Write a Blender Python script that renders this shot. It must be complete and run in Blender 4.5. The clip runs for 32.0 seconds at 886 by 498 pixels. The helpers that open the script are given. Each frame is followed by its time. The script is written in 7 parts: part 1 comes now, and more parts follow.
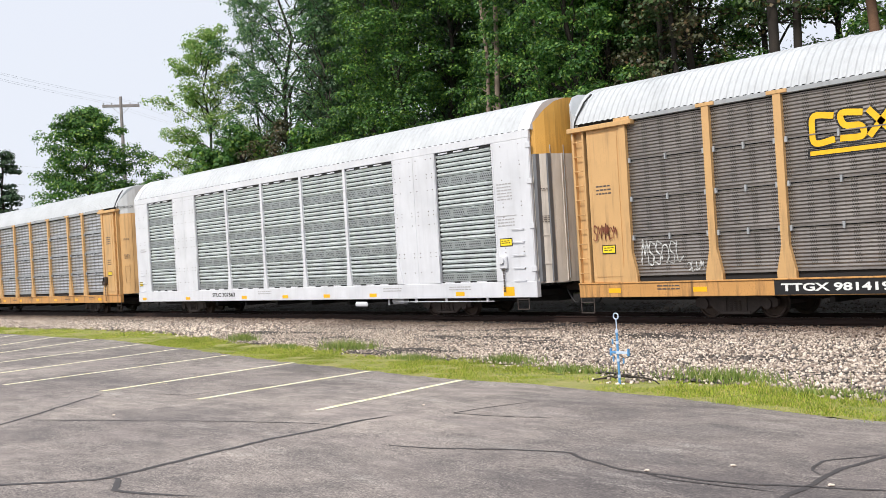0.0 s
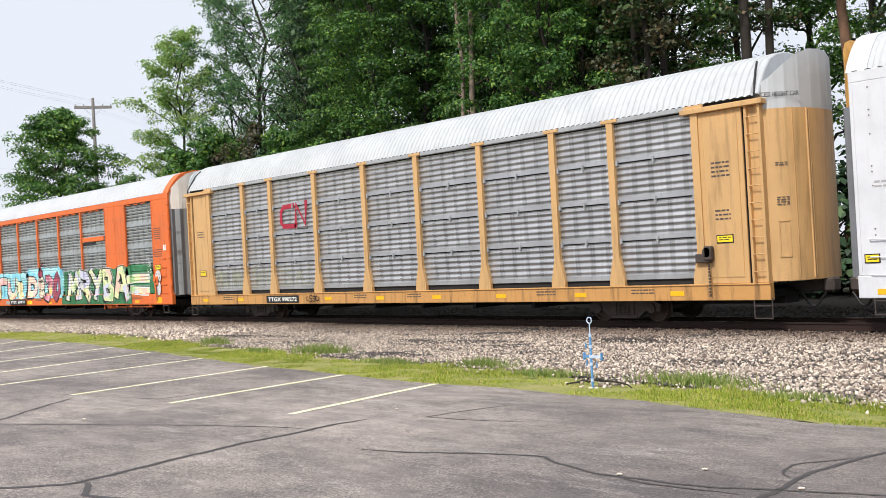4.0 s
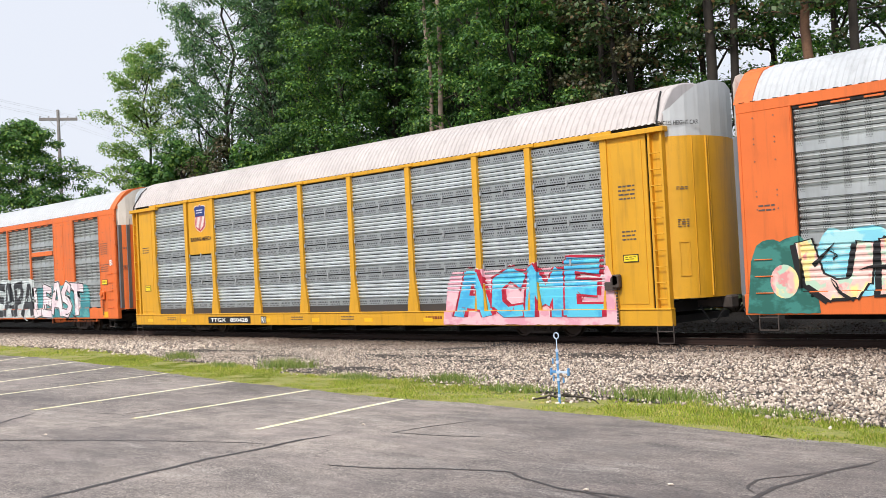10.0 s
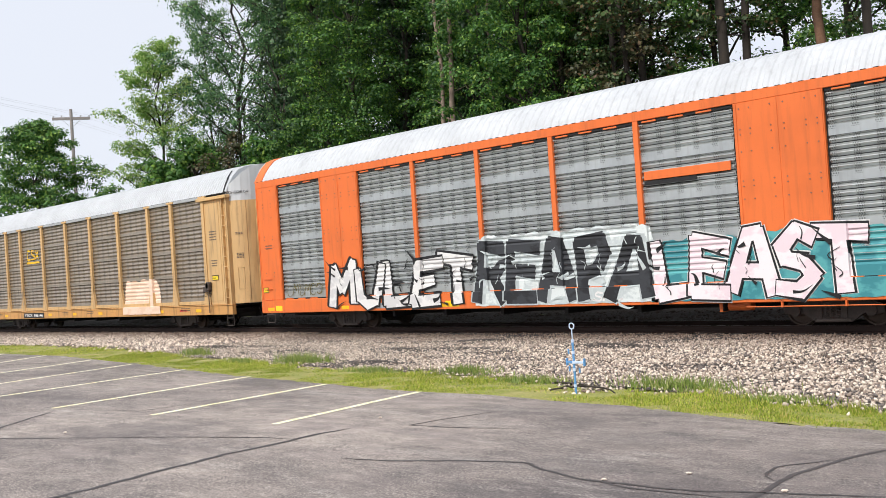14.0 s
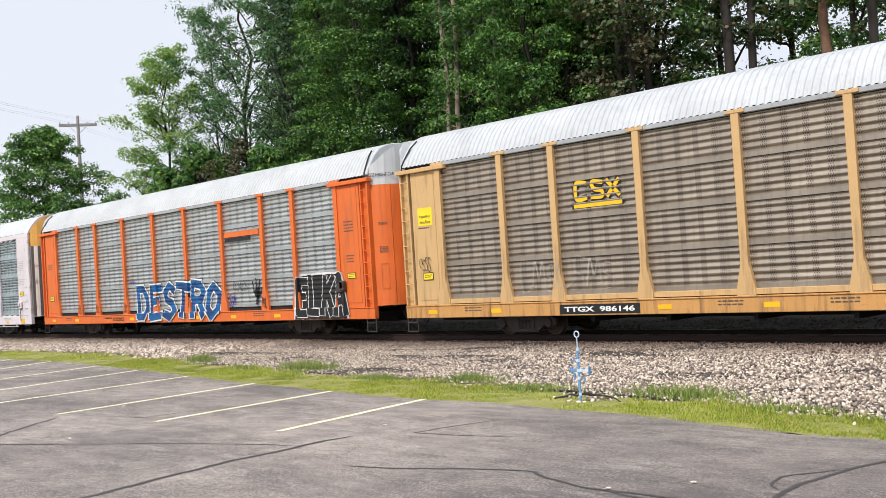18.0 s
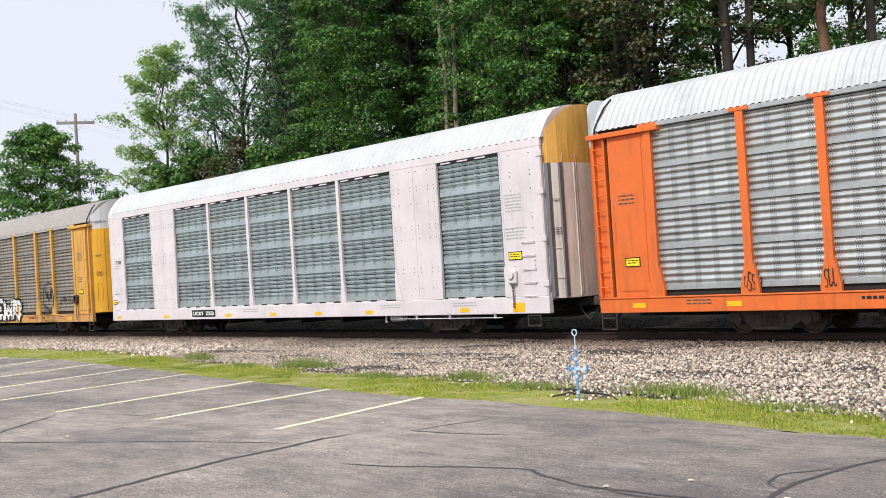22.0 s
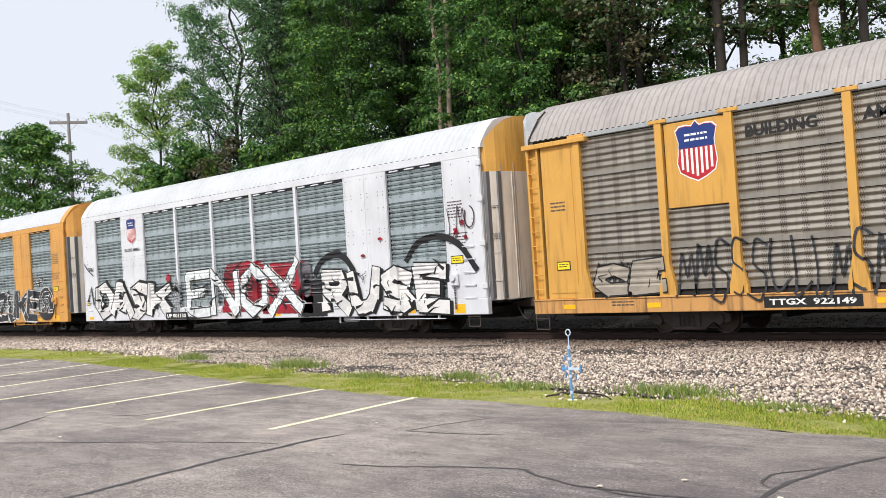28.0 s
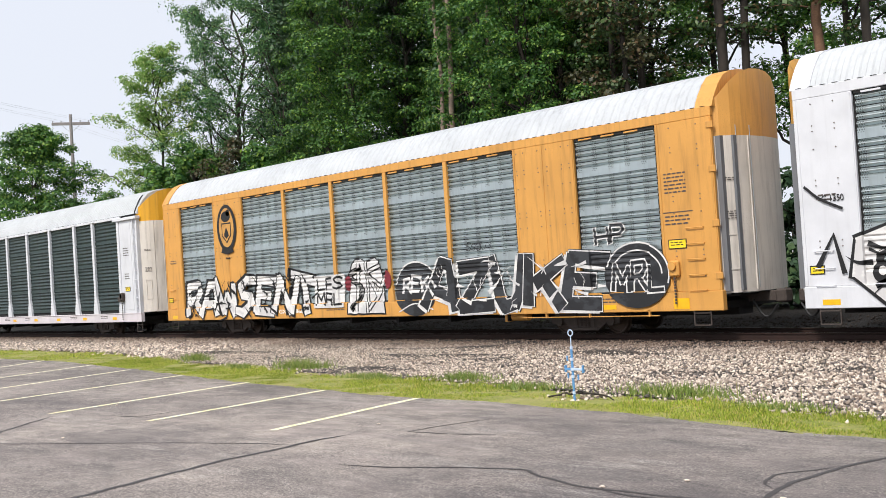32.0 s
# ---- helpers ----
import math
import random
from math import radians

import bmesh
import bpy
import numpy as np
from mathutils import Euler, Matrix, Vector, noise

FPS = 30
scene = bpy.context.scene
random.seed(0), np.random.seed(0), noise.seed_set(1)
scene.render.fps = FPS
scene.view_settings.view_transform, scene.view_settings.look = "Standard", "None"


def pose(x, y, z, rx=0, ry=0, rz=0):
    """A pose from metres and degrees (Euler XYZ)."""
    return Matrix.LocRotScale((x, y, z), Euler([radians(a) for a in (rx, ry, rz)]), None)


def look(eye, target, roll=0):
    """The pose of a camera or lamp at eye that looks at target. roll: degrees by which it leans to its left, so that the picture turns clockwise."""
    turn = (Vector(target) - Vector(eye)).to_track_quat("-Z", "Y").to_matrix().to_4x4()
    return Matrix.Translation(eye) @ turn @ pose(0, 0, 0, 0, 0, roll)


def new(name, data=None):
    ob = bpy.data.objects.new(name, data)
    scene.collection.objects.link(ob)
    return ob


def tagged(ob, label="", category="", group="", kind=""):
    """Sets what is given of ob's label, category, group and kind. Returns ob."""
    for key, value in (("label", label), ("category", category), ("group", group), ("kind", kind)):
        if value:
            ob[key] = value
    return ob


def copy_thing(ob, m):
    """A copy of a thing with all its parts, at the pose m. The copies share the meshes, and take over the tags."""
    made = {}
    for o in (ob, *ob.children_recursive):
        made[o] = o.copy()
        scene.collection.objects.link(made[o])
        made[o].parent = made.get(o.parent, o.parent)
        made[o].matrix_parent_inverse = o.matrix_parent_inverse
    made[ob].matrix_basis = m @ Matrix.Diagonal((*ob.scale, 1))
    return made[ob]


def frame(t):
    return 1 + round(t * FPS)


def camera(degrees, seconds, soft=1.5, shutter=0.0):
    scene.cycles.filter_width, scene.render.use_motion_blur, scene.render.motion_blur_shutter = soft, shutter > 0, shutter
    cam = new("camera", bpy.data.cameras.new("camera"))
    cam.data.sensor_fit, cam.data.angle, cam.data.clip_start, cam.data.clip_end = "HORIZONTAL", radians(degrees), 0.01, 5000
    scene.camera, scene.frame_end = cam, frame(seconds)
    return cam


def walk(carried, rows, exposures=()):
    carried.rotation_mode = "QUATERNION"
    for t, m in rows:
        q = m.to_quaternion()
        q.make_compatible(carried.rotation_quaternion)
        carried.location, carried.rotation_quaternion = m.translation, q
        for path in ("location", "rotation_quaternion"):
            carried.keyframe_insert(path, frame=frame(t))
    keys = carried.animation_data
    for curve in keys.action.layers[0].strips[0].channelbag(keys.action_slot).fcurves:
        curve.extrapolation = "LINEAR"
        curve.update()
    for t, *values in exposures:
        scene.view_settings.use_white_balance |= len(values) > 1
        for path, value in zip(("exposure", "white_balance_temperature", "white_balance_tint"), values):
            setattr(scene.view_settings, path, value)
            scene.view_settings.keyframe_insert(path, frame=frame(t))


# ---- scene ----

# ---- camera: held in the hand at the edge of a parking lot, turning slightly ----
EYE = (0.0, 0.0, 1.70)
cam = camera(46.60, 32.0, soft=0.45)
# seconds, heading from the line of the track, pitch, roll (degrees)
TURNS = [
    (0, 41.19, 0.38, -3.37), (0.5, 41.26, 0.41, -3.29), (1, 41.36, 0.40, -3.28), (1.5, 41.54, 0.37, -3.29),
    (2, 41.70, 0.32, -3.33), (2.5, 41.88, 0.31, -3.34), (3, 42.09, 0.33, -3.32), (3.5, 42.27, 0.38, -3.27),
    (5.5, 44.56, 1.19, -2.58), (6, 45.21, 1.38, -2.40), (6.5, 45.60, 1.51, -2.37), (7, 45.67, 1.53, -2.51),
    (7.5, 45.59, 1.53, -2.64), (8, 45.47, 1.47, -2.79), (8.5, 45.27, 1.38, -2.85), (9, 45.01, 1.32, -2.81),
    (9.5, 44.75, 1.28, -2.86), (10, 44.47, 1.25, -2.90), (10.5, 44.31, 1.20, -3.05), (11, 44.15, 1.13, -3.15),
    (11.5, 44.03, 1.05, -3.26), (12, 43.91, 0.94, -3.40), (12.5, 43.83, 0.87, -3.49), (13, 43.79, 0.82, -3.61),
    (13.5, 43.74, 0.82, -3.76), (14, 43.68, 0.87, -3.87), (14.5, 43.63, 0.96, -3.99), (16.5, 43.66, 1.14, -4.02),
    (17, 43.60, 1.18, -3.92), (17.5, 43.50, 1.24, -3.78), (18, 43.42, 1.31, -3.64), (18.5, 43.38, 1.34, -3.56),
    (19, 43.38, 1.36, -3.51), (19.5, 43.42, 1.34, -3.56), (20, 43.47, 1.29, -3.62), (20.5, 43.52, 1.26, -3.65),
    (21, 43.54, 1.23, -3.67), (21.5, 43.55, 1.22, -3.66), (22, 43.53, 1.20, -3.60), (22.5, 43.54, 1.16, -3.66),
    (23, 43.56, 1.11, -3.69), (23.5, 43.61, 1.07, -3.73), (24, 43.68, 1.06, -3.75), (24.5, 43.75, 1.05, -3.74),
    (25, 43.81, 1.07, -3.67), (25.5, 43.86, 1.07, -3.61), (27.5, 43.90, 1.11, -3.62), (28, 43.88, 1.18, -3.61),
    (28.5, 43.87, 1.23, -3.58), (29, 43.87, 1.24, -3.60), (29.5, 43.88, 1.24, -3.61), (30, 43.87, 1.21, -3.68),
    (30.5, 43.86, 1.20, -3.71), (31, 43.80, 1.21, -3.73), (31.5, 43.77, 1.22, -3.69), (32, 43.76, 1.22, -3.68)]


def aim(yaw, pitch, roll):
    a, b = radians(yaw), radians(pitch)
    way = Vector((-math.cos(a) * math.cos(b), math.sin(a) * math.cos(b), math.sin(b)))
    return look(EYE, Vector(EYE) + way, roll)


walk(cam, [(t, aim(a, b, c)) for t, a, b, c in TURNS])

# how far the train has come, in metres, at each time
RUN = [
    (0, -0.36), (0.5, 4.18), (1, 8.83), (1.5, 13.63), (2, 17.87), (2.5, 22.49), (3, 27.31),
    (3.5, 31.84), (5.5, 50.37), (6, 54.97), (6.5, 59.66), (7, 64.09), (7.5, 68.87), (8, 73.66),
    (8.5, 78.33), (9, 82.81), (9.5, 87.01), (10, 91.65), (10.5, 96.40), (11, 101.26), (11.5, 105.50),
    (12, 109.95), (12.5, 114.49), (13, 119.11), (13.5, 124.00), (14, 128.20), (14.5, 132.87), (16.5, 151.01),
    (17, 155.59), (17.5, 160.20), (18, 165.02), (18.5, 169.48), (19, 173.77), (19.5, 178.30), (20, 182.93),
    (20.5, 187.76), (21, 192.07), (21.5, 196.79), (22, 201.29), (22.5, 205.86), (23, 210.87), (23.5, 215.34),
    (24, 219.78), (24.5, 223.81), (25, 228.51), (25.5, 233.63), (27.5, 251.62), (28, 256.44), (28.5, 260.72),
    (29, 265.31), (29.5, 269.95), (30, 274.72), (30.5, 278.89), (31, 283.38), (31.5, 287.98), (32, 292.54)]
RAIL_Z = -0.26            # top of rail
SIDE_Y = 21.57            # near side of the cars
MID_Y = SIDE_Y + 1.55    # middle of the track

# ---- light: a bright, hazy overcast day ----
SUN_ELEVATION, SUN_TURN = 52, 200
world = bpy.data.worlds.new("overcast_sky")
scene.world = world
world.use_nodes = True
wn, wl = world.node_tree.nodes, world.node_tree.links
sky = wn.new("ShaderNodeTexSky")
sky.sky_type, sky.sun_disc = "NISHITA", False
sky.sun_elevation, sky.sun_rotation = radians(SUN_ELEVATION), radians(SUN_TURN)
sky.dust_density, sky.ozone_density, sky.air_density = 3.0, 1.0, 1.0
cloud = wn.new("ShaderNodeMix")
cloud.data_type = "RGBA"
cloud.inputs[0].default_value = 0.86            # cloud cover over the clear sky
cloud.inputs[7].default_value = (9.2, 9.6, 10.6, 1)
wl.new(sky.outputs[0], cloud.inputs[6])
wl.new(cloud.outputs[2], wn["Background"].inputs[0])
wn["Background"].inputs[1].default_value = 0.10

sun_data = bpy.data.lights.new("sun", "SUN")
sun_data.energy, sun_data.angle, sun_data.color = 3.5, radians(9), (1.0, 0.96, 0.91)
sun = new("sun", sun_data)
sun.matrix_basis = look((-10, -40, 60), (-20, 14, 0))
scene.view_settings.exposure = 0.0

# ---- materials ----


def srgb(r, g, b):
    return tuple((c / 255 / 12.92) if c < 10 else ((c / 255 + 0.055) / 1.055) ** 2.4 for c in (r, g, b))


class Nodes:
    """Short hand for wiring a material."""

    def __init__(self, name):
        self.mat = bpy.data.materials.new(name)
        self.mat.use_nodes = True
        self.tree = self.mat.node_tree
        self.bsdf = self.tree.nodes["Principled BSDF"]
        self.place = self.tree.nodes.new("ShaderNodeTexCoord").outputs["Object"]

    def put(self, socket, value):
        if hasattr(value, "links"):
            self.tree.links.new(value, socket)
        elif isinstance(value, (tuple, list)) and len(value) == 3 and socket.type == "RGBA":
            socket.default_value = (*value, 1)
        else:
            socket.default_value = value

    def noise(self, scale, detail=4.0, stretch=(1, 1, 1), rough=0.6):
        m = self.tree.nodes.new("ShaderNodeMapping")
        m.inputs["Scale"].default_value = stretch
        self.tree.links.new(self.place, m.inputs[0])
        n = self.tree.nodes.new("ShaderNodeTexNoise")
        n.inputs["Scale"].default_value, n.inputs["Detail"].default_value, n.inputs["Roughness"].default_value = scale, detail, rough
        self.tree.links.new(m.outputs[0], n.inputs["Vector"])
        return n.outputs[0]

    def ramp(self, value, a, b, lo=0.0, hi=1.0):
        n = self.tree.nodes.new("ShaderNodeMapRange")
        for k, v in zip(range(5), (value, a, b, lo, hi)):
            self.put(n.inputs[k], v)
        return n.outputs[0]

    def math(self, op, a, b=0.0, c=0.0):
        n = self.tree.nodes.new("ShaderNodeMath")
        n.operation = op
        for k, v in enumerate((a, b, c)):
            self.put(n.inputs[k], v)
        return n.outputs[0]

    def mix(self, f, a, b, blend="MIX"):
        n = self.tree.nodes.new("ShaderNodeMix")
        n.data_type, n.blend_type = "RGBA", blend
        self.put(n.inputs[0], f), self.put(n.inputs[6], a), self.put(n.inputs[7], b)
        return n.outputs[2]

    def axes(self):
        n = self.tree.nodes.new("ShaderNodeSeparateXYZ")
        self.tree.links.new(self.place, n.inputs[0])
        return n.outputs

    def bump(self, height, strength=0.3, distance=0.01):
        n = self.tree.nodes.new("ShaderNodeBump")
        n.inputs["Strength"].default_value, n.inputs["Distance"].default_value = strength, distance
        self.tree.links.new(height, n.inputs["Height"])
        self.tree.links.new(n.outputs[0], self.bsdf.inputs["Normal"])

    def random(self):
        return self.tree.nodes.new("ShaderNodeObjectInfo").outputs["Random"]

    def island(self):
        return self.tree.nodes.new("ShaderNodeNewGeometry").outputs["Random Per Island"]

    def done(self, color, rough, metal=0.0):
        self.put(self.bsdf.inputs["Base Color"], color)
        self.put(self.bsdf.inputs["Roughness"], rough)
        self.put(self.bsdf.inputs["Metallic"], metal)
        return self.mat


def shade(col, k):
    return tuple(min(1.0, c * k) for c in col)


def plain(name, col, rough=0.6, metal=0.0, var=0.15, scale=4.0, bump=0.15, fine=70.0):
    n = Nodes(name)
    a, b = n.noise(scale), n.noise(fine, 2.0)
    c = n.mix(n.ramp(a, 0.3, 0.7), shade(col, 1 - var), shade(col, 1 + var))
    c = n.mix(n.ramp(b, 0.35, 0.65, 0.0, 0.35), c, shade(col, 1 - 1.6 * var))
    n.bump(b, bump, 0.004)
    return n.done(c, n.ramp(a, 0.3, 0.7, rough - 0.08, rough + 0.08), metal)


GRIME = srgb(70, 52, 40)


def paint(name, col, grime=0.25, rust=srgb(96, 58, 34), rough=0.45):
    """Weathered railcar paint: faded patches, streaks that run down, and grime."""
    n = Nodes(name)
    patch, streak, fine = n.noise(0.9, 5), n.noise(2.2, 5, (3.0, 3.0, 0.25)), n.noise(40, 3)
    c = n.mix(n.ramp(patch, 0.3, 0.7), shade(col, 0.88), shade(col, 1.06))
    c = n.mix(n.ramp(streak, 0.50, 0.78, 0.0, grime), c, GRIME)
    c = n.mix(n.math("MULTIPLY", n.ramp(fine, 0.55, 0.75, 0.0, 1.0), n.ramp(patch, 0.45, 0.8, 0.0, grime * 1.6)), c, rust)
    n.bump(n.noise(3.0, 2), 0.12, 0.02)
    return n.done(c, n.ramp(patch, 0.3, 0.7, rough, rough + 0.2))


def metal_panel(name, col, holes="slots", grime=0.2, dark=0.35, metal=0.8):
    """Galvanised screen panel with rows of punched holes, dulled and streaked."""
    n = Nodes(name)
    ax = n.axes()
    patch, streak = n.noise(1.1, 5), n.noise(2.0, 4, (4.0, 1.0, 0.2))
    c = n.mix(n.ramp(patch, 0.3, 0.7), shade(col, 0.82), shade(col, 1.12))
    c = n.mix(n.ramp(streak, 0.48, 0.75, 0.0, grime), c, GRIME)
    c = n.mix(n.ramp(n.random(), 0, 1, 0.0, 0.12), c, shade(col, 0.6))
    if holes != "slots":
        pu, pz, r = 0.088, 0.080, 0.34
    else:
        pu, pz, r = 0.055, 0.055, 0.32
    row = n.math("FLOOR", n.math("DIVIDE", ax[2], pz))
    u = n.math("ADD", n.math("DIVIDE", ax[0], pu), n.math("MULTIPLY", row, 0.5))
    du = n.math("SUBTRACT", n.math("FRACT", u), 0.5)
    dz = n.math("SUBTRACT", n.math("FRACT", n.math("DIVIDE", ax[2], pz)), 0.5)
    dist = n.math("SQRT", n.math("ADD", n.math("POWER", du, 2.0), n.math("POWER", dz, 2.0)))
    hole = n.ramp(dist, r - 0.05, r + 0.05, 1.0, 0.0)
    if holes == "pair":
        edge = n.math("ABSOLUTE", n.math("SUBTRACT", ax[2], 0.509))
        band = n.math("MULTIPLY", n.math("GREATER_THAN", edge, 0.33), n.math("LESS_THAN", edge, 0.475))
        group = n.math("MULTIPLY", band, n.math("LESS_THAN", n.math("FRACT", n.math("DIVIDE", ax[0], 0.66)), 0.80))
    elif holes == "band":
        group = n.math("MULTIPLY", n.math("MULTIPLY", n.math("LESS_THAN", ax[2], 0.20), n.math("GREATER_THAN", ax[2], 0.04)), n.math("LESS_THAN", n.math("FRACT", n.math("DIVIDE", ax[0], 0.66)), 0.80))
    else:
        group = n.math("LESS_THAN", n.math("FRACT", n.math("DIVIDE", ax[0], 0.52)), 0.32)
        band = n.math("GREATER_THAN", ax[2], 0.14)
        group = n.math("MULTIPLY", group, band)
    hole = n.math("MULTIPLY", hole, group)
    c_hole = n.math("MULTIPLY", hole, 0.95 if holes != "slots" else 0.8)
    if holes == "band":
        c = n.mix(n.math("LESS_THAN", ax[2], 0.25), c, n.mix(0.75, c, shade(col, 0.30)))
    if holes == "pair":
        c = n.mix(n.math("GREATER_THAN", edge, 0.295), c, n.mix(0.75, c, shade(col, 0.30)))
    c = n.mix(c_hole, c, shade(col, dark * 0.12))
    n.bump(patch, 0.1, 0.01)
    return n.done(c, n.ramp(patch, 0.3, 0.7, 0.30, 0.45), n.math("MULTIPLY", n.math("SUBTRACT", 1.0, c_hole), metal))


M = {}
M["asphalt_dark"] = plain("tar", srgb(70, 66, 66), 0.7, var=0.12)
M["steel_dark"] = plain("grimy_steel", srgb(80, 71, 66), 0.75, 0.2, 0.3, 6)
M["black"] = plain("black_paint", srgb(28, 27, 28), 0.6, 0, 0.2)
M["under"] = plain("underframe", srgb(26, 23, 22), 0.85, 0, 0.25)
M["core"] = plain("car_inside", srgb(34, 34, 35), 0.9)
M["white"] = plain("white_lettering", srgb(236, 236, 232), 0.5, 0, 0.05)
M["mark"] = plain("black_lettering", srgb(30, 28, 28), 0.6, 0, 0.1)
M["faded"] = plain("faded_lettering", srgb(84, 76, 72), 0.6, 0, 0.1)
M["pale_ink"] = plain("pale_lettering", srgb(172, 170, 170), 0.6, 0, 0.1)
M["reflector"] = plain("yellow_reflector", srgb(246, 186, 24), 0.4, 0, 0.08)
M["placard"] = plain("yellow_placard", srgb(245, 214, 40), 0.45, 0, 0.05)
M["wheel"] = plain("wheel_steel", srgb(82, 69, 61), 0.55, 0.5, 0.25, 5)
M["tread"] = plain("polished_tread", srgb(150, 145, 140), 0.3, 0.9, 0.1)
M["rivet"] = plain("rivet_heads", srgb(120, 110, 106), 0.6, 0.3, 0.2)
M["galv"] = paint("galvanised_trim", srgb(165, 168, 170), 0.25)
M["door_grey"] = paint("grey_door_strip", srgb(112, 114, 118), 0.4)

# ---- building helpers ----


def add_box(bm, x0, x1, y0, y1, z0, z1, bevel=0.0):
    vs = [bm.verts.new((x, y, z)) for z in (z0, z1) for y in (y0, y1) for x in (x0, x1)]
    fs = [bm.faces.new([vs[i] for i in q]) for q in ((0, 2, 3, 1), (4, 5, 7, 6), (0, 1, 5, 4), (2, 6, 7, 3), (0, 4, 6, 2), (1, 3, 7, 5))]
    if bevel:
        bmesh.ops.bevel(bm, geom=list({e for f in fs for e in f.edges}), offset=bevel, segments=1, affect="EDGES")


def add_tube(bm, a, b, r, sides=8, r2=None):
    a, b = Vector(a), Vector(b)
    q = (b - a).to_track_quat("Z", "Y")
    r2 = r if r2 is None else r2
    ring = [[bm.verts.new(p + q @ Vector((math.cos(k) * s, math.sin(k) * s, 0))) for k in (2 * math.pi * i / sides for i in range(sides))] for p, s in ((a, r), (b, r2))]
    for i in range(sides):
        j = (i + 1) % sides
        bm.faces.new((ring[0][i], ring[0][j], ring[1][j], ring[1][i]))
    bm.faces.new(ring[0][::-1]), bm.faces.new(ring[1])


def add_prism(bm, outline, y0, y1):
    """An outline of (x, z), anticlockwise seen from -y, drawn out from y0 (near) to y1."""
    n = len(outline)
    near = [bm.verts.new((x, y0, z)) for x, z in outline]
    far = [bm.verts.new((x, y1, z)) for x, z in outline]
    bm.faces.new(near), bm.faces.new(far[::-1])
    for i in range(n):
        j = (i + 1) % n
        bm.faces.new((near[j], near[i], far[i], far[j]))


def to_mesh(name, bm, material):
    me = bpy.data.meshes.new(name)
    bm.normal_update()
    bm.to_mesh(me)
    bm.free()
    me.materials.append(material)
    return me


def part(name, bm, material, parent, label="", at=(0, 0, 0)):
    me = to_mesh(name, bm, material) if isinstance(bm, bmesh.types.BMesh) else bm
    ob = new(name, me)
    ob.parent = parent
    ob.location = at
    if label:
        ob["label"] = label
    return ob


def boxed(*boxes, bevel=0.0):
    bm = bmesh.new()
    for b in boxes:
        add_box(bm, *b, bevel=bevel)
    return bm


def thing(name, label, category, group="", at=(0, 0, 0), kind=""):
    ob = new(name)
    ob.location = at
    return tagged(ob, label, category, group, kind)


def raw_mesh(name, verts, faces, material, smooth=False):
    me = bpy.data.meshes.new(name)
    me.from_pydata([tuple(v) for v in verts], [], [tuple(f) for f in faces])
    me.materials.append(material)
    if smooth:
        me.shade_smooth()
    return me


def quads_mesh(name, verts, material, per=4):
    """verts: an array (count, per, 3) of separate faces."""
    v = np.asarray(verts, dtype=np.float32)
    n = len(v)
    me = bpy.data.meshes.new(name)
    me.vertices.add(n * per)
    me.vertices.foreach_set("co", v.reshape(-1))
    me.loops.add(n * per)
    me.loops.foreach_set("vertex_index", np.arange(n * per, dtype=np.int32))
    me.polygons.add(n)
    me.polygons.foreach_set("loop_start", np.arange(0, n * per, per, dtype=np.int32))
    me.update(calc_edges=True)
    me.validate()
    me.materials.append(material)
    return me

# ---- ground, lot, verge and ballast ----
LOT_SLOPE = -0.03
EDGE_LOT = [(-90, 14.2), (-60, 14.0), (-42.4, 13.9), (-36.7, 13.8), (-32.1, 13.8), (-26.3, 12.95), (-22.0, 12.27), (-18.55, 11.68), (-16.35, 11.5),
            (-14.2, 11.25), (-12.5, 11.1), (-11.4, 11.2), (-10.2, 11.2), (-9.0, 11.03), (-8.1, 11.05), (-7.06, 10.76), (-6.2, 10.57), (-5.1, 10.45), (0, 10.0), (40, 8)]
EDGE_GRASS = [(-90, 16.0), (-60, 16.0), (-48.9, 16.3), (-43.2, 16.7), (-38.4, 17.0), (-33.9, 16.7), (-30, 15.8), (-26.8, 14.95), (-23.5, 14.75), (-19.7, 13.95), (-17.4, 13.8),
              (-15.8, 13.9), (-13.4, 13.3), (-12.3, 13.5), (-10.8, 12.95), (-9.73, 12.2), (-9.38, 12.8), (-8.4, 12.8), (-7.4, 12.55), (-6.5, 12.2), (-5.9, 12.1), (0, 11.5), (40, 9.5)]
TIE_TOP = RAIL_Z - 0.19


def along(edge, x):
    return np.interp(x, [p[0] for p in edge], [p[1] for p in edge])


def ground_z(y):
    return np.interp(y, [-80, 0, 12, 16, 20.6, 26, 28.5, 31, 34, 60], [2.4, 0, -0.36, -0.47, TIE_TOP - 0.03, TIE_TOP - 0.03, -0.5, -0.22, -0.15, -0.1])


def grid_mesh(name, xs, low, high, rows, lift, material, rough=0.0, seed=3):
    """A sheet between the curves low(x) and high(x), lying on the ground."""
    rng = np.random.default_rng(seed)
    xs = np.asarray(xs)
    t = np.linspace(0, 1, rows)
    lo, hi = low(xs), high(xs)
    y = lo[:, None] + (hi - lo)[:, None] * t[None]
    x = np.repeat(xs[:, None], rows, 1)
    z = ground_z(y) + lift + rng.normal(0, 1, y.shape) * rough
    v = np.stack([x, y, z], 2).reshape(-1, 3)
    f = [(i * rows + j, (i + 1) * rows + j, (i + 1) * rows + j + 1, i * rows + j + 1) for i in range(len(xs) - 1) for j in range(rows - 1)]
    return raw_mesh(name, v, f, material, True)


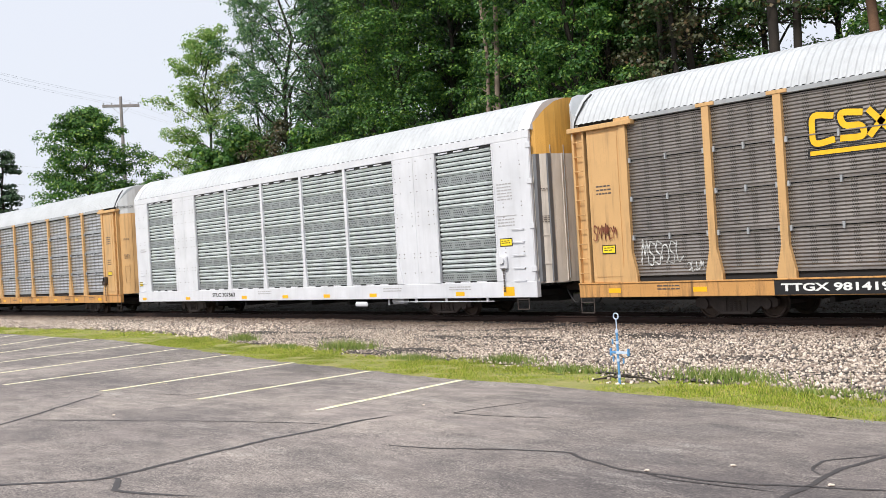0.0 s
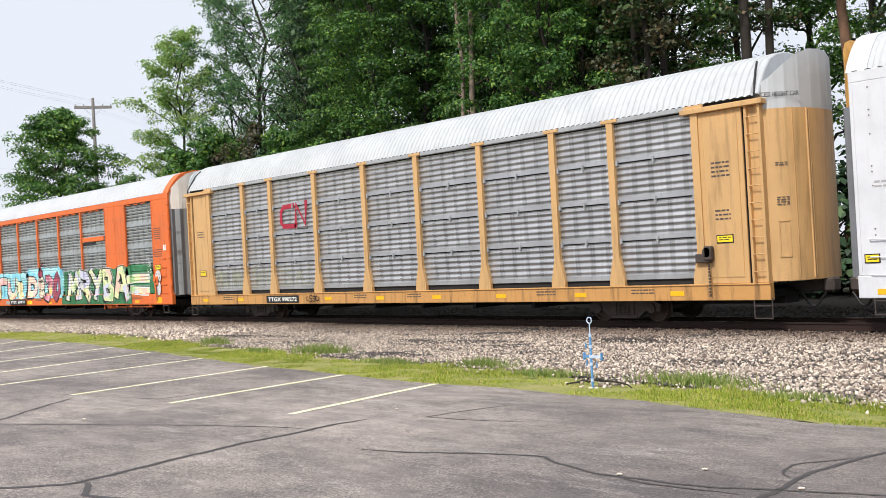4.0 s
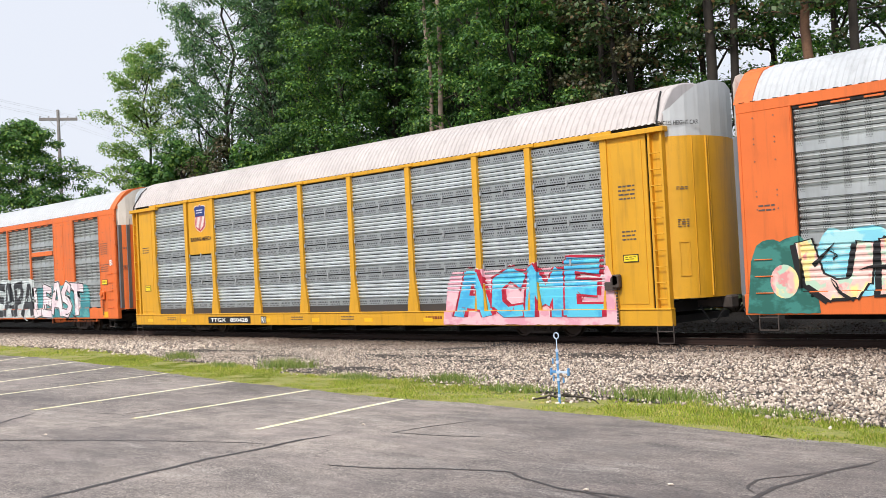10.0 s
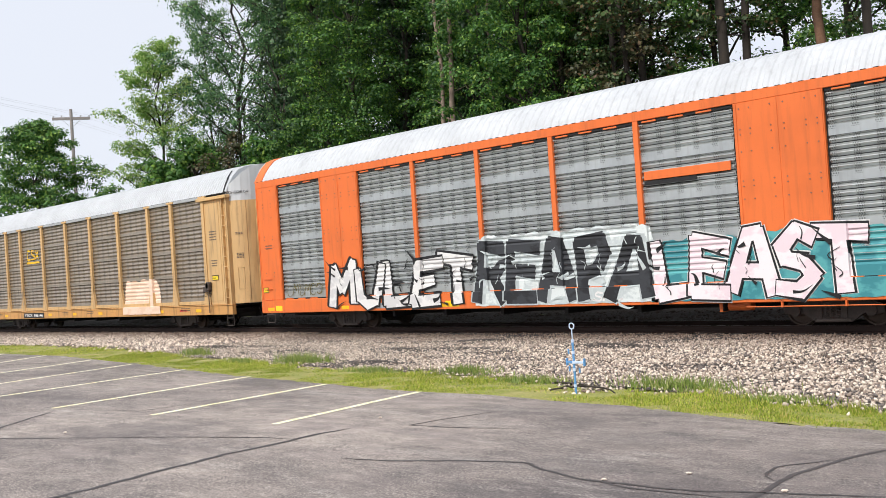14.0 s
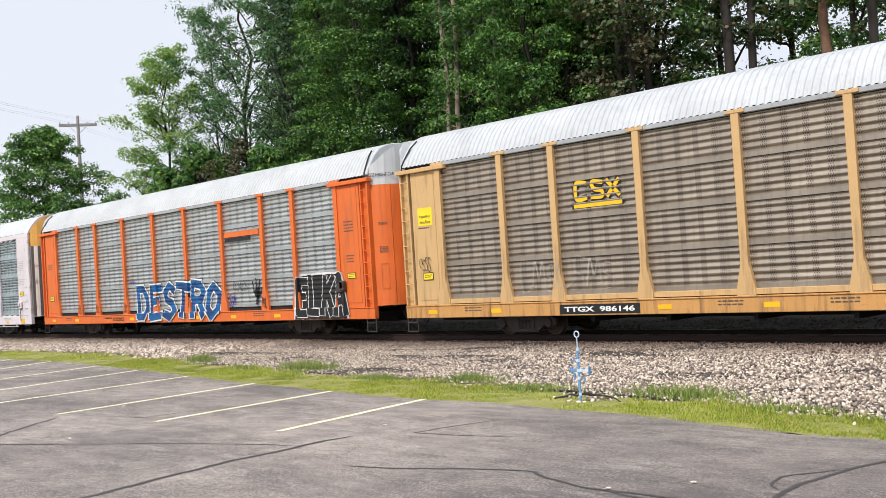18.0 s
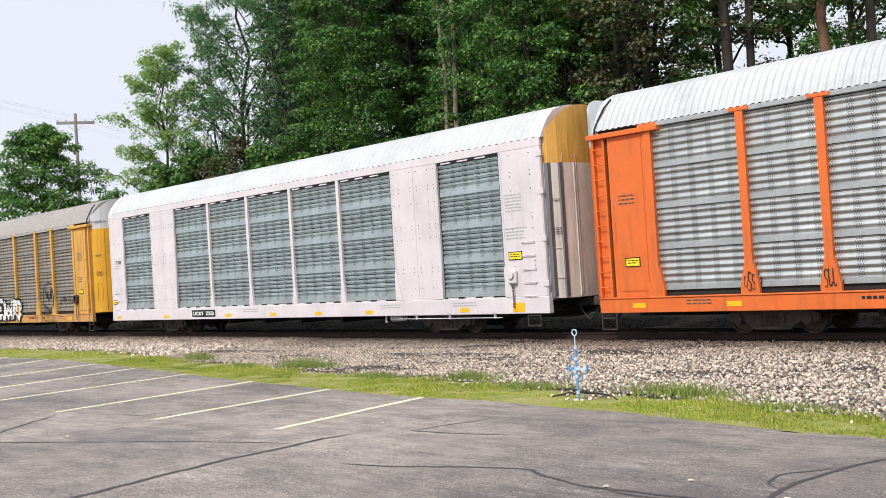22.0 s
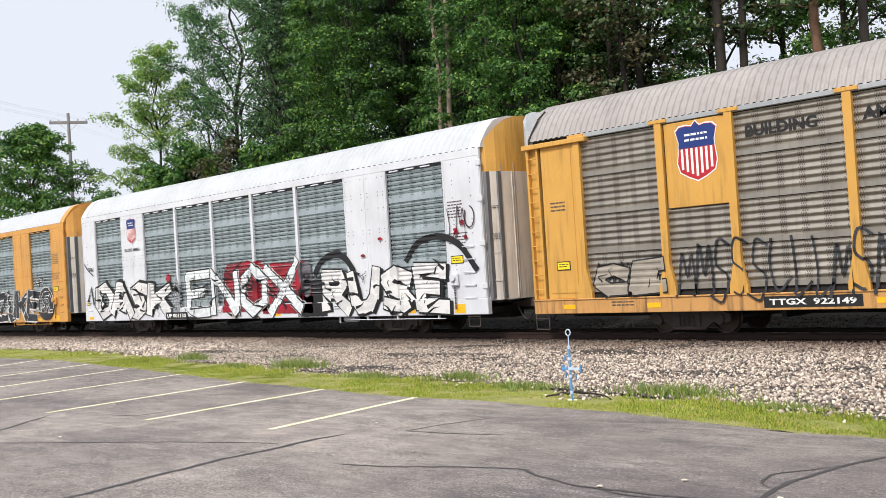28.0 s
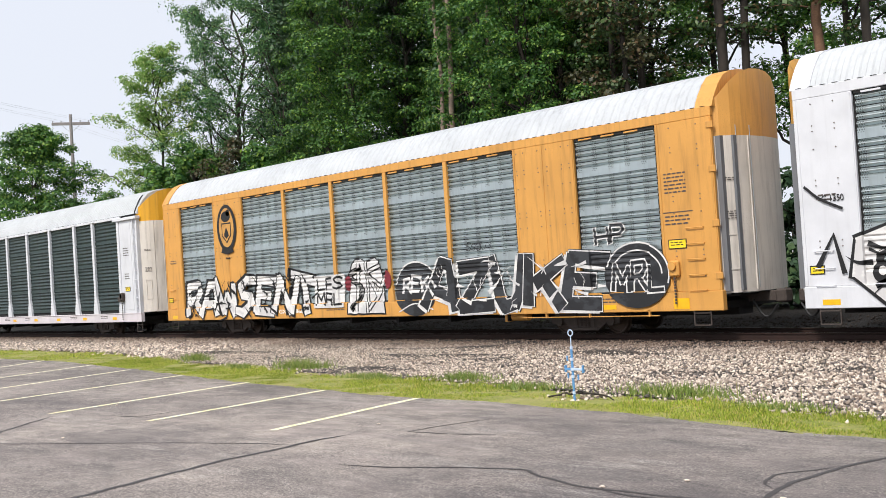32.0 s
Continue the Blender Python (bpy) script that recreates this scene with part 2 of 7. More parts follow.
def asphalt():
    n = Nodes("worn_asphalt")
    big, mid, fine, grit = n.noise(0.22, 5), n.noise(1.6, 6, (1, 1, 1), 0.7), n.noise(55, 4, (1, 1, 1), 0.75), n.noise(160, 2)
    chips = n.noise(30, 5, (1, 1, 1), 0.85)
    c = n.mix(n.ramp(big, 0.38, 0.62), srgb(132, 121, 116), srgb(180, 167, 157))
    c = n.mix(n.ramp(mid, 0.42, 0.7, 0.0, 0.6), c, srgb(90, 86, 88))
    c = n.mix(n.ramp(chips, 0.54, 0.60, 0.0, 0.5), c, srgb(200, 191, 183))
    c = n.mix(n.ramp(chips, 0.40, 0.47, 0.65, 0.0), c, srgb(50, 47, 49))
    c = n.mix(n.ramp(n.noise(0.5, 6, (0.5, 2.2, 1), 0.75), 0.52, 0.66, 0.0, 0.45), c, srgb(74, 71, 75))
    c = n.mix(n.ramp(fine, 0.55, 0.60, 0.0, 0.85), c, srgb(208, 197, 184))
    c = n.mix(n.ramp(fine, 0.37, 0.46, 0.7, 0.0), c, srgb(46, 43, 44))
    c = n.mix(n.math("MULTIPLY", n.ramp(n.noise(0.7, 6, (0.35, 1.6, 1), 0.7), 0.58, 0.74, 0.0, 0.5), n.ramp(grit, 0.4, 0.6)), c, srgb(176, 170, 166))
    patch = n.noise(0.42, 6, (0.8, 1.3, 1), 0.62)
    c = n.mix(n.ramp(patch, 0.51, 0.60, 0.0, 0.40), c, srgb(84, 78, 80))
    c = n.mix(n.ramp(patch, 0.38, 0.47, 0.45, 0.0), c, srgb(166, 153, 147))
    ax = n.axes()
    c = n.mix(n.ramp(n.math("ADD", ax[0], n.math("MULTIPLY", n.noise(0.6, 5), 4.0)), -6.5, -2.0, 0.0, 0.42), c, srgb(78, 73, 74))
    c = n.mix(n.ramp(n.noise(2.6, 6, (0.7, 1.5, 1), 0.75), 0.40, 0.62, 0.35, 0.0), c, srgb(60, 57, 59))
    c = n.mix(n.math("MULTIPLY", n.ramp(n.noise(0.9, 6, (0.3, 1.4, 1), 0.8), 0.56, 0.66, 0.0, 0.6), n.ramp(fine, 0.45, 0.55)), c, srgb(196, 188, 180))
    moss = n.math("MULTIPLY", n.ramp(n.math("ADD", ax[1], n.math("MULTIPLY", n.noise(0.4, 4), 6.0)), 12.0, 15.5), n.ramp(n.noise(3.5, 6, (0.6, 1.4, 1), 0.8), 0.50, 0.62, 0.0, 0.65))
    c = n.mix(moss, c, srgb(78, 78, 54))
    n.bump(n.math("ADD", fine, grit), 0.45, 0.006)
    return n.done(c, n.ramp(mid, 0.3, 0.7, 0.75, 0.92))


def soil(name, a, b, scale=2.0, fine=30):
    n = Nodes(name)
    c = n.mix(n.ramp(n.noise(scale, 6), 0.35, 0.65), a, b)
    c = n.mix(n.ramp(n.noise(fine, 4), 0.4, 0.65, 0.0, 0.6), c, shade(a, 0.5))
    n.bump(n.noise(fine, 4), 0.6, 0.03)
    return n.done(c, 0.95)


def ballast_bed():
    n = Nodes("ballast_bed")
    ax = n.axes()
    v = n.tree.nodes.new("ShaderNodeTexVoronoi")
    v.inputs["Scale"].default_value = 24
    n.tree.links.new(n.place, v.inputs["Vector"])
    # Cell edges go nearly black: shade between stones, put into the colour.
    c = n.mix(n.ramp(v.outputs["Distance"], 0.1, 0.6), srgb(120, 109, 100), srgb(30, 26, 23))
    # From the rails back, shade under the train is mixed into the colour.
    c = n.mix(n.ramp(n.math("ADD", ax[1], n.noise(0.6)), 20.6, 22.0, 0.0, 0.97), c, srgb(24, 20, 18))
    n.bump(v.outputs["Distance"], 0.9, 0.05)
    return n.done(c, 0.92)


def stone_mat(name, light, dark, y0, y1):
    """Crushed stone, rusted brown where it lies near the rails."""
    n = Nodes(name)
    r = n.island()
    c = n.mix(n.ramp(r, 0.0, 1.0), dark, light)
    c = n.mix(n.math("GREATER_THAN", n.math("FRACT", n.math("MULTIPLY", r, 37.0)), 0.82), c, srgb(116, 108, 104))
    c = n.mix(n.ramp(n.noise(30, 3), 0.45, 0.7, 0.0, 0.35), c, shade(dark, 0.7))
    near_rail = n.ramp(n.math("ADD", n.axes()[1], n.noise(0.5, 3)), y0, y1, 0.0, 0.85)
    c = n.mix(near_rail, c, srgb(92, 72, 60))
    return n.done(c, 0.88)


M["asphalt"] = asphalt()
M["soil"] = soil("verge_soil", srgb(134, 142, 62), srgb(172, 162, 104), 1.6)
M["field"] = soil("rough_grass", srgb(70, 84, 44), srgb(104, 104, 66), 0.3, 12)
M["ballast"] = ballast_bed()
M["stone"] = stone_mat("crushed_stone", srgb(246, 230, 212), srgb(124, 106, 93), 19.4, 22.2)
# Stone for under the train, its shade put into a darker colour.
M["stone_dark"] = plain("shaded_stone", srgb(46, 40, 36), 0.95, 0, 0.3, 8)
M["line"] = None

gx = [-600, -300, -160, -100] + list(np.linspace(-90, 40, 66)) + [80, 160, 400]
gy = [-400, -80, -40, -20, 0, 6, 12, 16, 20.6, 26, 28.5, 31, 34, 60, 140, 600]
gv = [(x, y, float(ground_z(y)) - (0.02 if y > -50 else 0)) for x in gx for y in gy]
gf = [(i * len(gy) + j, (i + 1) * len(gy) + j, (i + 1) * len(gy) + j + 1, i * len(gy) + j + 1) for i in range(len(gx) - 1) for j in range(len(gy) - 1)]
ground = tagged(new("ground", raw_mesh("ground", gv, gf, M["field"])), "rough grassy ground around the tracks", "ground", kind="structure")

xs = np.concatenate([np.linspace(-90, -45, 16), np.linspace(-44, 4, 110), np.linspace(6, 40, 12)])
wob = np.random.default_rng(5)
lot_edge = along(EDGE_LOT, xs) + wob.normal(0, 0.035, len(xs))
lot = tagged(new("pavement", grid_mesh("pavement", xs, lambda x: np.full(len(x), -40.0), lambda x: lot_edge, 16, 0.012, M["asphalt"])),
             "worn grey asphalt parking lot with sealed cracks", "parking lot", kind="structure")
verge = tagged(new("verge", grid_mesh("verge", xs, lambda x: along(EDGE_LOT, x) - 0.10, lambda x: along(EDGE_GRASS, x) + 0.5, 8, 0.002, M["soil"], 0.012)),
               "narrow strip of soil and turf beside the lot", "verge", kind="structure")
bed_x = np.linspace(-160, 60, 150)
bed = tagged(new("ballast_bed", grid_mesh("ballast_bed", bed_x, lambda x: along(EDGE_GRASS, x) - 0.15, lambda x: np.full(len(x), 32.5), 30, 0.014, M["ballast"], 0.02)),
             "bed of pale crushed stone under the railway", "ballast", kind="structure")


def stall_paint():
    n = Nodes("stall_paint")
    c = n.mix(n.ramp(n.noise(3, 5), 0.35, 0.65), srgb(236, 226, 176), srgb(246, 242, 218))
    c = n.mix(n.ramp(n.noise(28, 5), 0.56, 0.68, 0.0, 0.8), c, srgb(110, 106, 100))
    return n.done(c, 0.8)


M["line"] = stall_paint()


def ribbon(points, width, lift, seed=1, wobble=0.0, fade=True):
    """A flat strip along a line on the ground, uneven in width."""
    rng = np.random.default_rng(seed)
    p = np.array(points, float)
    d = np.r_[0, np.cumsum(np.hypot(*np.diff(p, axis=0).T))]
    s = np.linspace(0, d[-1], max(3, int(d[-1] / 0.12)))
    x, y = np.interp(s, d, p[:, 0]), np.interp(s, d, p[:, 1])
    k = np.convolve(rng.normal(0, 1, len(s) + 4), np.ones(5) / 5, "valid") * wobble
    tx, ty = np.gradient(x), np.gradient(y)
    ln = np.hypot(tx, ty) + 1e-9
    nx, ny = -ty / ln, tx / ln
    x, y = x + nx * k, y + ny * k
    w = width * (1 + wobble * 6 * rng.normal(0, 0.25, len(s))) / 2
    if fade:
        w = w * np.clip(np.minimum(s, d[-1] - s) / 0.4, 0.15, 1)
    v = [(a, b, float(ground_z(b)) + lift) for q in (1, -1) for a, b in zip(x + q * nx * w, y + q * ny * w)]
    m = len(s)
    return v, [(i, i + 1, m + i + 1, m + i) for i in range(m - 1)]


STALLS = [(-12.39, 11.09, -11.25, 7.52), (-15.14, 11.31, -13.9, 7.18), (-18.24, 11.67, -16.5, 6.81), (-21.83, 12.17, -19.41, 6.21), (-25.43, 12.68, -21.9, 6.3),
          (-28.94, 13.26, -24.5, 6.3), (-33.58, 13.75, -27.2, 6.6), (-37.1, 13.75, -29.4, 6.6), (-41, 13.7, -33.0, 6.6)]
for i, (x0, y0, x1, y1) in enumerate(STALLS):
    v, f = ribbon([(x0, y0), ((x0 + x1) / 2, (y0 + y1) / 2), (x1, y1)], 0.12, 0.017, i, 0.01, False)
    part("stall_line", raw_mesh("stall_line", v, f, M["line"]), None, lot, "worn pale yellow stall line")

CRACKS = [
    ([(-10.6, 1.6), (-9.41, 2.94), (-8.93, 3.6), (-9.2, 4.43), (-9.44, 5.17), (-9.68, 5.85), (-9.8, 6.67), (-9.99, 7.38), (-9.98, 7.81)], 0.075),
    ([(-8.93, 3.6), (-8.89, 3.79), (-8.5, 3.62), (-8.32, 3.49), (-7.52, 3.85)], 0.06),
    ([(-13.82, 4.71), (-12.87, 5.23), (-12.05, 5.84), (-11.35, 6.24), (-10.22, 6.8), (-9.88, 6.89)], 0.03),
    ([(-12.6, 3.2), (-13.68, 4.31), (-14.31, 4.96), (-16.05, 6.63)], 0.05),
    ([(-8.38, 6.32), (-7.79, 6.49), (-7.09, 6.89), (-6.52, 7.16), (-6.22, 6.96), (-5.7, 6.8), (-4.9, 6.8), (-4.47, 6.92), (-4.14, 7.09), (-3.2, 7.5)], 0.045),
    ([(-5.55, 6.83), (-4.96, 6.66), (-4.15, 6.79)], 0.035),
    ([(-4.1, 9.6), (-4.26, 8.67), (-4.23, 7.96), (-4.13, 7.32), (-4.08, 6.83), (-3.9, 6.0)], 0.055),
    ([(-4.29, 8.75), (-4.35, 8.49), (-4.54, 8.16), (-4.43, 7.77), (-4.21, 7.56), (-4.17, 7.62)], 0.035),
    ([(-9.45, 9.86), (-9.55, 8.83), (-9.53, 8.33), (-9.0, 8.41), (-8.06, 8.76)], 0.03),
    ([(-15.3, 7.14), (-14.58, 7.36), (-14.77, 8.35)], 0.035),
]
for i, (line, w) in enumerate(CRACKS):
    v, f = ribbon(line, w, 0.016, 20 + i, 0.035)
    part("sealed_crack", raw_mesh("sealed_crack", v, f, M["asphalt_dark"]), None, lot, "dark tar seal over a crack")

chip_rng = random.Random(4)
for x, y in ((-4.97, 7.44), (-5.4, 6.83), (-3.98, 7.22), (-16.6, 8.0), (-10.4, 8.6), (-13.2, 5.6)):
    bm = bmesh.new()
    bmesh.ops.create_icosphere(bm, subdivisions=1, radius=0.022)
    for v in bm.verts:
        v.co = Vector((v.co.x * 1.5, v.co.y, v.co.z * 0.5)) * chip_rng.uniform(0.8, 1.2)
    chip = new("pebble", to_mesh("pebble", bm, M["stone"]))
    chip.location = (x, y, float(ground_z(y)) + 0.025)
    tagged(chip, "pale loose pebble lying on the asphalt", "pebble", "loose pebbles")

# ---- crushed stone ----


def stones(seed, spots, low, high, material="stone"):
    rng = np.random.default_rng(seed)
    base = np.array([(1, 0, 0), (-1, 0, 0), (0, 1, 0), (0, -1, 0), (0, 0, 1), (0, 0, -1)], float)
    tri = np.array([(0, 2, 4), (2, 1, 4), (1, 3, 4), (3, 0, 4), (2, 0, 5), (1, 2, 5), (3, 1, 5), (0, 3, 5)])
    n = len(spots)
    size = rng.uniform(low, high, (n, 1, 1)) * rng.uniform(0.6, 1.25, (n, 1, 3))
    v = base[None] * size * rng.uniform(0.7, 1.25, (n, 6, 1)) + rng.normal(0, 0.12, (n, 6, 3)) * size
    q = rng.normal(0, 1, (n, 4))
    q /= np.linalg.norm(q, axis=1, keepdims=True)
    w, x, y, z = q.T
    rot = np.stack([np.stack([1 - 2 * (y * y + z * z), 2 * (x * y - z * w), 2 * (x * z + y * w)], 1),
                    np.stack([2 * (x * y + z * w), 1 - 2 * (x * x + z * z), 2 * (y * z - x * w)], 1),
                    np.stack([2 * (x * z - y * w), 2 * (y * z + x * w), 1 - 2 * (x * x + y * y)], 1)], 1)
    v = np.einsum("nij,nkj->nki", rot, v) + spots[:, None, :]
    me = bpy.data.meshes.new("crushed_stone")
    me.vertices.add(n * 6)
    me.vertices.foreach_set("co", v.astype(np.float32).reshape(-1))
    idx = (tri[None] + 6 * np.arange(n)[:, None, None]).reshape(-1).astype(np.int32)
    me.loops.add(len(idx))
    me.loops.foreach_set("vertex_index", idx)
    me.polygons.add(n * 8)
    me.polygons.foreach_set("loop_start", np.arange(0, n * 24, 3, dtype=np.int32))
    me.update(calc_edges=True)
    me.materials.append(M[material])
    return me


def spread(seed, n, x0, x1, far=22.2, ragged=0.25):
    rng = np.random.default_rng(seed)
    x = rng.uniform(x0, x1, n)
    lo = along(EDGE_GRASS, x) + rng.normal(0, ragged, n)
    y = lo + (far - lo) * rng.uniform(0, 1, n)
    return np.stack([x, y, ground_z(y) + 0.016 + 0.014 * rng.normal(0, 1, n)], 1)


def between(seed, n, x0, x1):
    """Spots between and behind the rails."""
    rng = np.random.default_rng(seed)
    y = rng.uniform(22.5, 29.5, n)
    return np.stack([rng.uniform(x0, x1, n), y, ground_z(y) + 0.02], 1)


tagged(new("crushed_stone", stones(1, spread(1, 86000, -30, 1), 0.020, 0.042)), "loose pale crushed stone along the track", "gravel", kind="stuff")
tagged(new("crushed_stone", stones(2, spread(2, 30000, -72, -30), 0.032, 0.060)), "loose pale crushed stone along the track", "gravel", kind="stuff")
tagged(new("crushed_stone", stones(3, between(3, 7000, -60, 2), 0.03, 0.06, "stone_dark")), "loose brown crushed stone between the rails, toned dark for the train's shade", "gravel", kind="stuff")

# ---- grass and weeds ----


def leaf_mat(name, dark, light, yellow, glow=0.35, rough=0.55):
    n = Nodes(name)
    r = n.island()
    c = n.mix(n.ramp(r, 0.0, 1.0), dark, light)
    c = n.mix(n.math("GREATER_THAN", n.math("FRACT", n.math("MULTIPLY", r, 23.0)), 0.84), c, yellow)
    c = n.mix(n.ramp(n.noise(0.35, 4), 0.4, 0.65, 0.0, 0.5), c, shade(dark, 0.9))
    n.done(c, rough)
    t = n.tree.nodes.new("ShaderNodeBsdfTranslucent")
    n.tree.links.new(c, t.inputs[0])
    m = n.tree.nodes.new("ShaderNodeMixShader")
    m.inputs[0].default_value = glow
    n.tree.links.new(n.bsdf.outputs[0], m.inputs[1])
    n.tree.links.new(t.outputs[0], m.inputs[2])
    n.tree.links.new(m.outputs[0], n.tree.nodes["Material Output"].inputs[0])
    return n.mat


M["grass"] = leaf_mat("grass_blades", srgb(104, 126, 40), srgb(204, 216, 88), srgb(226, 206, 128), 0.42)
M["weed"] = leaf_mat("weed_leaves", srgb(104, 128, 58), srgb(166, 184, 96), srgb(190, 186, 120), 0.4)


def blades(seed, x, y, z, height, width):
    rng = np.random.default_rng(seed)
    n = len(x)
    a = rng.uniform(0, 2 * np.pi, n)
    lean = rng.uniform(0.1, 0.8, n) * height
    b = rng.uniform(0, 2 * np.pi, n)
    foot = np.stack([x, y, z], 1)
    side = np.stack([np.cos(a), np.sin(a), 0 * a], 1) * width[:, None]
    tip = foot + np.stack([np.cos(b) * lean, np.sin(b) * lean, height], 1)
    return np.stack([foot - side, foot + side, tip], 1)


def turf(seed, n, x0, x1):
    rng = np.random.default_rng(seed)
    x = rng.uniform(x0, x1, n)
    lo, hi = along(EDGE_LOT, x) + rng.normal(0.0, 0.05, n), along(EDGE_GRASS, x)
    t = rng.beta(1.15, 1.25, n)
    y = lo + (hi - lo) * t + rng.normal(0, 0.05, n)
    tuft = np.sin(x * 3.1) * np.sin(y * 4.3 + x) + np.sin(x * 0.9 + 1.7)
    bare = np.exp(-((x + 10.2) / 0.9) ** 2)
    keep = (rng.uniform(-1.7, 1.3, n) < tuft + 0.75 + 0.8 * np.sin(x * 1.7 + 3 * np.sin(y * 2.1))) & (rng.uniform(0, 1, n) > 0.8 * bare)
    x, y, t, tuft = x[keep], y[keep], t[keep], tuft[keep]
    h = (0.014 + 0.018 * np.clip(tuft + 0.8, 0, 2) * (0.35 + t)) * rng.uniform(0.6, 1.7, len(x))
    h = h * np.where(np.sin(x * 7.3 + 2 * np.sin(y * 5)) * np.sin(y * 6.1 + x * 2) > 0.5, 1.5, 0.85)
    return blades(seed + 1, x, y, ground_z(y), h, rng.uniform(0.004, 0.009, len(x)) * (1 + (np.abs(x) > 22) * 0.9))


verts = np.concatenate([turf(11, 120000, -30, 1), turf(13, 42000, -75, -30)])
tagged(new("grass", quads_mesh("grass", verts, M["grass"], 3)), "short bright green grass on the verge", "grass", kind="stuff")


def weed(seed, x, y, spread_x, spread_y, height, n):
    rng = np.random.default_rng(seed)
    px, py = x + rng.normal(0, spread_x, n), y + rng.normal(0, spread_y, n)
    return quads_mesh("weed_clump", blades(seed, px, py, ground_z(py), height * rng.uniform(0.3, 1.1, n), rng.uniform(0.006, 0.016, n)), M["weed"], 3)


for i, (x, y, sx, sy, h, n) in enumerate([(-13.9, 13.7, 0.35, 0.15, 0.20, 700), (-20.3, 14.5, 0.45, 0.18, 0.28, 900), (-26.6, 15.3, 0.3, 0.14, 0.26, 600),
                                          (-8.7, 12.9, 0.5, 0.15, 0.24, 900), (-11.6, 13.0, 0.4, 0.12, 0.16, 500), (-6.6, 12.2, 0.35, 0.1, 0.13, 500),
                                          (-16.4, 13.4, 0.4, 0.12, 0.15, 500), (-22.2, 14.0, 0.3, 0.1, 0.16, 400)]):
    tagged(new("weed_clump", weed(50 + i, x, y, sx, sy, h, n)), "clump of green weeds at the edge of the stones", "weed", "weeds along the ballast", "stuff")

# ---- railway track ----
M["rail"] = plain("rusty_rail", srgb(52, 35, 29), 0.7, 0.3, 0.25, 5)
M["tie"] = plain("creosoted_tie", srgb(44, 36, 32), 0.9, 0, 0.3, 3)
track = thing("railway_track", "rusty steel rails on dark wooden ties", "railway track", kind="structure")
RAIL = [(-0.07, 0), (0.07, 0), (0.07, 0.012), (0.012, 0.03), (0.012, 0.125), (0.036, 0.138), (0.036, 0.17), (-0.036, 0.17), (-0.036, 0.138), (-0.012, 0.125), (-0.012, 0.03), (-0.07, 0.012)]
for side in (-0.753, 0.753):
    nr = len(RAIL)
    v = [(x, MID_Y + side + a, RAIL_Z - 0.17 + b) for x in (-260, 90) for a, b in RAIL]
    f = [(i, (i + 1) % nr, nr + (i + 1) % nr, nr + i) for i in range(nr)]
    part("rail", raw_mesh("rail", v, f, M["rail"]), None, track, "rusty brown steel rail")
    top = raw_mesh("rail_head", [(x, MID_Y + side + a, RAIL_Z + 0.0015) for x in (-260, 90) for a in (-0.028, 0.028)], [(0, 2, 3, 1)], M["tread"])
    part("rail_head", top, None, track, "shiny worn top of the rail")
tie = to_mesh("tie", boxed((-0.115, 0.115, -1.3, 1.3, -0.2, 0), bevel=0.012), M["tie"])
tie_rng = random.Random(9)
for i in range(150):
    ob = part("tie", tie, None, track, "", (-72 + i * 0.53 + tie_rng.uniform(-0.03, 0.03), MID_Y + tie_rng.uniform(-0.05, 0.05), TIE_TOP + 0.015))
    ob.rotation_euler = (0, 0, radians(tie_rng.uniform(-1.5, 1.5)))

# ---- woods behind the track ----
M["leaf_maple"] = leaf_mat("maple_leaves", srgb(30, 66, 34), srgb(96, 144, 54), srgb(134, 168, 64), 0.30)
M["leaf_mid"] = leaf_mat("green_leaves", srgb(40, 82, 42), srgb(110, 158, 66), srgb(150, 182, 78), 0.34)
M["leaf_dark"] = leaf_mat("dark_leaves", srgb(36, 60, 42), srgb(78, 108, 72), srgb(98, 124, 80), 0.26)
M["leaf_blue"] = leaf_mat("grey_green_leaves", srgb(48, 90, 58), srgb(116, 160, 98), srgb(150, 182, 108), 0.42)
M["leaf_light"] = leaf_mat("light_leaves", srgb(100, 142, 72), srgb(176, 206, 112), srgb(208, 220, 138), 0.50)
M["leaf_pine"] = leaf_mat("pine_needles", srgb(44, 68, 42), srgb(98, 124, 66), srgb(130, 106, 70), 0.26)
M["leaf_rust"] = leaf_mat("rusty_needles", srgb(62, 68, 46), srgb(104, 102, 66), srgb(122, 98, 70), 0.24)
M["bark"] = plain("grey_bark", srgb(54, 48, 42), 0.9, 0, 0.3, 3, 0.8, 25)
M["bark_pale"] = plain("weathered_wood", srgb(136, 120, 106), 0.85, 0, 0.25, 3, 0.6, 25)
M["bark_red"] = plain("pine_bark", srgb(112, 84, 64), 0.9, 0, 0.3, 3, 0.8, 20)


class Wood:
    """Collects tapered limbs into one mesh."""

    def __init__(self):
        self.v, self.f = [], []

    def limb(self, points, r0, r1, sides=6):
        n = len(points)
        start = len(self.v)
        for i, p in enumerate(points):
            d = (points[min(i + 1, n - 1)] - points[max(i - 1, 0)]).normalized()
            q = Vector((0, 0, 1)).rotation_difference(d)
            r = r0 + (r1 - r0) * i / (n - 1)
            for k in range(sides):
                a = 2 * math.pi * k / sides
                self.v.append(p + q @ Vector((math.cos(a) * r, math.sin(a) * r, 0)))
        for i in range(n - 1):
            for k in range(sides):
                j = (k + 1) % sides
                b = start + i * sides
                self.f.append((b + k, b + j, b + sides + j, b + sides + k))

    def mesh(self, name, material):
        return raw_mesh(name, self.v, self.f, material, True)


